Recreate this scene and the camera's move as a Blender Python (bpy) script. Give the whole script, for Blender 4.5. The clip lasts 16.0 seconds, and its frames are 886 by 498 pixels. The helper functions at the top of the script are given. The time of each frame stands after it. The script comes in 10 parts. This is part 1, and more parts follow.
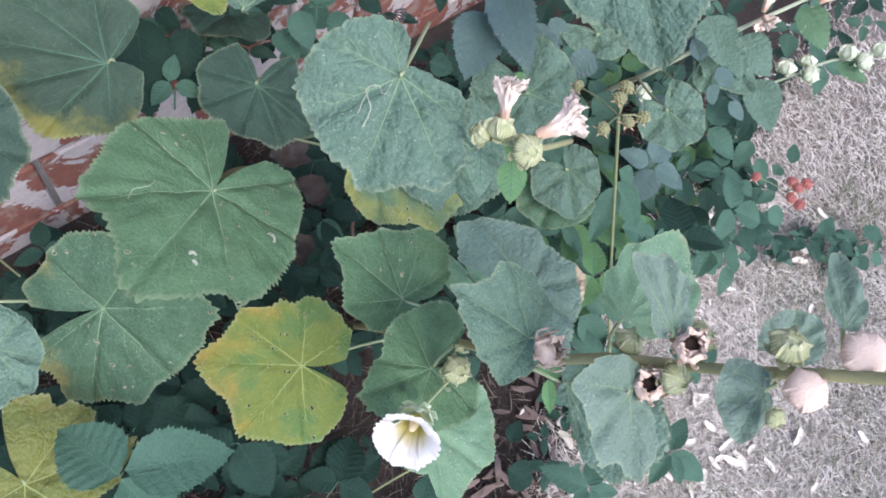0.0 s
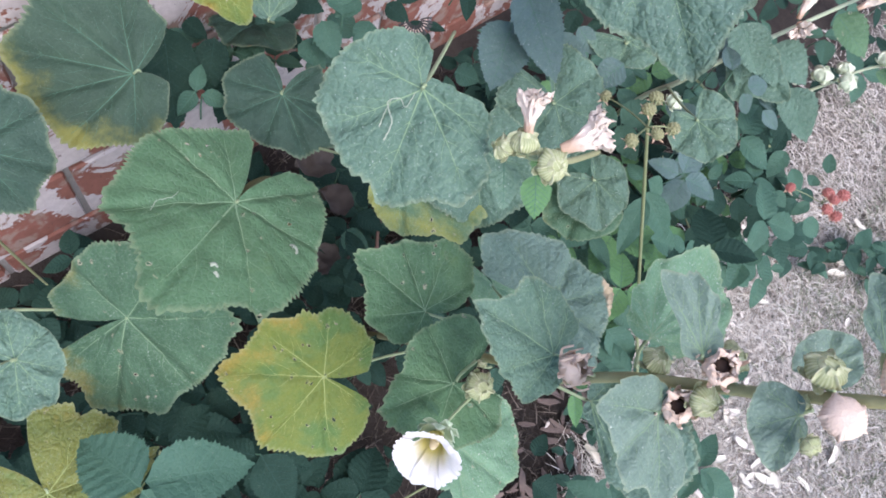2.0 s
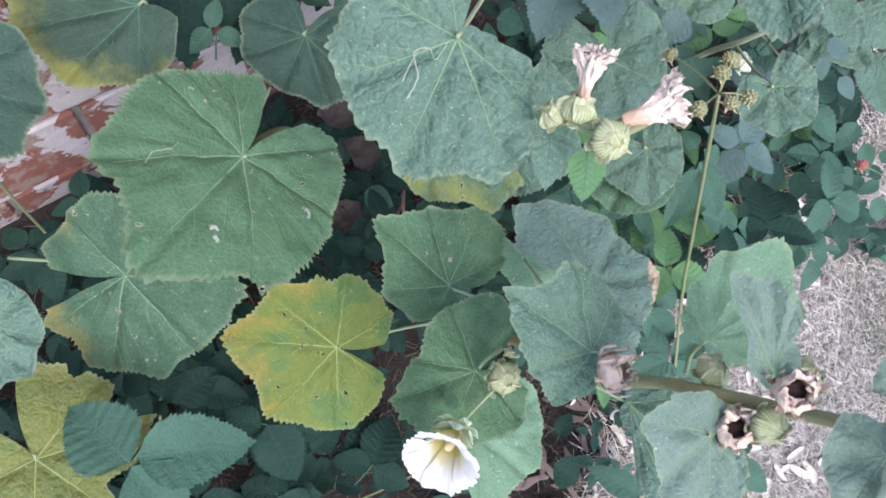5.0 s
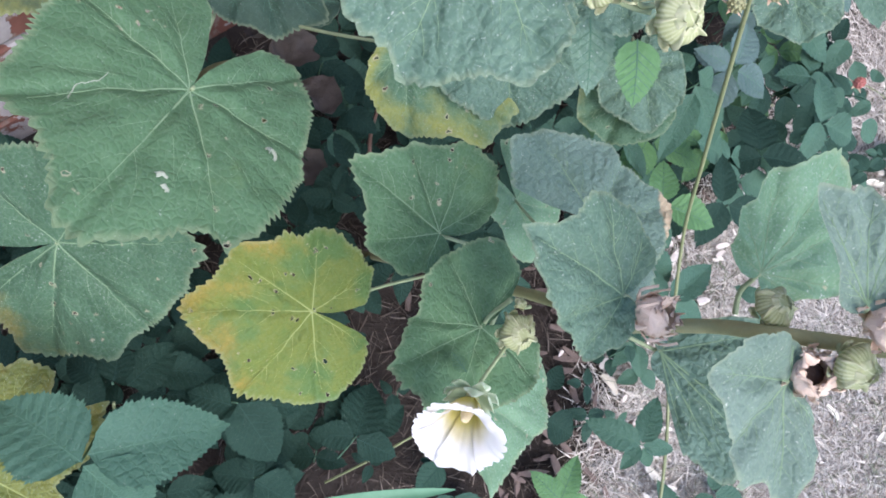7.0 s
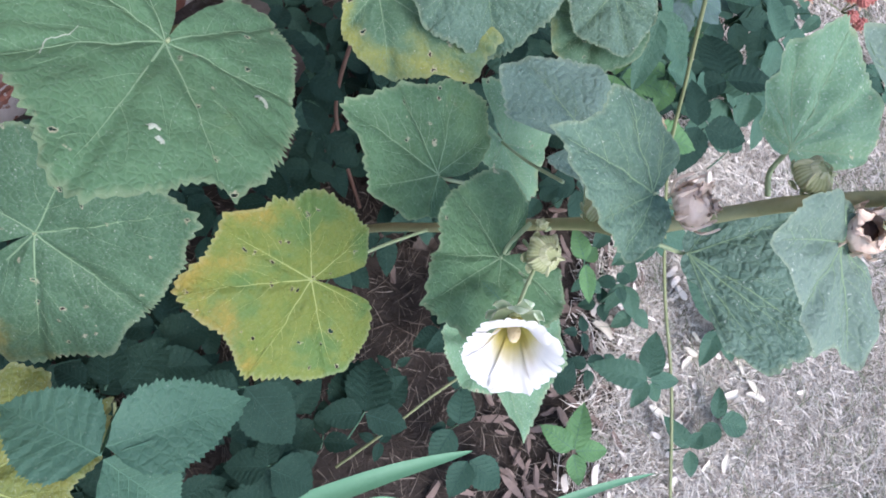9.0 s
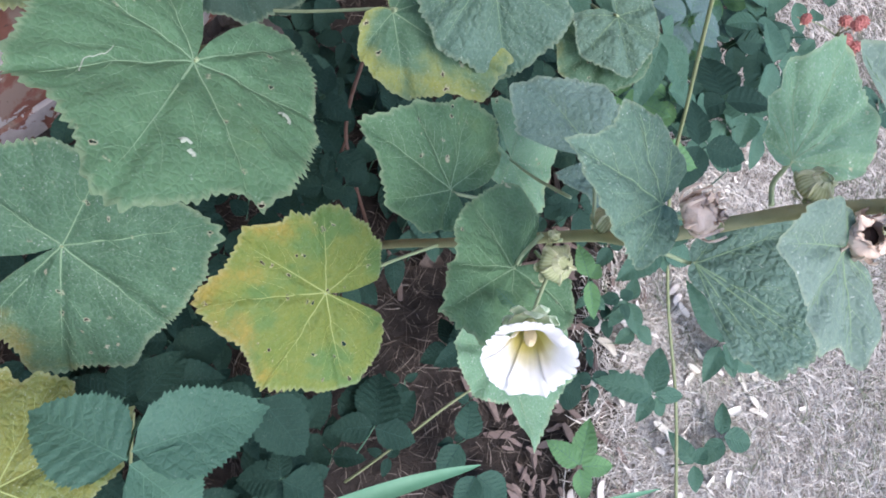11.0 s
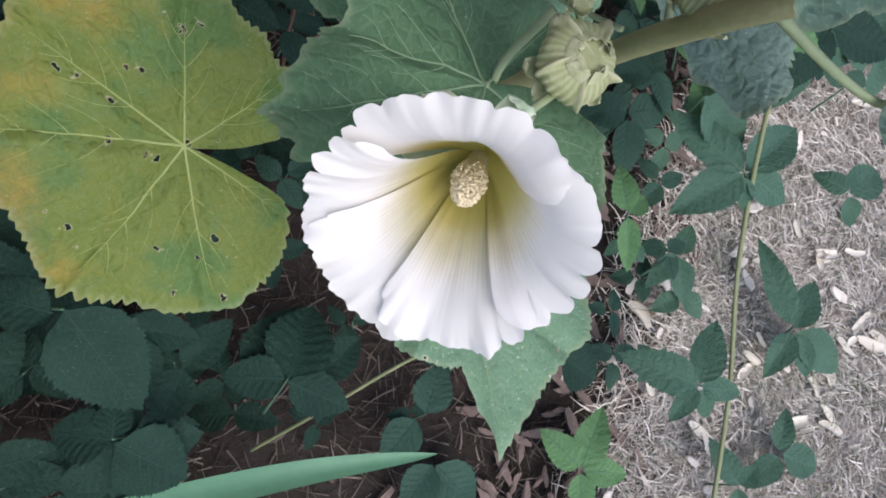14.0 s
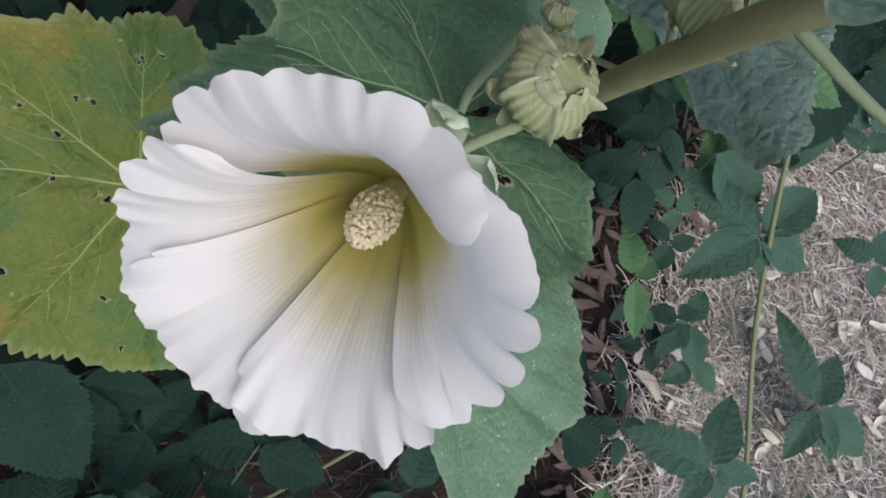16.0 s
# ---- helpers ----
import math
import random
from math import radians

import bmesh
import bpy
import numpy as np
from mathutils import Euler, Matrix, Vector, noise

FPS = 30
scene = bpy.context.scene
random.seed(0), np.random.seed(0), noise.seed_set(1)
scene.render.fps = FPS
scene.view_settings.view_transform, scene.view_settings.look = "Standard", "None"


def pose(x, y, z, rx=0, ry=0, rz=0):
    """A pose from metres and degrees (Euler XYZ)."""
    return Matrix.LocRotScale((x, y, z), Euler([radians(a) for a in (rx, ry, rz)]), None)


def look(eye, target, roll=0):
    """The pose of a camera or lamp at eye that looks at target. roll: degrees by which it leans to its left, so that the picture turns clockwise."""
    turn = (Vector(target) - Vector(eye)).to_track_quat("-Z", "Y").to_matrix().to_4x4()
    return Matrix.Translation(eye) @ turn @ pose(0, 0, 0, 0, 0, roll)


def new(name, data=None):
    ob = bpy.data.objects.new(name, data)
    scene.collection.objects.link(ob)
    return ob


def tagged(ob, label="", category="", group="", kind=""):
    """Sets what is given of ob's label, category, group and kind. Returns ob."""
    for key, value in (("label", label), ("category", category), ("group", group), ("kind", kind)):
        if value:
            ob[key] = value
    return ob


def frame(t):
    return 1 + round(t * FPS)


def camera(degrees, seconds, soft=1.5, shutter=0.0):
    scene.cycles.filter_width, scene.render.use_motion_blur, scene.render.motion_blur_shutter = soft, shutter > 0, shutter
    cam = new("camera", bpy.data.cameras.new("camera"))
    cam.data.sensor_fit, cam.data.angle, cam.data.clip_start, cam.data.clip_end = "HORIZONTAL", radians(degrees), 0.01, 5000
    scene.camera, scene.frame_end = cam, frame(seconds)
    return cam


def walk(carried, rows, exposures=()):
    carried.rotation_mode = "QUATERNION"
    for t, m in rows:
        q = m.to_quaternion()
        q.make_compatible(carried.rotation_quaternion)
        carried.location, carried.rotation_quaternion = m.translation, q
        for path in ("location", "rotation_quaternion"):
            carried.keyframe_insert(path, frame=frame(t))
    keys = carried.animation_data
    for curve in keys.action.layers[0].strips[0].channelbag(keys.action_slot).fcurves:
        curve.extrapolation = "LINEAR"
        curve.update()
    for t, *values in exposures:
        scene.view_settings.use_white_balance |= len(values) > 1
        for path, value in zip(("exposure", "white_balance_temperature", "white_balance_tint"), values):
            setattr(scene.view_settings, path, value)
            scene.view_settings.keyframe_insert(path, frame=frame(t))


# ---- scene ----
cam = camera(63.50, 16.0, 1.8)
PATH = [
    (0, (0.0002, 0.0001, 1.6800), (0.2275, 0.3822, 0.7843), 32.70),
    (0.5, (-0.0045, 0.0044, 1.6921), (0.1966, 0.3935, 0.7932), 28.48),
    (1, (0.0119, 0.0187, 1.6818), (0.2155, 0.4189, 0.7883), 29.07),
    (1.5, (0.0198, 0.0170, 1.6777), (0.2233, 0.4186, 0.7848), 29.27),
    (2, (0.0083, 0.0150, 1.6713), (0.1973, 0.4044, 0.7698), 28.77),
    (2.5, (0.0057, 0.0247, 1.6599), (0.1946, 0.4113, 0.7572), 28.65),
    (3, (0.0049, 0.0363, 1.6367), (0.2125, 0.4097, 0.7326), 32.10),
    (3.2, (0.0006, 0.0445, 1.6353), (0.2002, 0.4202, 0.7303), 30.70),
    (5.3, (0.0285, 0.0808, 1.5609), (0.1778, 0.3946, 0.6232), 33.33),
    (5.5, (0.0279, 0.0769, 1.5421), (0.1725, 0.3867, 0.6024), 34.17),
    (6, (0.0284, 0.0648, 1.5179), (0.1707, 0.3581, 0.5725), 35.30),
    (6.5, (0.0318, 0.0695, 1.5017), (0.1942, 0.3511, 0.5560), 37.50),
    (7, (0.0045, 0.0986, 1.4587), (0.2317, 0.3677, 0.5227), 41.92),
    (7.5, (0.0036, 0.1125, 1.4128), (0.2990, 0.3563, 0.4890), 45.58),
    (8, (0.0014, 0.0923, 1.3949), (0.3104, 0.3293, 0.4739), 46.03),
    (8.5, (-0.0308, 0.0699, 1.3977), (0.2663, 0.3289, 0.4786), 42.81),
    (8.7, (-0.0443, 0.0587, 1.3975), (0.2518, 0.3163, 0.4777), 42.49),
    (10.8, (-0.0691, 0.0370, 1.4097), (0.2425, 0.3251, 0.5042), 40.83),
    (11, (-0.0777, 0.0341, 1.4116), (0.2247, 0.3248, 0.5039), 39.77),
    (11.5, (-0.0676, 0.0487, 1.3716), (0.2708, 0.3314, 0.4740), 43.21),
    (12, (-0.0476, 0.0489, 1.2813), (0.2598, 0.3248, 0.3706), 43.54),
    (12.5, (0.0011, 0.0575, 1.1891), (0.2787, 0.3042, 0.2606), 44.65),
    (13, (0.0670, 0.0667, 1.1125), (0.3353, 0.2840, 0.1740), 47.37),
    (13.5, (0.0960, 0.0620, 1.0766), (0.3547, 0.2713, 0.1335), 49.09),
    (14, (0.1098, 0.0583, 1.0482), (0.3693, 0.3035, 0.1141), 47.10),
    (14.5, (0.1257, 0.0620, 1.0187), (0.3682, 0.3335, 0.0873), 43.28),
    (15, (0.1326, 0.0625, 1.0077), (0.3628, 0.3479, 0.0773), 40.83),
    (15.5, (0.1403, 0.0586, 0.9997), (0.3812, 0.3624, 0.0779), 41.48),
    (16, (0.1500, 0.0724, 1.0001), (0.3845, 0.3976, 0.0840), 38.71),
]
walk(cam, [(t, look(eye, target, roll)) for t, eye, target, roll in PATH], [(0.0, 1.35, 6230.0, 18.5), (6.0, 1.42, 6200.0, 17.0), (12.5, 1.46, 6170.0, 16.5), (13.5, 1.05, 6400.0, 15.5), (14.5, 0.72, 6500.0, 15.0), (16.0, 0.42, 6600.0, 14.0)])

# ---------------------------------------------------------------- light
world = bpy.data.worlds.new("overcast_sky")
scene.world = world
world.use_nodes = True
wt = world.node_tree
sky = wt.nodes.new("ShaderNodeTexSky")
sky.sky_type, sky.sun_disc = "NISHITA", False
sky.sun_elevation, sky.sun_rotation = radians(48), radians(150)
sky.dust_density, sky.air_density = 1.5, 1.0
wt.nodes["Background"].inputs["Strength"].default_value = 0.15
wt.links.new(sky.outputs[0], wt.nodes["Background"].inputs["Color"])
sun_data = bpy.data.lights.new("sun", "SUN")
sun_data.energy, sun_data.angle, sun_data.color = 1.4, radians(40), (1.0, 0.97, 0.94)
sun = new("sun", sun_data)
sun.matrix_world = look((0.8, -1.4, 3.0), (0.15, 0.2, 0))


# ---------------------------------------------------------------- materials
class Nodes:
    """A short way to write node trees."""

    def __init__(self, name):
        self.mat = bpy.data.materials.new(name)
        self.mat.use_nodes = True
        self.t = self.mat.node_tree
        self.t.nodes.clear()
        self.out = self.t.nodes.new("ShaderNodeOutputMaterial")
        tc = self.t.nodes.new("ShaderNodeTexCoord")
        info = self.t.nodes.new("ShaderNodeObjectInfo")
        self.random = info.outputs["Random"]
        off = self.add("ShaderNodeVectorMath", operation="SCALE")
        comb = self.add("ShaderNodeCombineXYZ", X=self.random, Y=self.random, Z=self.random)
        self.t.links.new(comb.outputs[0], off.inputs[0])
        off.inputs["Scale"].default_value = 7.3
        vec = self.add("ShaderNodeVectorMath", operation="ADD")
        self.t.links.new(tc.outputs["Object"], vec.inputs[0])
        self.t.links.new(off.outputs[0], vec.inputs[1])
        self.pos, self.vec = tc.outputs["Object"], vec.outputs[0]

    def add(self, kind, operation=None, **inputs):
        n = self.t.nodes.new(kind)
        if operation:
            n.operation = operation
        for k, v in inputs.items():
            self.put(n.inputs[k.replace("_", " ")], v)
        return n

    def put(self, socket, v):
        if isinstance(v, bpy.types.NodeSocket):
            self.t.links.new(v, socket)
        else:
            socket.default_value = v

    def noise(self, scale, detail=3.0, rough=0.55, vec=None, distort=0.0):
        n = self.add("ShaderNodeTexNoise", Scale=scale, Detail=detail, Roughness=rough, Distortion=distort)
        self.put(n.inputs["Vector"], vec or self.vec)
        return n.outputs["Fac"]

    def cells(self, scale, feature="F1", out="Distance", vec=None):
        n = self.t.nodes.new("ShaderNodeTexVoronoi")
        n.feature = feature
        self.put(n.inputs["Scale"], scale)
        self.put(n.inputs["Vector"], vec or self.vec)
        return n.outputs[out]

    def math(self, op, a, b=0.0, c=0.0):
        n = self.t.nodes.new("ShaderNodeMath")
        n.operation = op
        for s, v in zip(n.inputs, (a, b, c)):
            self.put(s, v)
        return n.outputs[0]

    def step(self, v, lo, hi):
        n = self.t.nodes.new("ShaderNodeMapRange")
        n.interpolation_type = "SMOOTHSTEP"
        for k, s in (("Value", v), ("From Min", lo), ("From Max", hi)):
            self.put(n.inputs[k], s)
        return n.outputs[0]

    def mix(self, fac, a, b):
        n = self.t.nodes.new("ShaderNodeMix")
        n.data_type = "RGBA"
        for s, v in ((n.inputs[0], fac), (n.inputs[6], a), (n.inputs[7], b)):
            self.put(s, (*v, 1) if isinstance(v, tuple) and len(v) == 3 else v)
        return n.outputs[2]

    def attr(self, name):
        n = self.t.nodes.new("ShaderNodeAttribute")
        n.attribute_name = name
        return n.outputs["Fac"]

    def bump(self, height, strength=0.4, distance=0.002):
        return self.add("ShaderNodeBump", Strength=strength, Distance=distance, Height=height).outputs[0]

    def warp(self, scale, amount):
        """Coordinates pushed about by noise."""
        n = self.add("ShaderNodeTexNoise", Scale=scale, Detail=2.0)
        self.put(n.inputs["Vector"], self.vec)
        c = self.add("ShaderNodeVectorMath", operation="SCALE", Scale=amount)
        self.t.links.new(n.outputs["Color"], c.inputs[0])
        a = self.add("ShaderNodeVectorMath", operation="ADD")
        self.t.links.new(self.vec, a.inputs[0])
        self.t.links.new(c.outputs[0], a.inputs[1])
        return a.outputs[0]

    def pierce(self, mask):
        """Small holes eaten through a thin surface."""
        clear = self.t.nodes.new("ShaderNodeBsdfTransparent")
        ms = self.t.nodes.new("ShaderNodeMixShader")
        old = self.out.inputs["Surface"].links[0].from_socket
        self.put(ms.inputs[0], mask)
        self.t.links.new(old, ms.inputs[1])
        self.t.links.new(clear.outputs[0], ms.inputs[2])
        self.t.links.new(ms.outputs[0], self.out.inputs["Surface"])

    def surface(self, colour, rough=0.7, normal=None, spec=0.3, thin=0.0, thin_colour=None, metal=0.0):
        p = self.t.nodes.new("ShaderNodeBsdfPrincipled")
        self.put(p.inputs["Base Color"], (*colour, 1) if isinstance(colour, tuple) else colour)
        self.put(p.inputs["Roughness"], rough)
        p.inputs["Specular IOR Level"].default_value = spec
        p.inputs["Metallic"].default_value = metal
        if normal:
            self.put(p.inputs["Normal"], normal)
        shader = p.outputs[0]
        if thin:
            tr = self.t.nodes.new("ShaderNodeBsdfTranslucent")
            self.put(tr.inputs["Color"], thin_colour or colour)
            ms = self.t.nodes.new("ShaderNodeMixShader")
            ms.inputs[0].default_value = thin
            self.t.links.new(shader, ms.inputs[1])
            self.t.links.new(tr.outputs[0], ms.inputs[2])
            shader = ms.outputs[0]
        self.t.links.new(shader, self.out.inputs["Surface"])
        return self.mat


def leaf_material(name, dark, light, edge=None, edge_from=0.75, blotch=None, blotch_from=0.62, quilt=0.5, dust=0.35, holes=0.0, net_shows=0.14, scorch=None, pale_rim=0.3, gloss=0.22, thin=0.16, side=0.0, hole_from=0.52):
    n = Nodes(name)
    big, mid, fine = n.noise(16, 3), n.noise(70, 4), n.noise(420, 2)
    base = n.mix(n.math("ADD", n.math("MULTIPLY", n.step(big, 0.3, 0.7), 0.6), n.math("MULTIPLY", mid, 0.4)), dark, light)
    base = n.mix(n.math("MULTIPLY", n.random, 0.3), base, light)
    net = n.cells(120, "DISTANCE_TO_EDGE", vec=n.warp(55, 0.006))
    rim = n.attr("rim")
    if blotch:
        base = n.mix(n.step(big, blotch_from, blotch_from + 0.2), base, blotch)
    if edge:
        reach = n.math("ADD", n.math("MULTIPLY", rim, 0.8), n.math("MULTIPLY", n.math("SUBTRACT", n.noise(13, 5, 0.62), 0.5), 1.9))
        if side:
            sd = n.add("ShaderNodeSeparateXYZ")
            n.put(sd.inputs[0], n.pos)
            reach = n.math("ADD", reach, n.math("MULTIPLY", sd.outputs[0], side))
        base = n.mix(n.step(reach, edge_from, edge_from + 0.55), base, edge)
        brown = n.math("ADD", rim, n.math("MULTIPLY", n.math("SUBTRACT", n.noise(22, 5, 0.7), 0.5), 1.2))
        base = n.mix(n.math("MULTIPLY", n.step(brown, 1.17, 1.27), 0.85), base, (0.2, 0.12, 0.055))
    base = n.mix(n.math("MULTIPLY", n.step(net, 0.09, 0.0), net_shows), base, (0.22, 0.33, 0.2))
    base = n.mix(n.math("MULTIPLY", n.step(n.math("ADD", rim, n.math("MULTIPLY", n.noise(60, 3), 0.05)), 0.965, 1.02), pale_rim), base, (0.3, 0.34, 0.2))
    if scorch:
        sx = n.add("ShaderNodeSeparateXYZ")
        n.put(sx.inputs[0], n.pos)
        burnt = n.math("ADD", sx.outputs[0], n.math("MULTIPLY", n.math("SUBTRACT", n.noise(35, 4), 0.5), 0.04))
        base = n.mix(n.step(burnt, scorch, scorch + 0.006), base, n.mix(n.noise(110, 4), (0.3, 0.2, 0.11), (0.6, 0.5, 0.34)))
    speck = n.math("MULTIPLY", n.step(n.cells(230, vec=n.warp(300, 0.006)), 0.2, 0.08), n.step(n.noise(60, 2), 0.47, 0.6))
    base = n.mix(n.math("MULTIPLY", speck, dust * 1.7), base, (0.52, 0.55, 0.48))
    base = n.mix(n.math("MULTIPLY", n.math("MULTIPLY", n.step(fine, 0.5, 0.75), dust), 0.5), base, (0.34, 0.42, 0.36))
    dot = n.cells(48, vec=n.warp(140, 0.012))
    gate = n.step(n.noise(14, 2), hole_from, hole_from + 0.06)
    scar = n.math("MULTIPLY", n.step(dot, 0.19, 0.13), gate)
    base = n.mix(n.math("MULTIPLY", scar, 0.6 if holes else 0.0), base, (0.46, 0.4, 0.28))
    height = n.math("ADD", n.math("MULTIPLY", n.step(net, 0.0, 0.3), quilt), n.math("MULTIPLY", n.noise(230, 3), 0.5))
    height = n.math("ADD", height, n.math("MULTIPLY", n.noise(48, 3), 1.9))
    if quilt > 0.6:
        # pillows between the netted veins
        pillow = n.cells(75, "DISTANCE_TO_EDGE", vec=n.warp(40, 0.012))
        height = n.math("ADD", height, n.math("MULTIPLY", n.step(pillow, 0.0, 0.35), quilt * 1.6))
        base = n.mix(n.math("MULTIPLY", n.step(pillow, 0.07, 0.0), 0.3), base, dark)
    mat = n.surface(base, 0.66, n.bump(height, 0.55, 0.0018), gloss, thin, n.mix(0.5, base, (0.16, 0.26, 0.03)))
    if holes:
        n.pierce(n.math("MULTIPLY", n.step(dot, 0.125 * holes, 0.115 * holes), gate))
    return mat


def plain_material(name, a, b, scale=60, rough=0.7, bump=0.3, thin=0.0, spec=0.3, far=0.0015):
    n = Nodes(name)
    f = n.noise(scale, 4, 0.6)
    g = n.noise(scale * 6, 3)
    c = n.mix(n.math("ADD", n.math("MULTIPLY", f, 0.7), n.math("MULTIPLY", g, 0.3)), a, b)
    return n.surface(c, rough, n.bump(n.math("ADD", f, g), bump, far), spec, thin)


LEAF = leaf_material("hollyhock_leaf_green", (0.044, 0.096, 0.047), (0.09, 0.178, 0.09), blotch=(0.095, 0.165, 0.06), holes=0.9, dust=0.2)
LEAF_DULL = leaf_material("hollyhock_leaf_grey_green", (0.06, 0.115, 0.08), (0.112, 0.188, 0.138), quilt=0.8, dust=0.42)
LEAF_PATCHY = leaf_material("hollyhock_leaf_patchy", (0.05, 0.108, 0.06), (0.098, 0.185, 0.105), edge=(0.24, 0.26, 0.07), edge_from=0.35, blotch=(0.14, 0.19, 0.06), holes=0.8)
LEAF_EDGED = leaf_material("hollyhock_leaf_yellow_edged", (0.047, 0.105, 0.06), (0.095, 0.185, 0.112), edge=(0.22, 0.21, 0.06), edge_from=0.72, blotch=(0.1, 0.165, 0.065), blotch_from=0.66, holes=0.8)
LEAF_OCHRE = leaf_material("hollyhock_leaf_ochre", (0.1, 0.135, 0.035), (0.2, 0.195, 0.045), edge=(0.21, 0.17, 0.04), edge_from=0.6, blotch=(0.12, 0.17, 0.05), blotch_from=0.52, quilt=0.7, holes=0.8)
LEAF_PALE = leaf_material("hollyhock_leaf_pale", (0.09, 0.18, 0.1), (0.16, 0.28, 0.17), edge=(0.26, 0.3, 0.14), edge_from=0.8, quilt=0.4, holes=0.6, dust=0.7)
# Leaves by the wall: their shade is painted into these two darker greens.
LEAF_SHADED = leaf_material("hollyhock_leaf_painted_shade", (0.021, 0.047, 0.034), (0.042, 0.082, 0.058), edge=(0.15, 0.16, 0.05), edge_from=1.1, dust=0.12, net_shows=0.035)
LEAF_SHADED_TIPPED = leaf_material("hollyhock_leaf_painted_shade_yellow_end", (0.024, 0.05, 0.034), (0.046, 0.085, 0.056), edge=(0.19, 0.19, 0.05), edge_from=0.9, dust=0.12, side=5.0, net_shows=0.035)
LEAF_BROWNING = leaf_material("hollyhock_leaf_browning_side", (0.036, 0.082, 0.045), (0.074, 0.148, 0.085), edge=(0.2, 0.18, 0.055), edge_from=0.95, blotch=(0.1, 0.165, 0.065), blotch_from=0.66, holes=0.8, side=-5.0)
LEAF_YELLOW = leaf_material("hollyhock_leaf_yellow", (0.082, 0.14, 0.03), (0.2, 0.21, 0.042), edge=(0.27, 0.2, 0.04), edge_from=0.66, blotch=(0.085, 0.152, 0.042), blotch_from=0.44, quilt=0.7, dust=0.12, net_shows=0.08, holes=1.05, side=1.2, hole_from=0.4)
LEAF_GREY = leaf_material("hollyhock_leaf_pale_grey", (0.095, 0.15, 0.115), (0.16, 0.225, 0.18), quilt=0.6, dust=0.4)
LEAF_QUILTED = leaf_material("hollyhock_leaf_quilted", (0.055, 0.108, 0.08), (0.115, 0.19, 0.148), quilt=1.0, dust=0.4)
LEAF_SCORCHED = leaf_material("hollyhock_leaf_scorched_tip", (0.088, 0.148, 0.115), (0.16, 0.235, 0.188), quilt=0.85, dust=0.4, scorch=0.078)
BRAMBLE = leaf_material("bramble_leaf_dark", (0.03, 0.08, 0.054), (0.058, 0.128, 0.088), quilt=0.5, dust=0.12, net_shows=0.04, pale_rim=0.08)
# Two darker copies of the bramble leaf, bed shade put into their colour.
BRAMBLE_SHADE = leaf_material("bramble_leaf_painted_shade", (0.018, 0.049, 0.035), (0.036, 0.08, 0.057), quilt=0.4, dust=0.06, net_shows=0.02, pale_rim=0.04, gloss=0.1, thin=0.06)
BRAMBLE_DEEP_SHADE = leaf_material("bramble_leaf_painted_deep_shade", (0.0095, 0.026, 0.019), (0.019, 0.045, 0.033), quilt=0.4, dust=0.06, net_shows=0.012, pale_rim=0.03, gloss=0.06, thin=0.03)
BRAMBLE_BLUE = leaf_material("bramble_leaf_bluish", (0.055, 0.1, 0.094), (0.095, 0.15, 0.142), quilt=0.5, dust=0.2, net_shows=0.04, pale_rim=0.08)
BRAMBLE_PALE = leaf_material("bramble_leaf_fresh", (0.06, 0.15, 0.06), (0.11, 0.23, 0.09), quilt=0.5, dust=0.12, net_shows=0.04, pale_rim=0.08)
VEIN = plain_material("pale_leaf_vein", (0.13, 0.215, 0.12), (0.21, 0.3, 0.17), 90, 0.7, 0.2)
VEIN_YELLOW = plain_material("yellow_leaf_vein", (0.22, 0.27, 0.085), (0.3, 0.345, 0.135), 90, 0.7, 0.2)
VEIN_DARK = plain_material("bramble_vein", (0.05, 0.12, 0.075), (0.08, 0.16, 0.1), 90, 0.7, 0.2)
# Vein darkened to match the bramble leaves that carry shade in their colour.
VEIN_SHADED = plain_material("bramble_vein_painted_shade", (0.017, 0.043, 0.033), (0.03, 0.066, 0.05), 90, 0.8, 0.2, 0.0, 0.1)
STEM = plain_material("hollyhock_stem", (0.2, 0.205, 0.09), (0.36, 0.35, 0.19), 55, 0.7, 0.4)
PETIOLE = plain_material("pale_green_leaf_stalk", (0.2, 0.26, 0.13), (0.34, 0.4, 0.24), 55, 0.7, 0.4)
STEM_PALE = plain_material("pale_stem", (0.24, 0.29, 0.18), (0.38, 0.42, 0.3), 55, 0.7, 0.4)
CANE = plain_material("bramble_cane", (0.13, 0.17, 0.08), (0.24, 0.25, 0.13), 45, 0.6, 0.4)
CANE_BROWN = plain_material("brown_cane", (0.09, 0.05, 0.04), (0.17, 0.1, 0.075), 45, 0.65, 0.4)
TRAIL = plain_material("leaf_miner_trail", (0.2, 0.25, 0.18), (0.4, 0.42, 0.33), 260, 0.8, 0.3)
DRY = plain_material("papery_dry_sepal", (0.58, 0.43, 0.33), (0.82, 0.67, 0.55), 80, 0.85, 0.6, 0.15)
POD_HOLE = plain_material("seed_ring", (0.03, 0.018, 0.014), (0.07, 0.042, 0.032), 120, 0.8, 0.6)


def shaded_along(name, low, high, lo, hi, bump=0.6, scale=90):
    """A thin surface whose colour changes along the mesh's rim value."""
    n = Nodes(name)
    f = n.noise(scale, 4, 0.6)
    g = n.math("ADD", n.attr("rim"), n.math("MULTIPLY", n.math("SUBTRACT", f, 0.5), 0.5))
    c = n.mix(n.step(g, lo, hi), low, high)
    c = n.mix(n.math("MULTIPLY", n.step(n.noise(25, 3), 0.5, 0.75), 0.3), c, low)
    return n.surface(c, 0.82, n.bump(n.math("ADD", f, n.noise(scale * 6, 3)), bump, 0.0012), 0.2, 0.2)


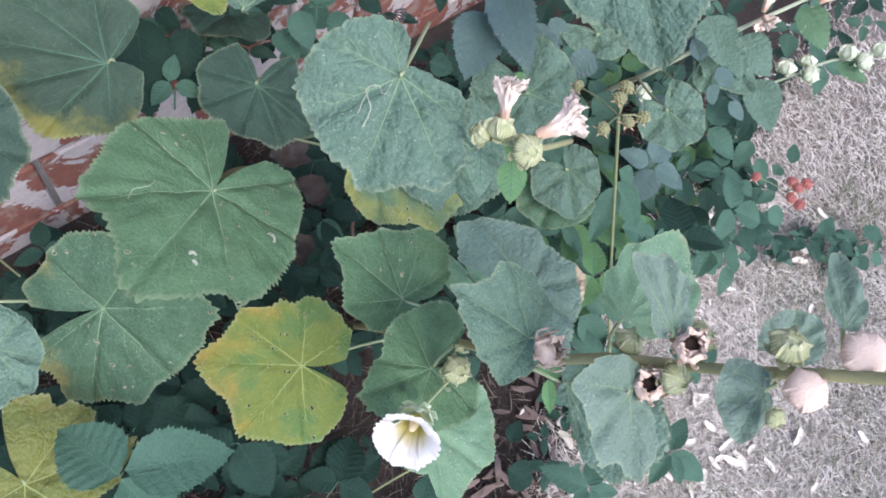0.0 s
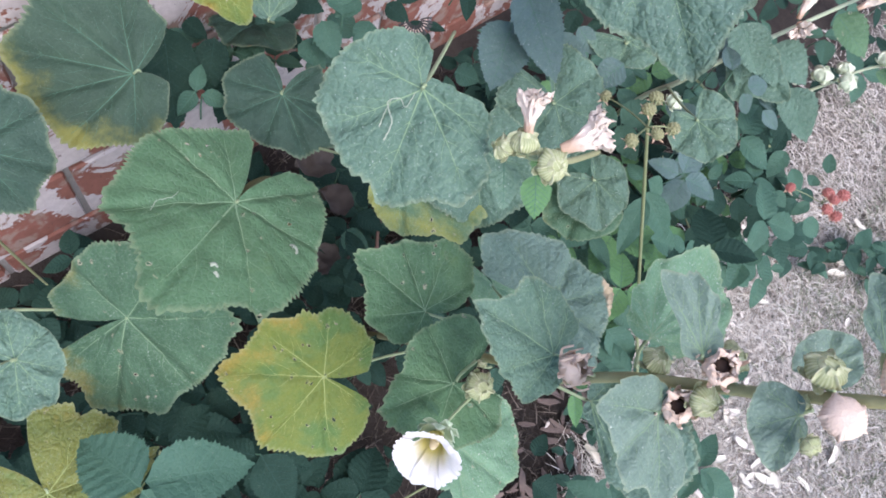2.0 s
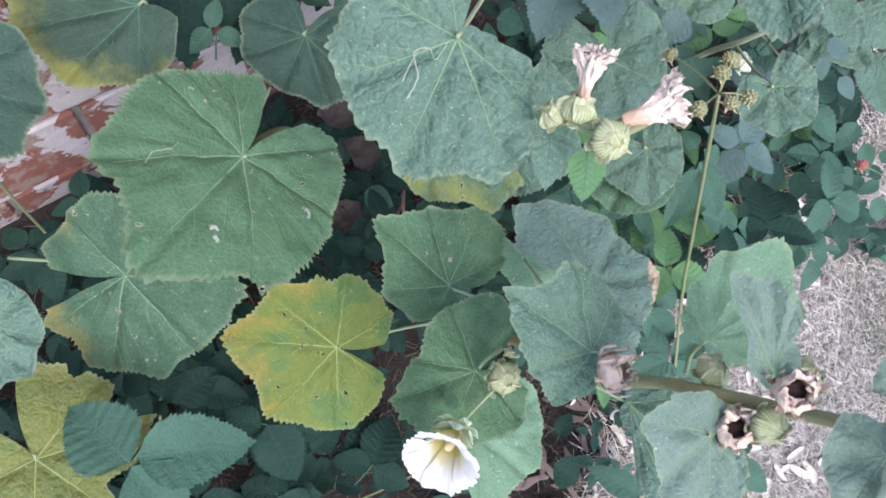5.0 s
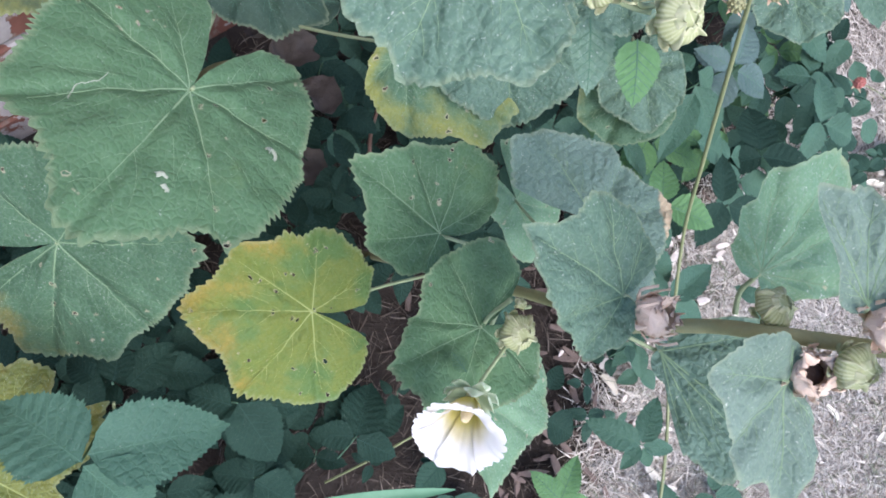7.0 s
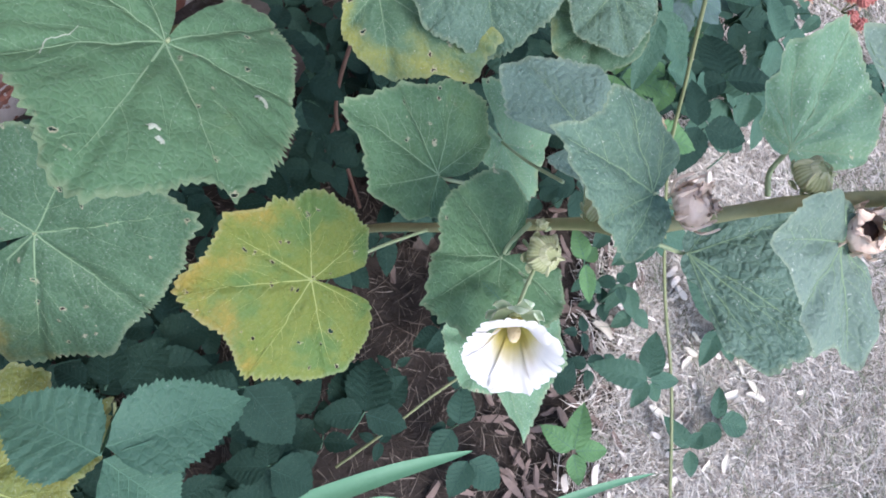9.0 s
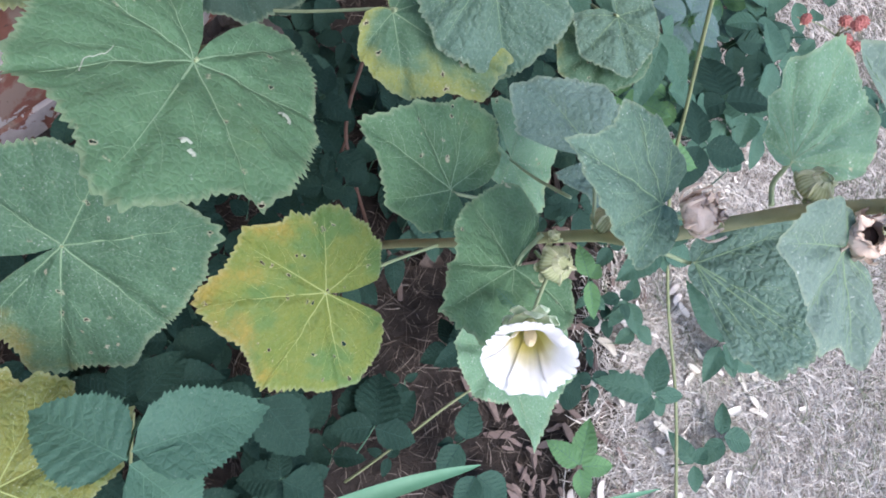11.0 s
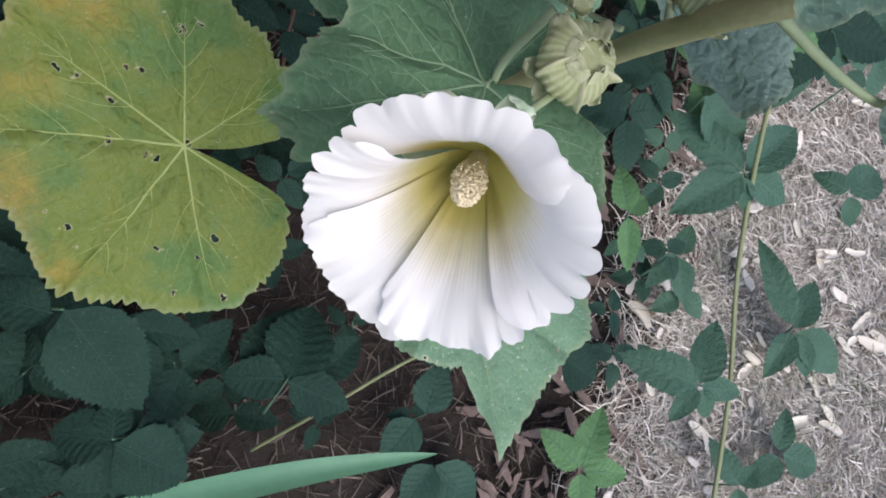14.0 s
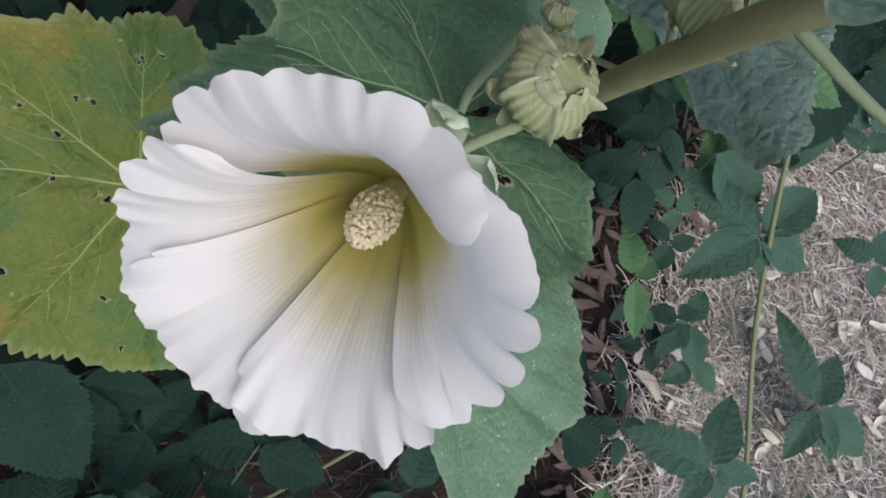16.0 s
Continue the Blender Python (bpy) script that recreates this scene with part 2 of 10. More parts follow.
CALYX = shaded_along("bud_sepal", (0.3, 0.34, 0.16), (0.54, 0.55, 0.35), 0.2, 0.9)
CALYX_SOFT = shaded_along("flower_sepal", (0.4, 0.52, 0.34), (0.62, 0.7, 0.54), 0.2, 0.9)
CALYX_PALE = shaded_along("pale_bud_sepal", (0.44, 0.52, 0.35), (0.74, 0.77, 0.6), 0.2, 0.9)
WILT = shaded_along("wilted_petal", (0.58, 0.4, 0.28), (0.83, 0.71, 0.6), 0.1, 0.6)
POLLEN = plain_material("cream_pollen", (0.93, 0.79, 0.5), (0.98, 0.92, 0.72), 400, 0.9, 0.5, 0.35)
BERRY_GREEN = plain_material("unripe_berry", (0.2, 0.21, 0.1), (0.34, 0.33, 0.18), 120, 0.5, 0.2)
BERRY_RED = plain_material("red_berry", (0.26, 0.07, 0.06), (0.5, 0.2, 0.165), 220, 0.4, 0.2)
BLADE = plain_material("broad_blade", (0.07, 0.19, 0.1), (0.13, 0.28, 0.17), 30, 0.5, 0.2, 0.15)


def petal_material():
    n = Nodes("white_petal")
    along = n.attr("rim")
    streak = n.attr("side")
    wave = n.add("ShaderNodeTexWave", Scale=5.0, Distortion=5.0, Detail=3.0)
    wave.bands_direction = "X"
    comb = n.add("ShaderNodeCombineXYZ", X=streak, Y=n.math("MULTIPLY", along, 0.15))
    n.put(wave.inputs["Vector"], comb.outputs[0])
    ribs = wave.outputs["Fac"]
    reach = n.math("ADD", along, n.math("MULTIPLY", n.math("SUBTRACT", ribs, 0.5), 0.06))
    reach = n.math("ADD", reach, n.math("MULTIPLY", n.math("SUBTRACT", n.noise(60, 3), 0.5), 0.16))
    c = n.mix(n.step(reach, 0.3, 0.66), (0.5, 0.44, 0.13), (0.86, 0.84, 0.81))
    c = n.mix(n.math("MULTIPLY", n.step(n.noise(45, 3), 0.45, 0.75), 0.1), c, (0.86, 0.77, 0.68))
    c = n.mix(n.math("MULTIPLY", n.math("MULTIPLY", n.step(ribs, 0.6, 1.0), n.step(along, 0.62, 0.3)), 0.3), c, (0.33, 0.27, 0.07))
    h = n.math("ADD", n.math("MULTIPLY", ribs, 0.006), n.math("MULTIPLY", n.noise(140, 3), 0.6))
    return n.surface(c, 0.8, n.bump(h, 0.35, 0.0008), 0.1, 0.42)


PETAL = petal_material()


def straw_material(name, tones):
    n = Nodes(name)
    g = n.t.nodes.new("ShaderNodeNewGeometry")
    rnd = g.outputs["Random Per Island"]
    ramp = n.t.nodes.new("ShaderNodeValToRGB")
    ramp.color_ramp.elements[0].color = (*tones[0], 1)
    ramp.color_ramp.elements[1].color = (*tones[-1], 1)
    for k, tone in enumerate(tones[1:-1], 1):
        ramp.color_ramp.elements.new(k / (len(tones) - 1)).color = (*tone, 1)
    n.put(ramp.inputs[0], rnd)
    c = n.mix(n.math("MULTIPLY", n.noise(90, 3), 0.5), ramp.outputs[0], tones[0])
    return n.surface(c, 0.85, n.bump(n.noise(300, 3), 0.4, 0.001), 0.2)


STRAW = straw_material("dry_grass", [(0.24, 0.2, 0.17), (0.62, 0.57, 0.5), (0.76, 0.72, 0.64), (0.88, 0.84, 0.77)])
LITTER = straw_material("dead_litter", [(0.025, 0.02, 0.016), (0.08, 0.06, 0.048), (0.15, 0.122, 0.1), (0.25, 0.21, 0.175)])
CHIP = plain_material("bark_chip", (0.07, 0.05, 0.042), (0.27, 0.205, 0.175), 22, 0.9, 0.7, far=0.003)
GREEN_GRASS = straw_material("thin_green_grass", [(0.12, 0.15, 0.09), (0.18, 0.21, 0.13), (0.27, 0.28, 0.2)])
FALLEN = plain_material("fallen_petal", (0.62, 0.56, 0.46), (0.82, 0.78, 0.68), 70, 0.85, 0.5, 0.1)


def ground_material():
    n = Nodes("bed_soil_and_dry_lawn")
    sep = n.add("ShaderNodeSeparateXYZ")
    n.put(sep.inputs[0], n.pos)
    off = n.math("ADD", n.math("MULTIPLY", sep.outputs[0], 0.943), n.math("MULTIPLY", sep.outputs[1], -0.766))
    near = n.math("MULTIPLY", n.math("SUBTRACT", n.math("SUBTRACT", sep.outputs[0], 0.56), n.math("MULTIPLY", sep.outputs[1], 0.33)), 0.95)
    edge = n.math("ADD", n.math("MINIMUM", n.math("SUBTRACT", off, 0.31), near), n.math("MULTIPLY", n.math("SUBTRACT", n.noise(7, 4, 0.6), 0.5), 0.4))
    soil = n.mix(n.noise(40, 5, 0.65), (0.019, 0.016, 0.014), (0.074, 0.06, 0.051))
    lawn = n.mix(n.noise(90, 5, 0.7), (0.06, 0.05, 0.043), (0.3, 0.265, 0.235))
    lawn = n.mix(n.math("MULTIPLY", n.step(n.noise(3, 3), 0.5, 0.68), 0.5), lawn, (0.13, 0.16, 0.09))
    far = n.step(n.math("ADD", off, n.math("MULTIPLY", n.math("SUBTRACT", n.noise(4, 3), 0.5), 0.8)), 0.6, 1.1)
    lawn = n.mix(n.math("MULTIPLY", far, 0.6), lawn, (0.2, 0.2, 0.155))
    c = n.mix(n.step(edge, 0.05, 0.3), soil, lawn)
    h = n.math("ADD", n.noise(160, 5, 0.7), n.math("MULTIPLY", n.noise(30, 3), 0.8))
    return n.surface(c, 0.92, n.bump(h, 0.9, 0.008), 0.15)


GROUND = ground_material()


def block_material():
    n = Nodes("flaking_white_paint_on_brick")
    red = n.mix(n.noise(30, 5, 0.65), (0.15, 0.068, 0.05), (0.29, 0.12, 0.088))
    under = n.mix(n.step(n.noise(18, 4), 0.5, 0.6), red, (0.27, 0.19, 0.155))
    white = n.mix(n.noise(60, 4), (0.34, 0.29, 0.275), (0.56, 0.51, 0.49))
    flake = n.noise(9, 6, 0.62, distort=0.5)
    lift = n.step(flake, 0.475, 0.488)
    c = n.mix(lift, white, under)
    c = n.mix(n.math("MULTIPLY", n.step(n.noise(55, 5, 0.7), 0.62, 0.7), 0.75), c, (0.07, 0.05, 0.045))
    h = n.math("ADD", n.math("MULTIPLY", n.math("SUBTRACT", 1.0, lift), 0.8), n.math("MULTIPLY", n.noise(120, 4), 0.5))
    return n.surface(c, 0.88, n.bump(h, 0.7, 0.003), 0.2)


BLOCK = block_material()
MORTAR = plain_material("grey_mortar", (0.16, 0.15, 0.145), (0.3, 0.285, 0.27), 60, 0.95, 0.8, far=0.004)


# ---------------------------------------------------------------- builders
def part(name, bm, material, parent, label="", smooth=True):
    """One mesh object out of a bmesh, under a thing or a part."""
    me = bpy.data.meshes.new(name)
    bm.to_mesh(me)
    bm.free()
    return hang(name, me, material, parent, label, smooth)


def hang(name, me, material, parent, label="", smooth=True):
    me.materials.append(material)
    if smooth:
        me.shade_smooth()
    ob = new(name, me)
    if parent is not None:
        ob.parent = parent
    return tagged(ob, label)


def thing(name, place, label, category, group="", kind=""):
    ob = new(name)
    ob.location = place
    ob.empty_display_size = 0.02
    bpy.context.view_layer.update()
    return tagged(ob, label, category, group, kind)


def put_world(ob, m):
    """Place a part by its pose in the world."""
    base = ob.parent.matrix_basis if ob.parent else Matrix()
    if ob.parent and ob.parent.parent:
        base = ob.parent.parent.matrix_basis @ base
    ob.matrix_basis = base.inverted() @ m


def unit(v):
    return Vector(v).normalized()


def frame_of(place, along, normal):
    """A pose: x runs along, z is the normal."""
    z = unit(normal)
    x = Vector(along)
    x = (x - z * x.dot(z)).normalized()
    y = z.cross(x)
    m = Matrix((x, y, z)).transposed().to_4x4()
    m.translation = place
    return m


def smooth_line(points, n):
    """n + 1 places on a soft curve through the points."""
    pts = [Vector(p) for p in points]
    if len(pts) == 2:
        return [pts[0].lerp(pts[1], i / n) for i in range(n + 1)]
    out = []
    for i in range(n + 1):
        s = i / n * (len(pts) - 1)
        k = min(int(s), len(pts) - 2)
        u = s - k
        p0, p1, p2, p3 = pts[max(k - 1, 0)], pts[k], pts[k + 1], pts[min(k + 2, len(pts) - 1)]
        out.append(0.5 * (2 * p1 + (p2 - p0) * u + (2 * p0 - 5 * p1 + 4 * p2 - p3) * u * u + (3 * p1 - p0 - 3 * p2 + p3) * u ** 3))
    return out


def tube(bm, points, r0, r1, sides=8, n=None, wobble=0.0, cap=True):
    n = n or max(4, 4 * (len(points) - 1))
    line = smooth_line(points, n)
    rings = []
    ref = Vector((0.31, 0.53, 0.79))
    for i, p in enumerate(line):
        d = (line[min(i + 1, n)] - line[max(i - 1, 0)]).normalized()
        a = d.cross(ref).normalized()
        b = d.cross(a)
        r = r0 + (r1 - r0) * i / n
        r *= 1 + wobble * noise.noise(p * 60)
        rings.append([bm.verts.new(p + a * (r * math.cos(q)) + b * (r * math.sin(q))) for q in (2 * math.pi * k / sides for k in range(sides))])
    for lo, hi in zip(rings, rings[1:]):
        for k in range(sides):
            bm.faces.new((lo[k], lo[(k + 1) % sides], hi[(k + 1) % sides], hi[k]))
    if cap:
        bm.faces.new(rings[0][::-1])
        bm.faces.new(rings[-1])


class LeafShape:
    """The outline and the relief of a palmate leaf, in its own plane."""

    def __init__(self, lobes, valley, bend, rng, teeth, veins=None, sharp=False):
        self.sharp = sharp
        self.lobes, self.valley, self.bend = sorted(lobes), valley, bend
        self.size = sum(r for _, r in lobes) / len(lobes)
        self.phase = [rng.uniform(0, 6.28) for _ in range(4)]
        self.teeth = teeth
        self.count = max(18, int(2 * math.pi * self.size / 0.008))
        a0, a1 = self.lobes[-1][0], self.lobes[0][0] + 360
        self.notch_mid, self.notch = (a0 + a1) / 2, a1 - a0
        self.ribs = [(a, self.edge(a)) for a in veins] if veins else [(a, r) for a, r in self.lobes if r > 0.4 * self.size]
        self.roots = [radians(a) for a, r in self.ribs]

    def edge(self, q):
        """The radius at the angle q, in degrees."""
        ring = self.lobes + [(self.lobes[0][0] + 360, self.lobes[0][1])]
        while q < ring[0][0]:
            q += 360
        while q > ring[-1][0]:
            q -= 360
        for k, ((a, r), (b, s)) in enumerate(zip(ring, ring[1:])):
            if a <= q <= b:
                u = (q - a) / max(b - a, 1e-6)
                w = u if self.sharp else u * u * (3 - 2 * u)
                rad = r + (s - r) * w
                if k == len(ring) - 2:
                    rad *= 1 - 0.93 * (1 - abs(2 * u - 1) ** 1.7)
                else:
                    rad *= 1 - (1 - self.valley) * math.sin(math.pi * u) ** 2
                break
        t = q / 360 * self.count + 0.3 * math.sin(q * 0.21 + self.phase[0]) + 1.1 * noise.noise(Vector((q * 0.06, self.phase[2], 4)))
        saw = 1 - abs(2 * (t % 1) - 1)
        big = max(0.1, 0.65 + 1.1 * noise.noise(Vector((q * 0.09, self.phase[1], 0))))
        return rad * (1 + self.teeth * big * (saw ** 0.8 - 0.6)) * (1 + 0.035 * noise.noise(Vector((q * 0.07, self.phase[3], 2)))) + 0.0006 * noise.noise(Vector((q * 0.5, self.phase[2], 1)))

    def height(self, x, y):
        r, q = math.hypot(x, y), math.atan2(y, x)
        groove = 0.0
        for a in self.roots:
            if math.cos(q - a) > 0:
                groove = max(groove, math.exp(-((r * math.sin(q - a)) / 0.008) ** 2))
        puff = 0.0054 * (1 - groove) * min(1.0, r / 0.03)
        s = r / self.size
        wave = self.size * (0.028 * s * s * math.sin(2 * q + self.phase[1]) + 0.03 * s ** 3 * math.sin(5 * q + self.phase[2]))
        crimp = 0.0044 * noise.noise(Vector((x * 38, y * 38, self.phase[3]))) + 0.0016 * noise.noise(Vector((x * 95, y * 95, self.phase[3])))
        return puff + wave + crimp + 0.06 * r - self.bend * r * r / self.size


leaf_count = [0]
LEAF_SHAPES = {}


def leaf_seed():
    leaf_count[0] += 1
    return random.Random(leaf_count[0] * 17 + 3)


def vein_strip(bm, shape_height, path, w0, w1, lift=0.0006):
    """A ridge that follows the blade."""
    rows = []
    n = len(path)
    for i, (x, y) in enumerate(path):
        x0, y0 = path[max(i - 1, 0)]
        x1, y1 = path[min(i + 1, n - 1)]
        d = math.hypot(x1 - x0, y1 - y0) or 1e-6
        nx, ny = -(y1 - y0) / d, (x1 - x0) / d
        w = w0 + (w1 - w0) * i / (n - 1)
        z = shape_height(x, y)
        rows.append([bm.verts.new((x + nx * w * k, y + ny * w * k, z + (lift + w * 0.5 if k == 0 else lift * 0.2))) for k in (-1, 0, 1)])
    for a, b in zip(rows, rows[1:]):
        for k in (0, 1):
            bm.faces.new((a[k], a[k + 1], b[k + 1], b[k]))


def palmate_leaf(place, tip, normal, lobes, material, stalk=None, valley=0.9, bend=0.05, label="", plant=None, veins=None, sharp=False):
    rng = leaf_seed()
    plant = plant or PLANT
    shape = LeafShape(lobes, valley, bend, rng, 0.046, veins, sharp)
    na, nr = 5 * shape.count, 14
    verts, rim = [(0, 0, shape.height(0, 0))], [0.0]
    edges = []
    for k in range(na):
        q = shape.notch_mid + 360 * k / na
        edges.append((radians(q), shape.edge(q)))
    for j in range(1, nr + 1):
        s = j / nr
        for q, e in edges:
            x, y = math.cos(q) * e * s, math.sin(q) * e * s
            verts.append((x, y, shape.height(x, y)))
            rim.append(s)
    faces = [(0, 1 + k, 1 + (k + 1) % na) for k in range(na)]
    for j in range(nr - 1):
        a, b = 1 + j * na, 1 + (j + 1) * na
        faces += [(a + k, b + k, b + (k + 1) % na, a + (k + 1) % na) for k in range(na)]
    me = bpy.data.meshes.new("leaf")
    me.from_pydata(verts, [], faces)
    me.attributes.new("rim", "FLOAT", "POINT").data.foreach_set("value", rim)
    leaf = hang("leaf", me, material, plant, label)
    put_world(leaf, frame_of(place, tip, normal))
    # veins
    bm = bmesh.new()
    for a, r in shape.ribs:
        q0 = radians(a)
        curve = rng.uniform(-0.08, 0.08)
        main = []
        for i in range(15):
            s = i / 14 * 0.88
            q = q0 + curve * s * s
            main.append((r * s * math.cos(q), r * s * math.sin(q)))
        vein_strip(bm, shape.height, main, 0.0008 * (0.5 + r / 0.2), 0.00012)
        for k, s in enumerate((0.3, 0.5, 0.68)):
            for side in (-1, 1):
                s2 = s + rng.uniform(-0.04, 0.04)
                bx, by = r * s2 * math.cos(q0 + curve * s2 * s2), r * s2 * math.sin(q0 + curve * s2 * s2)
                out = q0 + side * rng.uniform(0.65, 0.85)
                length = r * rng.uniform(0.22, 0.32) * (1.15 - s)* 1.6
                twig = []
                for i in range(7):
                    u = i / 6 * length
                    x, y = bx + u * math.cos(out - side * 0.25 * i / 6), by + u * math.sin(out - side * 0.25 * i / 6)
                    if math.hypot(x, y) < 0.93 * shape.edge(math.degrees(math.atan2(y, x))):
                        twig.append((x, y))
                if len(twig) > 2:
                    vein_strip(bm, shape.height, twig, 0.00028, 0.0001, 0.00025)
    vein = VEIN_YELLOW if material in (LEAF_YELLOW, LEAF_OCHRE) else VEIN_DARK if material in (LEAF_SHADED, LEAF_SHADED_TIPPED) else VEIN
    part("vein_network", bm, vein, leaf)
    LEAF_SHAPES[leaf.name] = shape
    if stalk:
        m = leaf.matrix_basis if plant is None else plant.matrix_basis @ leaf.matrix_basis
        far = m.inverted() @ Vector(stalk)
        bm = bmesh.new()
        half = far * 0.5 + Vector((0, 0, -0.01))
        q = radians(shape.notch_mid)
        first = Vector((0.08 * shape.size * math.cos(q), 0.08 * shape.size * math.sin(q), -0.004))
        tube(bm, [(0, 0, 0.0005), first, half, far], 0.0018, 0.0026, 7, 14)
        part("leaf_stalk", bm, PETIOLE, leaf)
    return leaf


def leaf_mark(leaf, points, width, name, plant=None):
    """A pale line eaten into a leaf, through places above it."""
    shape = LEAF_SHAPES[leaf.name]
    inv = ((plant or PLANT).matrix_basis @ leaf.matrix_basis).inverted()
    line = smooth_line([inv @ Vector(p) for p in points], 6 * len(points))
    bm = bmesh.new()
    wobble = [(p.x + 0.0012 * noise.noise(p * 300), p.y + 0.0012 * noise.noise(p * 300 + Vector((5, 5, 5)))) for p in line]
    vein_strip(bm, shape.height, wobble, width, width * 0.5, 0.0009)
    part(name, bm, TRAIL, leaf)


def leaflet(base, tip, normal, width, material, parent, rng):
    """One toothed ovate leaflet with its midrib and side veins."""
    base, tip = Vector(base), Vector(tip)
    length = (tip - base).length
    half = length * width * 0.5
    ph = rng.uniform(0, 6.28)
    fold = rng.uniform(0.15, 0.55)
    nu, nv = 52, 5

    def wide(u):
        return half * 2.7 * max(u, 0.0) ** 0.58 * max(1 - u, 0.0) ** 1.12 * (1.07 if u < 0.9 else 1.07 - (u - 0.9))

    def height(x, y):
        u = x / length
        s = abs(y) / max(half, 1e-5)
        ribs = 0.017 * half * math.cos(2 * math.pi * (u * 8 - s * 1.3))
        return fold * abs(y) * 0.6 + ribs * min(1, s * 3) - 0.2 * length * u * u + 0.03 * length * math.sin(5 * u + ph) * s

    verts, rim, faces = [], [], []
    for i in range(nu + 1):
        u = i / nu
        w = wide(max(u, 0.004))
        tooth = 1 + (0.085 if i % 2 else -0.03) * (0.7 + 0.6 * math.sin(i * 2.1 + ph)) * (0.05 < u < 0.99)
        for j in range(-nv, nv + 1):
            s = j / nv
            y = s * w * (tooth if abs(j) == nv else 1)
            x = u * length + (0.012 * length if abs(j) == nv and i % 2 else 0) + 0.03 * length * abs(s)* (u < 0.9)
            verts.append((x, y, height(x, y)))
            rim.append(abs(s) * 0.9)
    row = 2 * nv + 1
    for i in range(nu):
        for j in range(row - 1):
            a = i * row + j
            faces.append((a, a + row, a + row + 1, a + 1))
    me = bpy.data.meshes.new("leaflet")
    me.from_pydata(verts, [], faces)
    me.attributes.new("rim", "FLOAT", "POINT").data.foreach_set("value", rim)
    bm = bmesh.new()
    bm.from_mesh(me)
    count = len(bm.faces)
    vein_strip(bm, height, [(length * i / 14 * 0.97, 0) for i in range(15)], 0.0007, 0.0002, 0.0006)
    for k in range(1, 7):
        for side in (-1, 1):
            x0 = length * (0.06 + 0.12 * k)
            reach = 0.85 * wide(0.14 + 0.12 * k)
            vein_strip(bm, height, [(x0 + reach * 0.8 * i / 5, side * reach * i / 5) for i in range(6)], 0.0004, 0.00015, 0.0004)
    bm.faces.ensure_lookup_table()
    for f in bm.faces[count:]:
        f.material_index = 1
    bm.to_mesh(me)
    bm.free()
    ob = hang("leaflet", me, material, parent)
    # leaves with shade in their colour get the darkened vein
    me.materials.append(VEIN_SHADED if material in (BRAMBLE_DEEP_SHADE, BRAMBLE_SHADE) else VEIN_DARK)
    put_world(ob, frame_of(base, tip - base, normal))
    return ob, length, half, height


def bramble_leaf(leaflets, material, stalk=None, label="", plant=None):
    rng = leaf_seed()
    plant = plant or BUSH
    bm = bmesh.new()
    hub = Vector(leaflets[0][0])
    inv = plant.matrix_basis.inverted()
    s = Vector(stalk) if stalk else hub + Vector((rng.uniform(-0.02, 0.02), rng.uniform(-0.02, 0.02), -0.05))
    mid = (hub + s) * 0.5 + Vector((0, 0, 0.008))
    tube(bm, [inv @ hub, inv @ mid, inv @ s], 0.0011, 0.0018, 6, 8)
    top = part("bramble_leaf", bm, VEIN_DARK, plant, label)
    for a, b, n, w in leaflets:
        leaflet(a, b, n, w, material, top, rng)
    return top


# ---------------------------------------------------------------- ground and wall
def build_ground():
    k = np.linspace(-1, 1, 141)
    c = np.sinh(k * 6.2) / np.sinh(6.2) * 60
    xs, ys = np.meshgrid(c + 0.6, c + 0.4)
    z = np.array([0.012 * noise.noise(Vector((x * 3, y * 3, 0))) + 0.006 * noise.noise(Vector((x * 14, y * 14, 3))) if abs(x) + abs(y) < 9 else 0 for x, y in zip(xs.ravel(), ys.ravel())])
    n = len(c)
    idx = np.arange(n * n).reshape(n, n)
    faces = np.stack([idx[:-1, :-1], idx[:-1, 1:], idx[1:, 1:], idx[1:, :-1]], -1).reshape(-1, 4)
    me = bpy.data.meshes.new("ground")
    me.from_pydata(np.stack([xs.ravel(), ys.ravel(), z], 1).tolist(), [], faces.tolist())
    ob = hang("ground", me, GROUND, None)
    tagged(ob, "dark garden soil passing into a dry straw-coloured lawn", "ground", kind="structure")


build_ground()

WALL_ALONG, WALL_OUT, WALL_OFF = Vector((0.766, 0.643, 0)), Vector((0.643, -0.766, 0)), 0.84


def on_wall(s, out, z):
    return WALL_ALONG * s + WALL_OUT * (out - WALL_OFF) + Vector((0, 0, z))


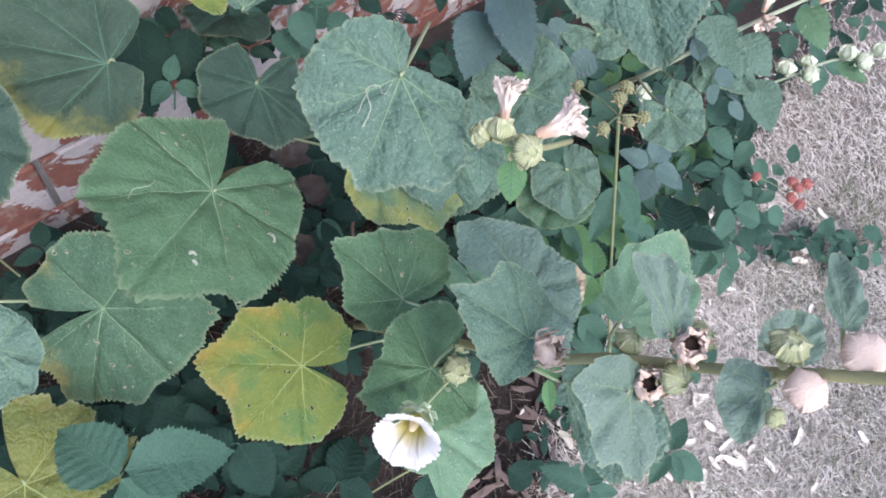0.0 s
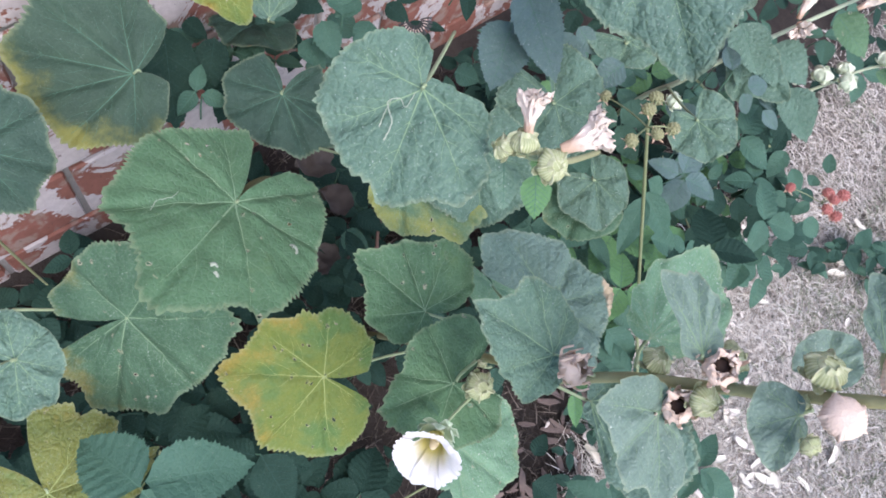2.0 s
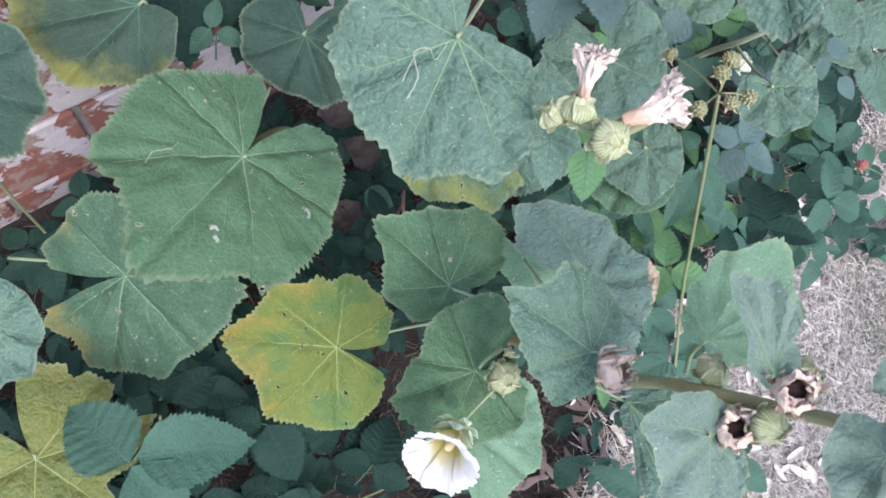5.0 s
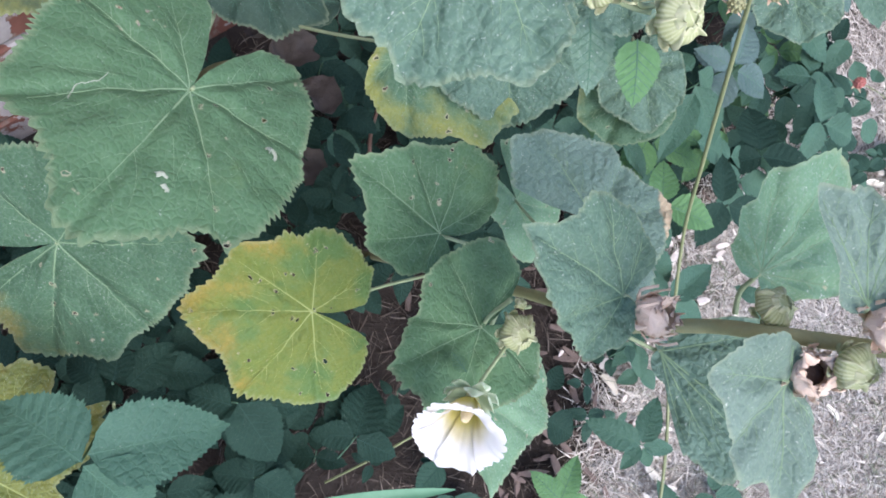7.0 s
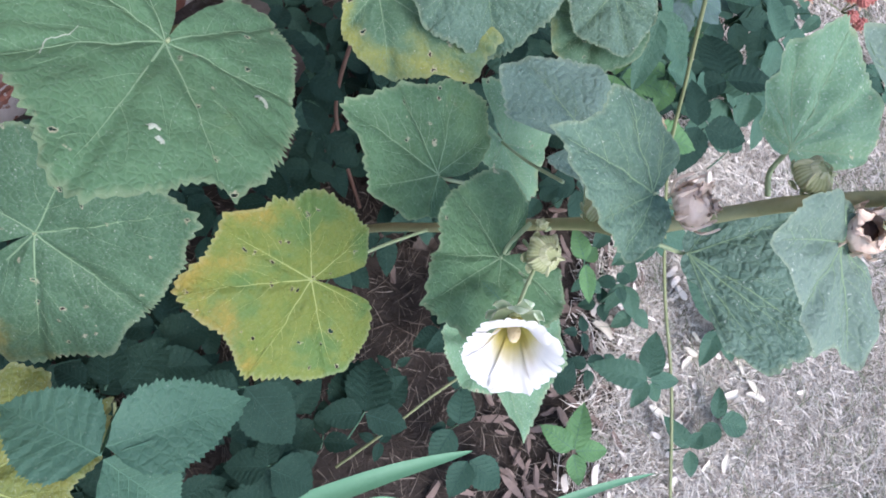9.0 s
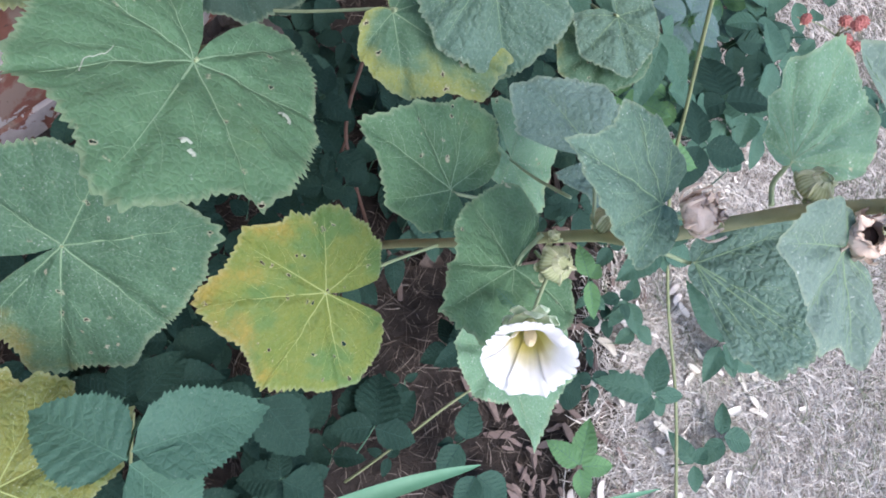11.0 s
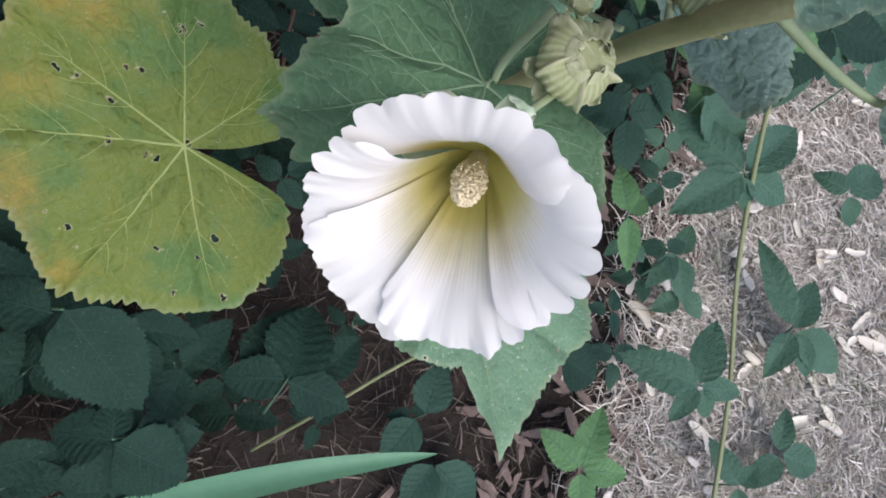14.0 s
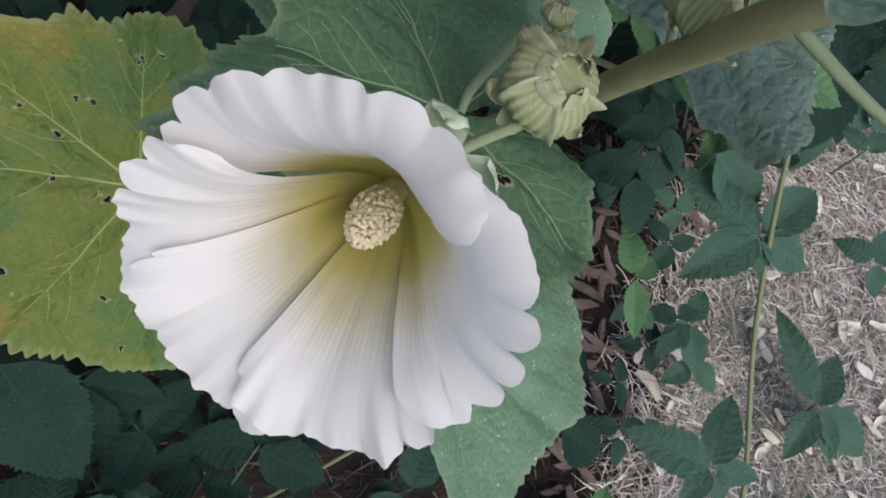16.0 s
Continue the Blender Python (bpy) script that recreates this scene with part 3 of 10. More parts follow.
def build_wall():
    bm = bmesh.new()
    bmesh.ops.create_cube(bm, size=1)
    wall = part("wall_brick", bm, MORTAR, None, smooth=False)
    m = frame_of(on_wall(0.4, -0.125, 0.78), WALL_ALONG, (0, 0, 1))
    wall.matrix_basis = m @ Matrix.Diagonal((6.0, 0.2 + 0.03, 1.9, 1))
    tagged(wall, "old wall of white-painted blocks with flaking paint and grey mortar", "wall", kind="structure")
    wall.matrix_basis = m
    wall.data.transform(Matrix.Diagonal((6.0, 0.23, 1.9, 1)))
    shapes = []
    rng = random.Random(5)
    for k in range(5):
        bm = bmesh.new()
        bmesh.ops.create_cube(bm, size=1)
        bmesh.ops.transform(bm, matrix=Matrix.Diagonal((0.388, 0.06, 0.193, 1)), verts=bm.verts)
        bmesh.ops.bevel(bm, geom=bm.edges[:], offset=0.005, segments=1, affect="EDGES")
        for v in bm.verts:
            v.co += Vector([rng.uniform(-0.0015, 0.0015) for _ in range(3)])
        me = bpy.data.meshes.new("block")
        bm.to_mesh(me)
        bm.free()
        me.materials.append(BLOCK)
        shapes.append(me)
    inv = m.inverted()
    for row in range(9):
        z = -0.115 + 0.205 * row + 0.1025
        shift = 0.095 if row % 2 else 0.295
        for col in range(-6, 8):
            s = shift + 0.4 * col + 0.2
            ob = new("block", shapes[(row * 3 + col * 5) % 5])
            ob.parent = wall
            ob.matrix_basis = inv @ frame_of(on_wall(s, -0.03 + rng.uniform(-0.0025, 0.0025), z), WALL_ALONG, (0, 0, 1)) @ pose(0, 0, 0, 0, 0, 180 * ((row + col) % 2))


build_wall()

# ---------------------------------------------------------------- the hollyhock
PLANT = thing("hollyhock_plant", (0.17, 0.5, 0), "leaning hollyhock with broad lobed leaves, dry pods and one white flower", "flowering plant")
PLANT2 = thing("hollyhock_plant", (0.5, 0.86, 0), "second hollyhock stalk with small buds and wilted flowers", "flowering plant")
BUSH = thing("bramble_bush", (0.75, 0.1, 0), "bramble with toothed leaves, thin canes and unripe blackberries", "bramble")


def stem(points, r0, r1, material, plant, name="stalk", n=None, label=""):
    bm = bmesh.new()
    inv = plant.matrix_basis.inverted()
    tube(bm, [inv @ Vector(p) for p in points], r0, r1, 10, n or 8 * (len(points) - 1), 0.06)
    return part(name, bm, material, plant, label)


MAIN_STALK = [(0.17, 0.5, -0.01), (0.2109, 0.4043, 0.3000), (0.2460, 0.3481, 0.4600), (0.2916, 0.2812, 0.6600), (0.3005, 0.2407, 0.7800), (0.3001, 0.2082, 0.8600), (0.3642, 0.1986, 0.9250), (0.3788, 0.1852, 0.9800), (0.4516, 0.1583, 1.0600), (0.4948, 0.1347, 1.1500), (0.5141, 0.1204, 1.2000), (0.5181, 0.0991, 1.2700)]
stem(MAIN_STALK, 0.0074, 0.0056, STEM, PLANT, "stalk", 120, "thick pale green hairy stalk")


def bud(place, axis, size, plant=None, material=None, name="bud", label="round green bud wrapped in folded sepals", stalk=None, twist=0.5, bare=False):
    """A closed bud: five ribbed sepals whose wavy keels meet in a knot, with small bracts under them."""
    plant = plant or PLANT
    rng = leaf_seed()
    m = plant.matrix_basis.inverted() @ frame_of(place, unit(axis).orthogonal(), axis)
    bm = bmesh.new()
    tone = bm.verts.layers.float.new("rim")
    nu, nv = 120, 26
    ph = rng.uniform(0, 6)
    rings = []
    high = 0.2 if bare else 0.3
    for j in range(nv + 1):
        v = j / nv
        r = size * 0.52 * math.sin(math.pi * min(v * 0.93 + 0.02, 1)) ** 0.6 * (1 - 0.22 * v)
        z = size * (-0.36 + 0.72 * v - 0.1 * v ** 4)
        ring = []
        for k in range(nu):
            q = 2 * math.pi * k / nu
            w = q * 5 + twist * v * 5 + ph + 0.6 * noise.noise(Vector((v * 2.5, math.cos(q), ph)))
            keel = math.exp(-((math.sin(w / 2)) / 0.15) ** 2)
            fold = high * keel * math.sin(math.pi * min(1, v * 1.05)) ** 1.5 * max(0.1, v * 1.5) * (1 + 0.45 * noise.noise(Vector((v * 2.5, round(w / 6.283), ph)))) - 0.05
            rib = math.cos(30 * q + 1.5 * noise.noise(Vector((v * 3, math.cos(q) * 2, ph))))
            ruffle = 0.07 * noise.noise(Vector((math.cos(q) * 2.5, math.sin(q) * 2.5, v * 3 + ph)))
            rr = r * (1 + fold + ruffle + 0.03 * rib * (1.15 - v))
            p = bm.verts.new((rr * math.cos(q), rr * math.sin(q), z + size * 0.2 * keel * v ** 3 * (1 - v) * 4 * (not bare)))
            p[tone] = 0.5 + 0.4 * rib * (1.1 - v) + 0.5 * keel * v
            ring.append(p)
        rings.append(ring)
    for a, b in zip(rings, rings[1:]):
        for k in range(nu):
            bm.faces.new((a[k], a[(k + 1) % nu], b[(k + 1) % nu], b[k]))
    bm.faces.new(rings[0][::-1])
    bm.faces.new(rings[-1])
    # the sepals' curled tips round the knot, and small bracts at the base
    for k in range(0 if bare else 10):
        tip = k < 5
        q = 2 * math.pi * (k + 0.5) / 5 + ph + rng.uniform(-0.3, 0.3)
        d, s = Vector((math.cos(q), math.sin(q), 0)), Vector((-math.sin(q), math.cos(q), 0))
        rows = []
        curl = rng.uniform(0.6, 1.3)
        for i in range(8):
            u = i / 7
            if tip:
                w = size * 0.13 * (1 - u) ** 0.6 + 0.0003
                mid = d * size * (0.24 - 0.19 * u + 0.1 * curl * u ** 3) + Vector((0, 0, size * (0.22 + 0.13 * math.sin(1.9 * u) * curl)))
            else:
                w = size * 0.13 * (1 - u * u) + 0.0003
                mid = d * size * (0.2 + 0.33 * math.sin(1.9 * u)) + Vector((0, 0, size * (-0.36 + 0.2 * u * curl)))
            row = []
            for e in (-1, 0, 1):
                p = bm.verts.new(mid + s * w * e + d * size * 0.04 * (1 - abs(e)) + Vector([size * 0.03 * noise.noise(Vector((u * 4, e + k, x))) for x in (1, 6, 12)]))
                p[tone] = 0.9 if abs(e) else 0.5
                row.append(p)
            rows.append(row)
        for a, b in zip(rows, rows[1:]):
            for e in (0, 1):
                bm.faces.new((a[e], a[e + 1], b[e + 1], b[e]))
    bm.transform(m)
    ob = part(name, bm, material or CALYX, plant, label)
    if stalk:
        bm = bmesh.new()
        inv = plant.matrix_basis.inverted()
        a, b = Vector(place) - unit(axis) * size * 0.3, Vector(stalk)
        tube(bm, [inv @ a, inv @ ((a + b) / 2 - unit(axis) * 0.004), inv @ b], 0.0017, 0.0021, 7, 8)
        part("flower_stalk", bm, PETIOLE, ob)
    return ob


def dry_pod(place, axis, size, stalk=None, label="dry open seed pod with papery pinkish sepals", plant=None):
    """A spent pod: a dark ring of seeds between curled papery sepals."""
    plant = plant or PLANT
    rng = leaf_seed()
    m = plant.matrix_basis.inverted() @ frame_of(place, unit(axis).orthogonal(), axis)
    bm = bmesh.new()
    n = 14
    for k in range(n):
        q = 2 * math.pi * k / n
        c = Vector((math.cos(q), math.sin(q), 0)) * size * 0.15
        made = bmesh.ops.create_icosphere(bm, subdivisions=1, radius=1)
        t = Matrix.Translation(c - Vector((0, 0, size * 0.12))) @ Matrix.Rotation(q, 4, "Z") @ Matrix.Diagonal((size * 0.1, size * 0.03, size * 0.05, 1))
        bmesh.ops.transform(bm, matrix=t, verts=made["verts"])
    made = bmesh.ops.create_icosphere(bm, subdivisions=2, radius=1)
    bmesh.ops.transform(bm, matrix=Matrix.Translation((0, 0, -0.1 * size)) @ Matrix.Diagonal((size * 0.22, size * 0.22, size * 0.1, 1)), verts=made["verts"])
    bm.transform(m)
    ob = part("dry_pod", bm, POD_HOLE, plant, label)
    inv = ob.matrix_basis.inverted()
    outs, ups, wides = (0.1, 0.34, 0.41, 0.3, 0.22, 0.38), (-0.36, -0.3, -0.06, 0.13, 0.22, 0.3), (0.14, 0.27, 0.31, 0.26, 0.2, 0.008)
    for k in range(5):
        q = 2 * math.pi * (k + rng.uniform(-0.1, 0.1)) / 5
        d, s = Vector((math.cos(q), math.sin(q), 0)), Vector((-math.sin(q), math.cos(q), 0))
        bm = bmesh.new()
        rows = []
        curl, lean = rng.uniform(0.75, 1.2), rng.uniform(-0.12, 0.12)
        for i in range(16):
            u = i / 15 * 5
            a = min(int(u), 4)
            f = u - a
            f = f * f * (3 - 2 * f)
            out, up, wide = (x[a] + (x[a + 1] - x[a]) * f for x in (outs, ups, wides))
            if u > 4:
                out = 0.2 + (out - 0.2) * curl
            mid = d * size * out + Vector((0, 0, size * up)) + s * size * lean * u / 5
            row = []
            for e in (-1, -0.66, -0.33, 0, 0.33, 0.66, 1):
                p = mid + s * size * wide * e - d * size * 0.16 * e * e * wide / 0.34
                p += Vector([size * 0.12 * noise.noise(Vector((e * 2.5 + 9 * k, u * 1.5, q + c))) for c in (0, 5, 11)])
                row.append(bm.verts.new(p))
            rows.append(row)
        for a, c in zip(rows, rows[1:]):
            for e in range(6):
                bm.faces.new((a[e], a[e + 1], c[e + 1], c[e]))
        bm.transform(m)
        part("sepal", bm, DRY, ob)
    for k in range(9):
        q = 2 * math.pi * (k + rng.uniform(-0.25, 0.25)) / 9
        d, s = Vector((math.cos(q), math.sin(q), 0)), Vector((-math.sin(q), math.cos(q), 0))
        bm = bmesh.new()
        rows = []
        spread, tall = rng.uniform(0.42, 0.64), rng.uniform(0.0, 0.35)
        for i in range(9):
            u = i / 8
            mid = d * size * (0.12 + spread * math.sin(1.7 * u) * (1 - 0.2 * u)) + Vector((0, 0, size * (-0.4 + (0.35 + tall) * u * u)))
            w = size * 0.1 * (1 - u) ** 0.75 * (0.7 + 0.6 * u) + 0.0002
            rows.append([bm.verts.new(mid + s * w * e - d * size * 0.05 * e * e + Vector([size * 0.04 * noise.noise(Vector((e + k, u * 4, c))) for c in (1, 7, 13)])) for e in (-1, -0.5, 0, 0.5, 1)])
        for a, c in zip(rows, rows[1:]):
            for e in range(4):
                bm.faces.new((a[e], a[e + 1], c[e + 1], c[e]))
        bm.transform(m)
        part("bract", bm, DRY, ob)
    if stalk:
        bm = bmesh.new()
        pinv = plant.matrix_basis.inverted()
        a, b = Vector(place) - unit(axis) * size * 0.25, Vector(stalk)
        tube(bm, [pinv @ a, pinv @ ((a + b) / 2), pinv @ b], 0.0024, 0.0028, 7, 8)
        part("flower_stalk", bm, PETIOLE, ob)
    return ob


def wilted_flower(place, axis, length, plant=None, label="wilted cream flower crumpled into a ragged cone"):
    plant = plant or PLANT
    rng = leaf_seed()
    m = plant.matrix_basis.inverted() @ frame_of(place, unit(axis).orthogonal(), axis)
    bm = bmesh.new()
    tone = bm.verts.layers.float.new("rim")
    nu, nv = 120, 36
    ph = rng.uniform(0, 9)
    rings = []
    for j in range(nv + 1):
        v = j / nv
        ring = []
        for k in range(nu):
            q = 2 * math.pi * k / nu
            # out along the tube and the ragged fan, then back down inside it
            u = min(1, v / 0.8)
            back = max(0, (v - 0.8) / 0.2)
            d = Vector((math.cos(q), (0.8 - 0.25 * u) * math.sin(q), 0))
            jag = 0.2 * noise.noise(d * 3 + Vector((0, 0, ph))) + 0.13 * noise.noise(d * 9 + Vector((0, 0, ph + 3))) + 0.08 * noise.noise(d * 22 + Vector((0, 0, ph + 3)))
            r = (0.12 + 0.1 * u + 0.27 * u ** 2.4) * (1 - 0.75 * back)
            z = u * (1 + jag * u ** 3) - 0.3 * back
            p = (d * r + Vector((0.12 * u * u, 0, z))) * length
            x = Vector((p.x, p.y, p.z * 0.5)) / length * 5 + Vector((ph, ph, 0))
            for f, amp in ((1, 0.12), (2.4, 0.1), (5.5, 0.05)):
                p += length * u * amp * Vector((noise.noise(x * f), noise.noise(x * f + Vector((9, 2, 4))), 0.5 * noise.noise(x * f + Vector((3, 8, 1)))))
            p = bm.verts.new(p)
            p[tone] = u - 0.5 * back
            ring.append(p)
        rings.append(ring)
    for a, b in zip(rings, rings[1:]):
        for k in range(nu):
            bm.faces.new((a[k], a[(k + 1) % nu], b[(k + 1) % nu], b[k]))
    bm.faces.new(rings[0][::-1])
    bm.transform(m)
    return part("wilted_flower", bm, WILT, plant, label)


def small_leaf(base, tip, normal, width, material, plant, label):
    ob, *_ = leaflet(base, tip, normal, width, material, plant, leaf_seed())
    ob.name = "bract_leaf"
    return tagged(ob, label)


# the open flower
FLOWER_RIM, FLOWER_AXIS, FLOWER_UP = Vector((0.1590, 0.1066, 0.8762)), unit((-0.3879, -0.7153, 0.5813)), Vector((0.3, 0.55, 0.75))
FLOWER_DEPTH = 0.047
FLOWER_BASE = FLOWER_RIM - FLOWER_AXIS * FLOWER_DEPTH
# radius and height of the trumpet from the throat to the rolled rim
TRUMPET = ((0.0026, 0.0), (0.0066, 0.0040), (0.0118, 0.0125), (0.0170, 0.0235), (0.0222, 0.0340), (0.0272, 0.0415), (0.0335, 0.0455), (0.0400, 0.0468))
# middle angle, half width and length of each petal, anticlockwise from the top
PETALS = ((23, 60, 1.0), (103, 38, 1.0), (152, 41, 1.0), (213, 47, 0.955), (298, 60, 0.965))


def trumpet(t):
    """The profile at t from 0 to 1, and a little past it."""
    x = min(max(t, 0.0), 1.0) * (len(TRUMPET) - 1)
    k = min(int(x), len(TRUMPET) - 2)
    p0, p1, p2, p3 = (Vector((*TRUMPET[min(max(c, 0), len(TRUMPET) - 1)], 0)) for c in (k - 1, k, k + 1, k + 2))
    f = x - k
    p = 0.5 * (2 * p1 + (p2 - p0) * f + (2 * p0 - 5 * p1 + 4 * p2 - p3) * f * f + (3 * p1 - p0 - 3 * p2 + p3) * f ** 3)
    if t > 1:
        p += (Vector((*TRUMPET[-1], 0)) - Vector((*TRUMPET[-2], 0))) * (t - 1) * (len(TRUMPET) - 1)
    return p.x, p.y


def petal_mesh(k, mid, half, long):
    rng = random.Random(40 + k)
    nu, nv = 110, 44
    ph = rng.uniform(0, 9)
    verts, rim, side, faces = [], [], [], []
    for j in range(nv + 1):
        v = j / nv
        for i in range(nu + 1):
            u = 2 * i / nu - 1
            # rounded scallops of uneven width along the rim, deeper where two petals part
            w = u * half * 0.21 + ph + 2.6 * noise.noise(Vector((u * 1.9, ph, 7)))
            lobe = abs(math.cos(w)) ** 0.55
            cut = 0.025 + 0.075 * max(0, 0.35 + 1.4 * noise.noise(Vector((u * 1.7, ph, 2))))
            edge = 1 - 0.2 * abs(u) ** 7 - cut * (1 - lobe) + 0.045 * noise.noise(Vector((u * 2.1, ph, 0))) + 0.022 * noise.noise(Vector((u * 15, ph, 4)))
            t = v * (1 + (edge * long - 1) * v ** 2.2)
            q = radians(mid) + u * radians(half)
            r, h = trumpet(t)
            # the low-angle side lies over its neighbour
            lap = -0.0019 * u * min(1, v * 1.8) + 0.0006 * (k % 2)
            pleat = 0.0026 * noise.noise(Vector((u * 1.6 + ph, v * 1.1, ph))) + 0.0006 * noise.noise(Vector((u * 5 + ph, v * 2.2, 3))) + 0.00012 * noise.noise(Vector((u * 22, ph, v * 3)))
            ruffle = 0.0034 * noise.noise(Vector((u * 3.1, ph, 1 + v))) * v ** 5 + 0.0016 * noise.noise(Vector((u * 9, ph, 5))) * v ** 9
            crease = 0.0026 * math.exp(-((u - 0.35 * math.sin(ph * 3)) / 0.07) ** 2) * max(0, v - 0.35) ** 1.3
            r -= lap * 0.8 + pleat * 0.5 * v
            verts.append((r * math.cos(q), r * math.sin(q), h + lap * 0.6 + (pleat * min(1, v * 2)) + ruffle + crease))
            rim.append(v)
            side.append(u * half / 50 + 3 * k)
    row = nu + 1
    for j in range(nv):
        for i in range(nu):
            a = j * row + i
            faces.append((a, a + 1, a + row + 1, a + row))
    me = bpy.data.meshes.new("petal")
    me.from_pydata(verts, [], faces)
    return me, rim, side


def cup_sepal(q, r, up, long, wide, rng):
    """One pointed sepal that cups the flower's tube, ribbed and a little curled at the tip."""
    bm = bmesh.new()
    tone = bm.verts.layers.float.new("rim")
    d, s = Vector((math.cos(q), math.sin(q), 0)), Vector((-math.sin(q), math.cos(q), 0))
    curl, rows = rng.uniform(-0.002, 0.004), []
    for i in range(15):
        u = i / 14
        out = r * min(1, 0.25 + 1.5 * u) + curl * u ** 3
        w = wide * (math.sin(math.pi * min(1, 0.2 + 0.8 * u) ** 0.9) ** 0.7 * (1 - u * 0.35)) + 0.0002
        row = []
        for e in (-1, -0.6, -0.2, 0.2, 0.6, 1):
            p = bm.verts.new(d * (out - 0.25 * w * e * e) + s * w * e + Vector((0, 0, up + long * u)) + Vector([0.0012 * noise.noise(Vector((e * 2 + q, u * 4, c))) for c in (1, 6, 12)]))
            p[tone] = 0.35 + 0.5 * abs(e) + 0.25 * math.cos(e * 14)
            row.append(p)
        rows.append(row)
    for a, b in zip(rows, rows[1:]):
        for e in range(5):
            bm.faces.new((a[e], a[e + 1], b[e + 1], b[e]))
    return bm


def open_flower():
    m = PLANT.matrix_basis.inverted() @ frame_of(FLOWER_BASE, FLOWER_UP, FLOWER_AXIS)
    ob = bud(FLOWER_BASE - FLOWER_AXIS * 0.002, FLOWER_AXIS, 0.013, name="open_flower", bare=True, label="open white hollyhock flower with a yellow-green throat", stalk=(0.2440, 0.2078, 0.7750))
    inv = ob.matrix_basis.inverted() @ m
    for k, (mid, half, long) in enumerate(PETALS):
        me, rim, side = petal_mesh(k, mid, half, long)
        me.transform(inv)
        me.attributes.new("rim", "FLOAT", "POINT").data.foreach_set("value", rim)
        me.attributes.new("side", "FLOAT", "POINT").data.foreach_set("value", side)
        hang("petal", me, PETAL, ob)
    rng = random.Random(21)
    for k in range(5):
        bm = cup_sepal(2 * math.pi * (k + 0.3) / 5 + rng.uniform(-0.15, 0.15), 0.0205, -0.004, rng.uniform(0.020, 0.025), 0.0115, rng)
        bm.transform(inv)
        part("sepal", bm, CALYX_SOFT, ob)
    for k in range(7):
        bm = cup_sepal(2 * math.pi * k / 7 + rng.uniform(-0.2, 0.2), 0.0245, -0.006, rng.uniform(0.011, 0.016), 0.0065, rng)
        bm.transform(inv)
        part("bract", bm, CALYX_SOFT, ob)
    # the column: a smooth foot and a head of crowded pollen sacs
    bm = bmesh.new()
    tube(bm, [(0, 0, 0.001), (0.0004, 0, 0.010), (0.0002, 0.0003, 0.022)], 0.0032, 0.0036, 14, 10)
    rng = random.Random(7)
    for k in range(520):
        f = (k + 0.5) / 520
        z = 0.0085 + 0.0185 * f
        r = (0.0030 + 0.0015 * math.sin(math.pi * min(1, f * 1.25))) * (1 if f < 0.8 else max(0.05, 1 - ((f - 0.8) / 0.2) ** 2)) + rng.uniform(-0.0003, 0.0009)
        q = k * 2.39996
        made = bmesh.ops.create_icosphere(bm, subdivisions=1, radius=rng.uniform(0.00045, 0.0008))
        bmesh.ops.translate(bm, vec=(r * math.cos(q), r * math.sin(q), z + rng.uniform(-0.0005, 0.0005)), verts=made["verts"])
    bm.transform(inv)
    part("stamen_column", bm, POLLEN, ob, "cream stamen column covered in pollen")


open_flower()

# buds and pods along the stalk
VIEW = Vector((-0.35, -0.1, 0.93))
bud((0.2400, 0.2075, 0.80), (0.05, -0.3, 0.95), 0.040, stalk=(0.2442, 0.2365, 0.7500), label="closed green bud above the open flower")
bud((0.304, 0.245, 0.806), (0.25, 0.35, 0.9), 0.035, stalk=(0.301, 0.243, 0.785), label="green bud with a brown withered top")
BROWN_WILT = plain_material("brown_withered_petal", (0.3, 0.17, 0.09), (0.58, 0.42, 0.28), 90, 0.85, 0.7, 0.1)
wilted_flower((0.308, 0.251, 0.818), (0.3, 0.45, 0.8), 0.019, label="brown withered petals on top of a bud").data.materials[0] = BROWN_WILT
bud((0.2437, 0.2375, 0.8000), (0.0, 0.3, 0.9), 0.013, stalk=(0.2609, 0.2385, 0.7800), label="small green bud")
dry_pod((0.3149, 0.2044, 0.9350), (0.45, 0.0, 0.85), 0.042, stalk=(0.3446, 0.2020, 0.9150))
bud((0.3881, 0.2054, 0.9830), (0.05, 0.2, 0.95), 0.035, stalk=(0.3821, 0.1902, 0.9750))
dry_pod((0.3874, 0.1509, 1.0150), VIEW, 0.04, stalk=(0.3971, 0.1739, 1.0050))
dry_pod((0.4001, 0.1768, 1.0800), VIEW, 0.04, stalk=(0.4121, 0.1729, 1.0600))
bud((0.4059, 0.1524, 1.0350), (0.1, -0.5, 0.85), 0.036, stalk=(0.4107, 0.1746, 1.0200))
bud((0.4341, 0.1940, 1.0500), (0.2, 0.2, 0.9), 0.034, stalk=(0.4372, 0.1670, 1.0450))
bud((0.4697, 0.1661, 1.1300), (-0.2, 0.2, 0.95), 0.04, stalk=(0.4845, 0.1473, 1.1150))
bud((0.4687, 0.1222, 1.1400), VIEW, 0.042, stalk=(0.4932, 0.1401, 1.1250), material=DRY, name="dry_pod", twist=0.3, bare=True, label="closed papery pod of peach-coloured dry sepals")
bud((0.5121, 0.1496, 1.1700), VIEW, 0.046, stalk=(0.5104, 0.1321, 1.1650), material=DRY, name="dry_pod", twist=0.3, bare=True, label="closed papery pod of peach-coloured dry sepals")
bud((0.4470, 0.1001, 1.1200), (0, -0.7, 0.7), 0.02, material=CALYX, label="small yellowish bud")
bud((0.4617, 0.1427, 1.1000), (-0.5, 0.1, 0.8), 0.018, label="small yellowish bud")
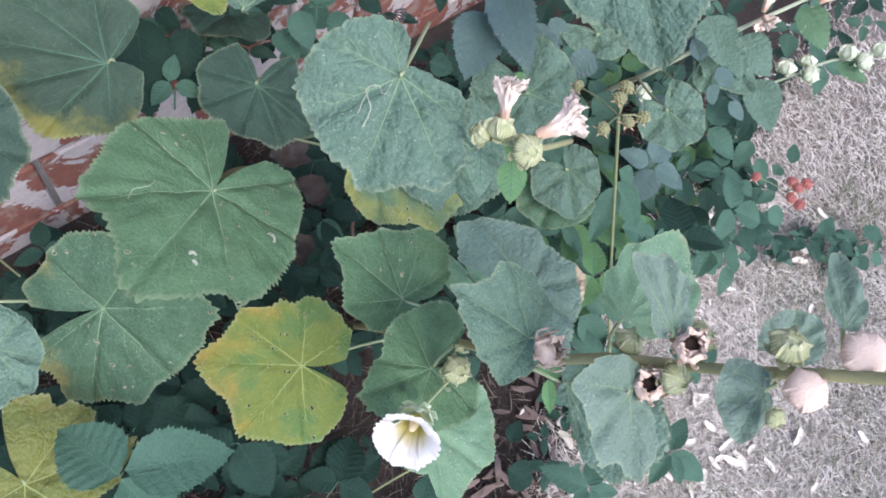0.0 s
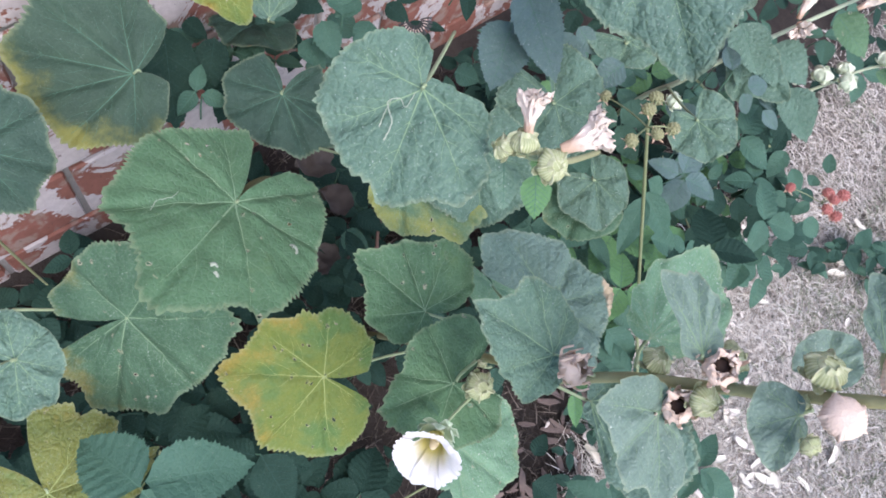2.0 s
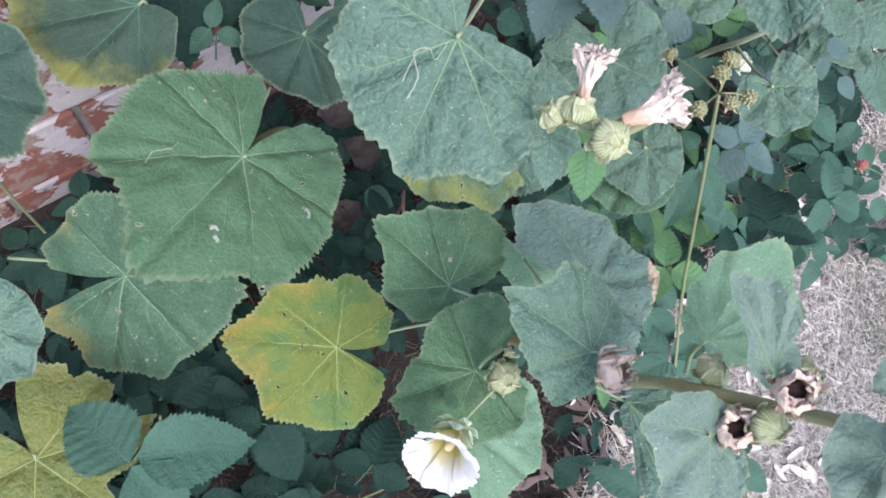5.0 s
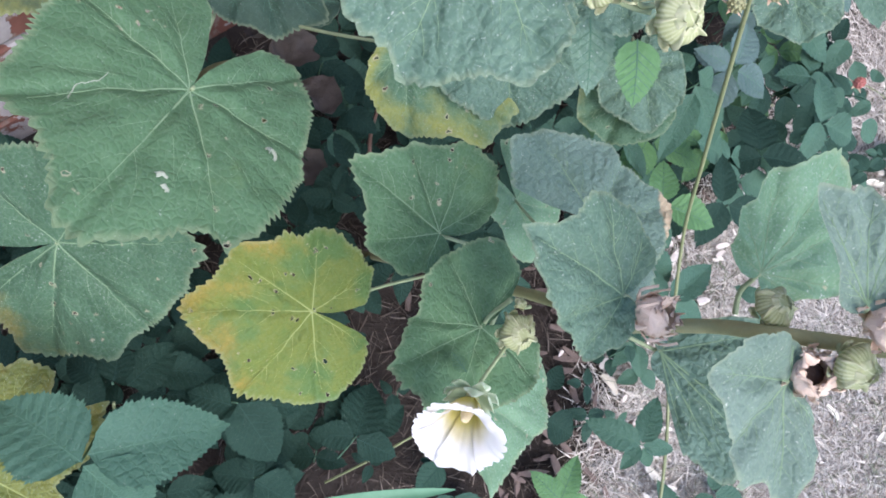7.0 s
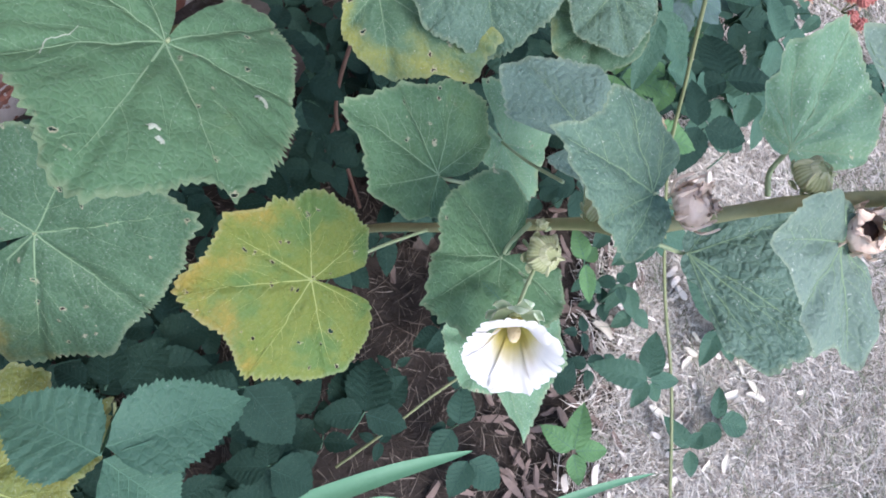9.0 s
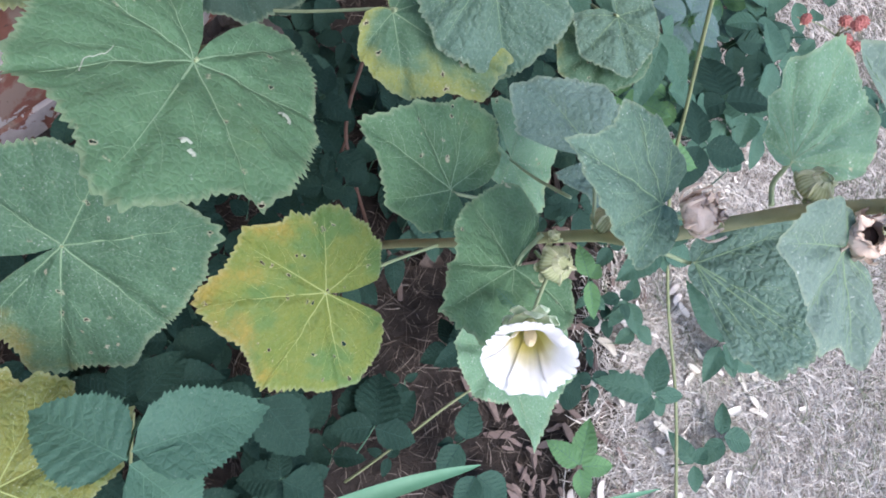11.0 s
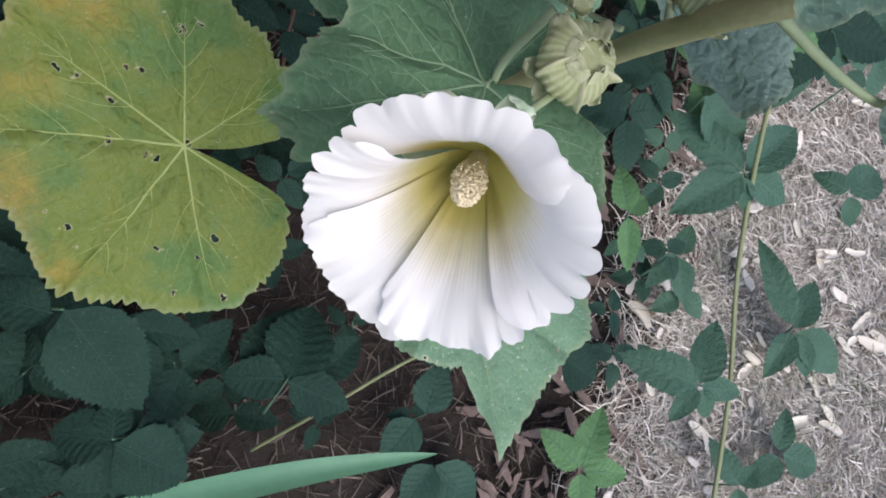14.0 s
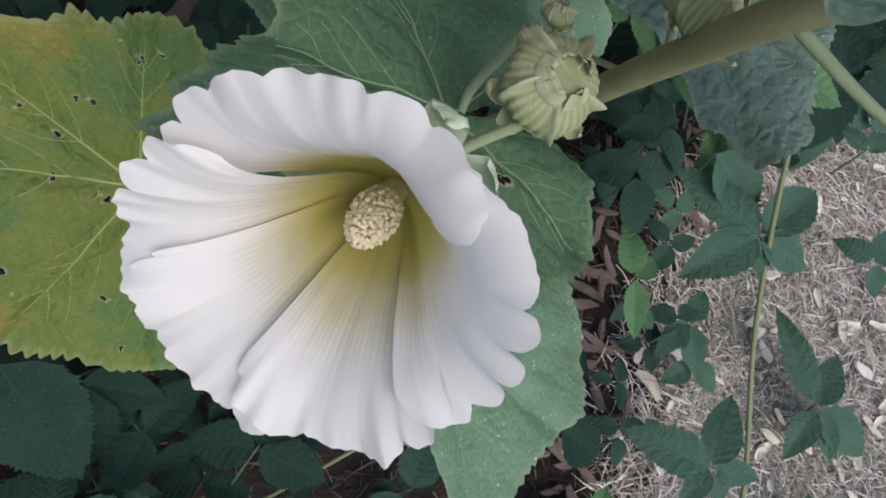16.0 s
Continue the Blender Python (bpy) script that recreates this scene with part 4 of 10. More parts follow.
# the cluster of wilted flowers
stem([(0.4003, 0.5343, 0.8600), (0.2691, 0.3912, 1.0600), (0.2190, 0.3488, 1.1300)], 0.004, 0.003, STEM, PLANT, "side_shoot", label="short side shoot with spent flowers")
bud((0.2160, 0.3291, 1.1500), (0.1, -0.5, 0.85), 0.033, stalk=(0.2220, 0.3523, 1.1300))
bud((0.1901, 0.3513, 1.1500), (-0.1, 0.5, 0.85), 0.03, stalk=(0.2135, 0.3512, 1.1300), label="pale green sepals round a wilted flower")
bud((0.1743, 0.3492, 1.1400), (-0.7, 0.0, 0.7), 0.024, stalk=(0.2103, 0.3459, 1.1300))
wilted_flower((0.1930, 0.3551, 1.1550), (-0.1, 0.72, 0.6), 0.036)
wilted_flower((0.2233, 0.3437, 1.1550), (0.75, 0.15, 0.55), 0.042)
small_leaf((0.2179, 0.3470, 1.1000), (0.2188, 0.3343, 1.0600), (0, -0.2, 1), 0.75, BRAMBLE_PALE, PLANT, "small fresh green leaf below the wilted flowers")
small_leaf((0.1865, 0.3577, 1.1000), (0.1886, 0.3329, 1.0600), (0, -0.2, 1), 0.65, LEAF_DULL, PLANT, "small grey-green leaf below the wilted flowers")
small_leaf((0.1870, 0.1687, 0.8000), (0.1724, 0.1878, 0.8000), (-0.2, -0.2, 1), 0.6, LEAF, PLANT, "small leaf beside the flower's calyx")

# ---------------------------------------------------------------- leaves
BIG_LEAF = palmate_leaf((-0.086, 0.4371, 0.7882), (-0.383, -0.825, 0.416), (0.403, 0.257, 0.879), ((-162, 0.0710), (-158, 0.1071), (-153, 0.1261), (-134, 0.1171), (-114, 0.1213), (-91, 0.1354), (-67, 0.1456), (-55, 0.1525), (-45, 0.1641), (-36, 0.1719), (-29, 0.1715), (-24, 0.1615), (-15, 0.1718), (-6, 0.1893), (-3, 0.2064), (-0, 0.2113), (6, 0.2136), (14, 0.1929), (22, 0.1785), (31, 0.1627), (38, 0.1656), (41, 0.1799), (49, 0.1725), (61, 0.1573), (73, 0.1473), (86, 0.1377), (104, 0.1266), (141, 0.1347), (151, 0.1418), (161, 0.1280), (167, 0.1077), (171, 0.0724)), LEAF, stalk=(-0.0896, 0.6279, 0.62), valley=0.985, veins=(3, 41, 100, 149, -138, -94, -37), label='large dusty green hollyhock leaf with pale veins and nibbled holes')
palmate_leaf((-0.2338, 0.3223, 0.6075), (0.956, -0.035, 0.29), (-0.229, -0.708, 0.668), ((-156, 0.0924), (-155, 0.1344), (-147, 0.1630), (-137, 0.1487), (-129, 0.1558), (-120, 0.1901), (-111, 0.1841), (-99, 0.1613), (-80, 0.1604), (-63, 0.1418), (-35, 0.1436), (-15, 0.1547), (0, 0.1763), (18, 0.1420), (48, 0.1224), (77, 0.1254), (98, 0.1207), (121, 0.1096), (137, 0.0991), (160, 0.1118), (176, 0.1045)), LEAF_BROWNING, stalk=(-0.424, 0.3544, 0.5), valley=0.98, veins=(1, 49, 130, -146, -109, -54), label='green hollyhock leaf with browning yellow edge below the large leaf')
palmate_leaf((0.0569, 0.2774, 0.4957), (-0.959, -0.05, 0.279), (0.255, -0.579, 0.774), ((-174, 0.0200), (-170, 0.0440), (-166, 0.0734), (-149, 0.0863), (-138, 0.1020), (-123, 0.0965), (-114, 0.1058), (-103, 0.1078), (-97, 0.1182), (-89, 0.1203), (-81, 0.1161), (-70, 0.1109), (-62, 0.1259), (-54, 0.1221), (-45, 0.1339), (-37, 0.1514), (-29, 0.1411), (-17, 0.1447), (-10, 0.1561), (-4, 0.1665), (3, 0.1702), (16, 0.1459), (26, 0.1317), (39, 0.1301), (49, 0.1396), (58, 0.1511), (68, 0.1476), (81, 0.1372), (93, 0.1424), (105, 0.1477), (116, 0.1497), (127, 0.1455), (135, 0.1338), (145, 0.1194), (154, 0.1040), (159, 0.0850), (162, 0.0480), (165, 0.0230)), LEAF_YELLOW, stalk=(0.243, 0.352, 0.445), valley=0.995, sharp=True, veins=(0, -31, -82, -137, 153, 105, 62), label='yellowing hollyhock leaf with small holes and ochre margin')
MID_LEAF = palmate_leaf((0.1926, 0.3469, 0.6643), (-0.768, 0.366, 0.526), (0.457, -0.261, 0.85), ((-135, 0.0751), (-123, 0.1049), (-101, 0.1156), (-76, 0.1187), (-54, 0.1025), (-31, 0.1132), (-15, 0.1226), (-0, 0.1461), (19, 0.1119), (40, 0.1098), (60, 0.0853), (97, 0.0530), (147, 0.0389)), LEAF, stalk=(0.279, 0.3244, 0.66), valley=0.98, veins=(-0, -33, -77, -120, 97, 40), label='green hollyhock leaf with three small holes')
palmate_leaf((0.2173, 0.2213, 0.7459), (-0.814, -0.404, 0.417), (0.392, 0.148, 0.908), ((-164, 0.0677), (-159, 0.1074), (-135, 0.1119), (-91, 0.0848), (-49, 0.0848), (-28, 0.0814), (-23, 0.0933), (-14, 0.1050), (-5, 0.1203), (0, 0.1340), (4, 0.1345), (9, 0.1353), (13, 0.1242), (19, 0.1215), (40, 0.1003), (78, 0.0837), (122, 0.0877), (141, 0.0767), (155, 0.0582)), LEAF, stalk=(0.2409, 0.2454, 0.78), valley=0.98, veins=(0, -24, -91, -159, 122, 40), label='green hollyhock leaf behind the open flower')
palmate_leaf((0.2564, 0.1691, 0.5745), (0.032, -0.135, -0.025), (0.381, -0.080, 0.921), ((-150, 0.0500), (-123, 0.0712), (-97, 0.0825), (-78, 0.0805), (-57, 0.0801), (-23, 0.0703), (-10, 0.0960), (-3, 0.1200), (0, 0.1420), (5, 0.1260), (16, 0.1130), (36, 0.1084), (53, 0.1284), (70, 0.1286), (79, 0.1348), (101, 0.1342), (117, 0.1163), (150, 0.0700)), LEAF_PALE, stalk=(0.2564, 0.2474, 0.68), valley=0.99, sharp=True, veins=(0, -60, 45, -110, 100), label='pale mottled hollyhock leaf with a drawn-out tip below the flower')
palmate_leaf((0.304, 0.2277, 0.8976), (-0.85, 0.305, 0.43), (0.342, -0.303, 0.89), ((-113, 0.0216), (-108, 0.0420), (-101, 0.0504), (-81, 0.0631), (-59, 0.0809), (-42, 0.0954), (-30, 0.1041), (-20, 0.0974), (-10, 0.1057), (-1, 0.1259), (10, 0.1133), (22, 0.0990), (37, 0.0866), (55, 0.0718), (75, 0.0708), (99, 0.0480), (128, 0.0322), (172, 0.0171)), LEAF_DULL, stalk=(0.3525, 0.2139, 0.88), valley=0.99, veins=(-1, -42, -85, 40, 75), label='dull grey-green hollyhock leaf beside the dry pod')
palmate_leaf((0.3826, 0.3639, 0.7), (0.989, 0.135, 0.055), (-0.033, -0.159, 0.987), ((-176, 0.0700), (-135, 0.0560), (-114, 0.0700), (-98, 0.0985), (-84, 0.1200), (-65, 0.1170), (-58, 0.1030), (-44, 0.0900), (-25, 0.0890), (-8, 0.0906), (6, 0.0997), (18, 0.0921), (36, 0.0760), (59, 0.0768), (77, 0.0949), (102, 0.1102), (121, 0.1363), (133, 0.1455), (155, 0.1193)), LEAF_SCORCHED, stalk=(0.301, 0.241, 0.775), valley=0.99, veins=(-86, -40, 5, 60, 121), label='crinkled grey-green hollyhock leaf with a scorched tip')
palmate_leaf((0.3368, 0.4402, 0.54), (0.52, -0.474, -0.71), (0.503, -0.503, 0.704), ((-161, 0.0904), (-79, 0.0450), (-0, 0.1119), (40, 0.1083), (129, 0.0780), (175, 0.1068)), LEAF_PALE, stalk=(0.373, 0.3477, 0.62), valley=0.93, label='pale green curled hollyhock leaf edge')
palmate_leaf((0.1381, 0.5528, 0.7187), (0.912, -0.409, -0.013), (-0.171, -0.41, 0.896), ((-154, 0.0333), (-130, 0.0459), (-102, 0.0690), (-84, 0.0802), (-70, 0.0937), (-60, 0.1047), (-35, 0.1127), (-21, 0.1513), (-2, 0.1519), (11, 0.1280), (27, 0.0988), (70, 0.0800), (108, 0.0500)), LEAF_PATCHY, stalk=(-0.0423, 0.7124, 0.5), valley=0.985, veins=(-10, -60, -110, 40, 80), label='hollyhock leaf half yellowed along its edge')
palmate_leaf((0.2374, 0.5644, 0.8), (0.247, -0.701, -0.669), (-0.094, -0.704, 0.704), ((-120, 0.0667), (-64, 0.0988), (-43, 0.1127), (0, 0.1351), (45, 0.1177), (71, 0.0838), (142, 0.0646)), LEAF_DULL, stalk=(0.3403, 0.6897, 0.7), valley=0.95, label='grey-green hollyhock leaf with a dry brown margin')
TOP_LEAF = palmate_leaf((0.1014, 0.4067, 1.13), (-0.25, -0.848, -0.467), (-0.112, -0.454, 0.884), ((-176, 0.0350), (-155, 0.0498), (-132, 0.0605), (-111, 0.0692), (-92, 0.0817), (-74, 0.0926), (-63, 0.0978), (-50, 0.0982), (-36, 0.0972), (-20, 0.1025), (-9, 0.1006), (-1, 0.1151), (9, 0.1127), (16, 0.1047), (24, 0.1021), (37, 0.1122), (48, 0.1104), (57, 0.1017), (66, 0.0819), (84, 0.0717), (95, 0.0579), (107, 0.0309), (131, 0.0172), (159, 0.0131)), LEAF_DULL, stalk=(0.1837, 0.6734, 0.9), valley=0.995, veins=(-1, -45, -95, 45, 75, -150), label='broad dusty hollyhock leaf with a pale leaf-miner trail')
NEAR_LEAF = palmate_leaf((0.3082, 0.5739, 1.22), (0.415, -0.762, -0.497), (-0.329, -0.635, 0.699), ((-119, 0.0836), (-74, 0.1051), (-28, 0.1123), (0, 0.1610), (30, 0.1235), (90, 0.0745), (172, 0.0552)), LEAF_QUILTED, stalk=(0.4777, 1.1413, 0.9), valley=0.95, label='broad grey-green hollyhock leaf high above the brambles')
palmate_leaf((0.5652, 0.6108, 0.86), (0.313, -0.911, -0.27), (-0.346, -0.374, 0.86), ((-125, 0.0404), (-53, 0.0544), (0, 0.0656), (34, 0.0668), (78, 0.0543), (155, 0.0481)), LEAF_DULL, stalk=(0.6265, 0.7904, 0.7), valley=0.97, label='small round hollyhock leaf beside the blackberries')
palmate_leaf((-0.2559, 0.6488, 0.74), (-0.554, -0.796, -0.246), (0.153, -0.387, 0.909), ((-171, 0.0917), (-129, 0.1375), (-89, 0.1594), (-59, 0.1745), (-33, 0.1557), (-0, 0.1390), (42, 0.1037), (117, 0.0499)), LEAF_SHADED_TIPPED, stalk=(-0.2837, 0.791, 0.4), valley=0.93, label='shaded hollyhock leaf with yellow blotches near the wall')
palmate_leaf((-0.4116, 0.4709, 0.8), (0.739, -0.544, -0.397), (0.273, -0.297, 0.915), ((-92, 0.0762), (-36, 0.0915), (0, 0.1047), (33, 0.1009), (81, 0.0971), (121, 0.0903), (174, 0.0833)), LEAF_SHADED, stalk=(-0.6213, 0.6848, 0.5), valley=0.93, label='hollyhock leaf near the wall with shade in its colour')
palmate_leaf((-0.2846, 0.2007, 0.84), (0.949, -0.114, -0.295), (0.282, -0.122, 0.952), ((-119, 0.0532), (-68, 0.0651), (-34, 0.0621), (0, 0.0499), (67, 0.0433), (120, 0.0562), (173, 0.0517)), LEAF_DULL, stalk=(-0.4578, 0.2085, 0.6), valley=0.93, label='grey-green hollyhock leaf at the bed edge')
palmate_leaf((-0.3021, 0.0833, 0.5631), (0.811, -0.555, -0.183), (0.211, -0.014, 0.977), ((-170, 0.0900), (-120, 0.1100), (-80, 0.1200), (-49, 0.1161), (-23, 0.1307), (-10, 0.1276), (2, 0.1694), (7, 0.1590), (12, 0.1097), (19, 0.0915), (40, 0.1198), (52, 0.1390), (62, 0.1474), (66, 0.1170), (77, 0.1018), (89, 0.1229), (106, 0.1215), (113, 0.1069), (121, 0.1205), (136, 0.1200), (148, 0.1121)), LEAF_OCHRE, stalk=(-0.4159, 0.1194, 0.45), valley=0.98, veins=(4, 58, 98, -45, -110), label='large withered yellow hollyhock leaf beneath the brambles')
palmate_leaf((0.3958, 0.238, 0.96), (0.601, 0.755, 0.262), (0.029, -0.348, 0.937), ((-81, 0.0456), (-59, 0.0837), (-26, 0.1094), (0, 0.1327), (34, 0.0896), (62, 0.0594), (93, 0.0396)), LEAF_PALE, stalk=(0.3894, 0.2089, 0.93), valley=0.96, label='upright pale green hollyhock leaf above the buds')
palmate_leaf((0.3863, 0.1889, 1.0732), (-0.532, 0.798, 0.284), (-0.23, -0.459, 0.858), ((-53, 0.0305), (-38, 0.0586), (-20, 0.0795), (0, 0.0901), (15, 0.0332)), LEAF_GREY, stalk=(0.4359, 0.1897, 1.02), valley=0.97, label='folded grey-green hollyhock leaf above the buds')
palmate_leaf((0.3774, 0.1904, 0.8251), (0.708, -0.669, 0.225), (-0.422, -0.145, 0.895), ((-45, 0.0312), (-39, 0.1023), (-26, 0.1344), (-9, 0.1470), (-0, 0.1478), (51, 0.1094), (85, 0.0432)), LEAF_QUILTED, stalk=(0.302, 0.213, 0.845), valley=0.97, label='deeply quilted blue-green hollyhock leaf under the stalk')
palmate_leaf((0.3717, 0.1458, 1.0052), (-0.615, -0.767, -0.181), (0.193, -0.37, 0.909), ((-176, 0.0192), (-139, 0.0306), (-109, 0.0456), (-82, 0.0622), (-66, 0.0721), (-54, 0.0733), (-37, 0.0637), (-13, 0.0652), (4, 0.0786), (15, 0.0865), (26, 0.0760), (40, 0.0879), (45, 0.0960), (55, 0.0786), (70, 0.0660), (81, 0.0474), (94, 0.0228)), LEAF_GREY, stalk=(0.3882, 0.1573, 1), valley=0.99, veins=(-139, -60, -5, 42, 80), label='smooth green hollyhock leaf in front of the stalk')
palmate_leaf((0.4566, 0.1307, 1.1), (-0.459, -0.824, -0.332), (-0.428, -0.123, 0.895), ((-152, 0.0211), (-99, 0.0412), (-43, 0.0463), (0, 0.0572), (32, 0.0259)), LEAF_GREY, stalk=(0.4721, 0.1366, 1.1), valley=0.97, label='small round hollyhock leaf on the upper stalk')
palmate_leaf((0.5654, 0.2006, 1.02), (0.192, 0.944, 0.269), (-0.449, -0.159, 0.879), ((-172, 0.0249), (-67, 0.0356), (-38, 0.0442), (-0, 0.0401), (64, 0.0355), (113, 0.0362)), LEAF_GREY, stalk=(0.5152, 0.1593, 1.08), valley=0.97, label='small grey-green hollyhock leaf behind the upper buds')
palmate_leaf((0.5064, 0.1769, 1.16), (-0.032, 0.984, 0.176), (-0.486, -0.17, 0.857), ((-82, 0.0155), (-37, 0.0314), (-0, 0.0733), (17, 0.0385), (54, 0.0091)), LEAF_GREY, stalk=(0.5105, 0.1482, 1.15), valley=0.97, label='narrow pointed hollyhock leaf on the upper stalk')
palmate_leaf((0.4809, 0.5865, 0.62), (-0.343, -0.855, -0.389), (-0.257, -0.313, 0.914), ((-156, 0.0461), (-87, 0.0704), (-39, 0.0793), (-0, 0.0748), (77, 0.0754), (127, 0.0674)), LEAF_EDGED, stalk=(0.6208, 0.79, 0.4), valley=0.95, label='small hollyhock leaf with a yellowed edge')
palmate_leaf((0.4873, 0.606, 0.66), (0.164, -0.941, -0.295), (-0.266, -0.33, 0.906), ((-105, 0.0650), (-56, 0.0775), (0, 0.0881), (38, 0.0698), (95, 0.0532), (180, 0.0453)), LEAF_DULL, stalk=(0.6247, 0.834, 0.4), valley=0.95, label='small shaded hollyhock leaf')
palmate_leaf((-0.0529, 0.7407, 0.6), (-0.272, -0.888, -0.371), (0.028, -0.392, 0.919), ((-135, 0.0778), (-83, 0.1000), (-45, 0.1026), (0, 0.0949), (42, 0.1141), (71, 0.1316), (98, 0.0737), (151, 0.0816)), LEAF_SHADED, stalk=(0.0276, 0.9933, 0.4), valley=0.95, label='shaded hollyhock leaf with brown spots')
palmate_leaf((-0.1132, 0.93, 0.55), (-0.811, -0.507, 0.292), (0.116, 0.349, 0.93), ((-61, 0.0121), (-0, 0.1017), (29, 0.1112), (77, 0.1076), (161, 0.0646)), LEAF_SHADED, stalk=(-0.0463, 1.0425, 0.4), valley=0.95, label='half-folded hollyhock leaf with a yellow end')
palmate_leaf((-0.1798, 0.8314, 0.78), (0.694, -0.594, -0.406), (0.111, -0.47, 0.876), ((-103, 0.0454), (-41, 0.0589), (-0, 0.1051), (35, 0.0727), (79, 0.0659), (171, 0.0456)), LEAF_YELLOW, stalk=(-0.2238, 1.1182, 0.6), valley=0.97, label='pale yellow-green hollyhock leaf near the wall')
palmate_leaf((-0.0831, 0.834, 0.68), (-0.64, 0.673, 0.37), (0.052, -0.443, 0.895), ((-121, 0.0111), (-90, 0.0536), (-67, 0.0923), (-34, 0.1021), (0, 0.0594)), LEAF_DULL, stalk=(-0.0861, 0.969, 0.5), valley=0.97, label='small hollyhock leaf near the wall')
palmate_leaf((0.041, 0.753, 0.5), (-0.862, -0.465, -0.203), (-0.007, -0.388, 0.921), ((-118, 0.0630), (-48, 0.1034), (-22, 0.1181), (-0, 0.0873), (33, 0.0458), (149, 0.0377)), LEAF_SHADED, stalk=(0.0902, 0.8455, 0.4), valley=0.95, label='hollyhock leaf behind the broad leaf with shade in its colour')
palmate_leaf((0.3486, 0.6221, 0.84), (0.325, -0.891, -0.317), (-0.223, -0.398, 0.89), ((-146, 0.0955), (-102, 0.0887), (-51, 0.0783), (0, 0.0844), (52, 0.0738), (112, 0.0783), (168, 0.0883)), LEAF_DULL, stalk=(0.4633, 0.9434, 0.6), valley=0.96, label='grey-green hollyhock leaf behind the wilted flowers')
palmate_leaf((0.5, 0.791, 0.8), (0.866, -0.499, 0.025), (-0.28, -0.443, 0.852), ((-165, 0.0691), (-85, 0.0415), (-0, 0.0554), (49, 0.0587), (98, 0.0701), (154, 0.0892)), LEAF_DULL, stalk=(0.6298, 1.124, 0.6), valley=0.96, label='grey-green hollyhock leaf near the brambles')
palmate_leaf((0.8918, 0.9763, 0.6), (0.631, -0.77, -0.098), (-0.381, -0.417, 0.825), ((-130, 0.0526), (-58, 0.0957), (-0, 0.1165), (50, 0.0578), (159, 0.0443)), LEAF_DULL, stalk=(0.8917, 1.0367, 0.6), valley=0.8, label='small lobed leaf on the second stalk')
bramble_leaf([((-0.1687, 0.0874, 0.66), (-0.2554, 0.147, 0.66), (0.04, 0.05, 1), 0.85), ((-0.1644, 0.0942, 0.66), (-0.028, 0.1249, 0.64), (0.15, -0.02, 0.99), 0.62), ((-0.1665, 0.0834, 0.66), (-0.102, 0.0182, 0.6), (0.45, -0.32, 0.83), 0.8)], BRAMBLE, stalk=(-0.1732, 0.1451, 0.5), label='three-part bramble leaf with toothed leaflets')
bramble_leaf([((-0.0329, 0.1597, 0.42), (0.0293, 0.0753, 0.38), (0.21, -0.29, 0.93), 0.7), ((-0.0406, 0.1568, 0.42), (-0.1017, 0.1738, 0.42), (-0.01, -0.04, 1), 0.7)], BRAMBLE_DEEP_SHADE, stalk=(-0.0718, 0.168, 0.36), label='shaded bramble leaflets under the yellow leaf')
bramble_leaf([((-0.0077, 0.0576, 0.3), (-0.0736, 0.0662, 0.28), (-0.29, 0.04, 0.96), 0.75), ((-0.0051, 0.0536, 0.3), (0.0648, 0.0133, 0.26), (0.39, -0.21, 0.9), 0.8), ((-0.0077, 0.0576, 0.3), (-0.0076, 0.102, 0.3), (0.02, -0, 1), 0.8)], BRAMBLE_DEEP_SHADE, label='dark bramble leaf low in the bed')
bramble_leaf([((0.1575, 0.1198, 0.2), (0.1899, 0.2204, 0.17), (0.05, 0.27, 0.96), 0.75), ((0.1541, 0.12, 0.2), (0.0809, 0.1233, 0.2), (-0, -0.04, 1), 0.7), ((0.1574, 0.1165, 0.2), (0.2373, 0.083, 0.18), (0.19, -0.14, 0.97), 0.6)], BRAMBLE_DEEP_SHADE, stalk=(0.133, 0.083, 0.14), label='dark bramble leaf close to the ground')
bramble_leaf([((-0.0191, 0.1727, 0.25), (-0.0205, 0.0777, 0.2), (0.09, -0.47, 0.88), 0.85), ((-0.0218, 0.1701, 0.27), (-0.1083, 0.2008, 0.24), (-0.31, 0.05, 0.95), 0.8), ((-0.0123, 0.1725, 0.25), (0.0676, 0.161, 0.22), (0.33, -0.12, 0.93), 0.5)], BRAMBLE_DEEP_SHADE, stalk=(-0.0082, 0.1919, 0.2), label='dark bramble leaf under the yellow leaf')
bramble_leaf([((-0.016, 0.0521, 0.16), (-0.0922, 0.0056, 0.13), (-0.25, -0.2, 0.95), 0.8), ((-0.0098, 0.0517, 0.16), (0.0652, 0.0732, 0.14), (0.24, 0.06, 0.97), 0.7), ((-0.0128, 0.0487, 0.16), (0.0199, -0.0295, 0.13), (0.2, -0.28, 0.94), 0.8)], BRAMBLE_DEEP_SHADE, label='dark bramble leaf close to the ground')
bramble_leaf([((0.3441, 0.0797, 0.1), (0.3661, 0.148, 0.11), (-0.18, -0.09, 0.98), 0.75), ((0.3316, 0.0727, 0.1), (0.2853, 0.0152, 0.08), (-0.25, -0.13, 0.96), 0.7), ((0.36, 0.0133, 0.07), (0.318, -0.0486, 0.06), (-0.2, -0.03, 0.98), 0.7), ((0.3641, 0.0131, 0.07), (0.4286, -0.0512, 0.05), (0.08, -0.22, 0.97), 0.7)], BRAMBLE_SHADE, label='bramble leaflets below the flower')
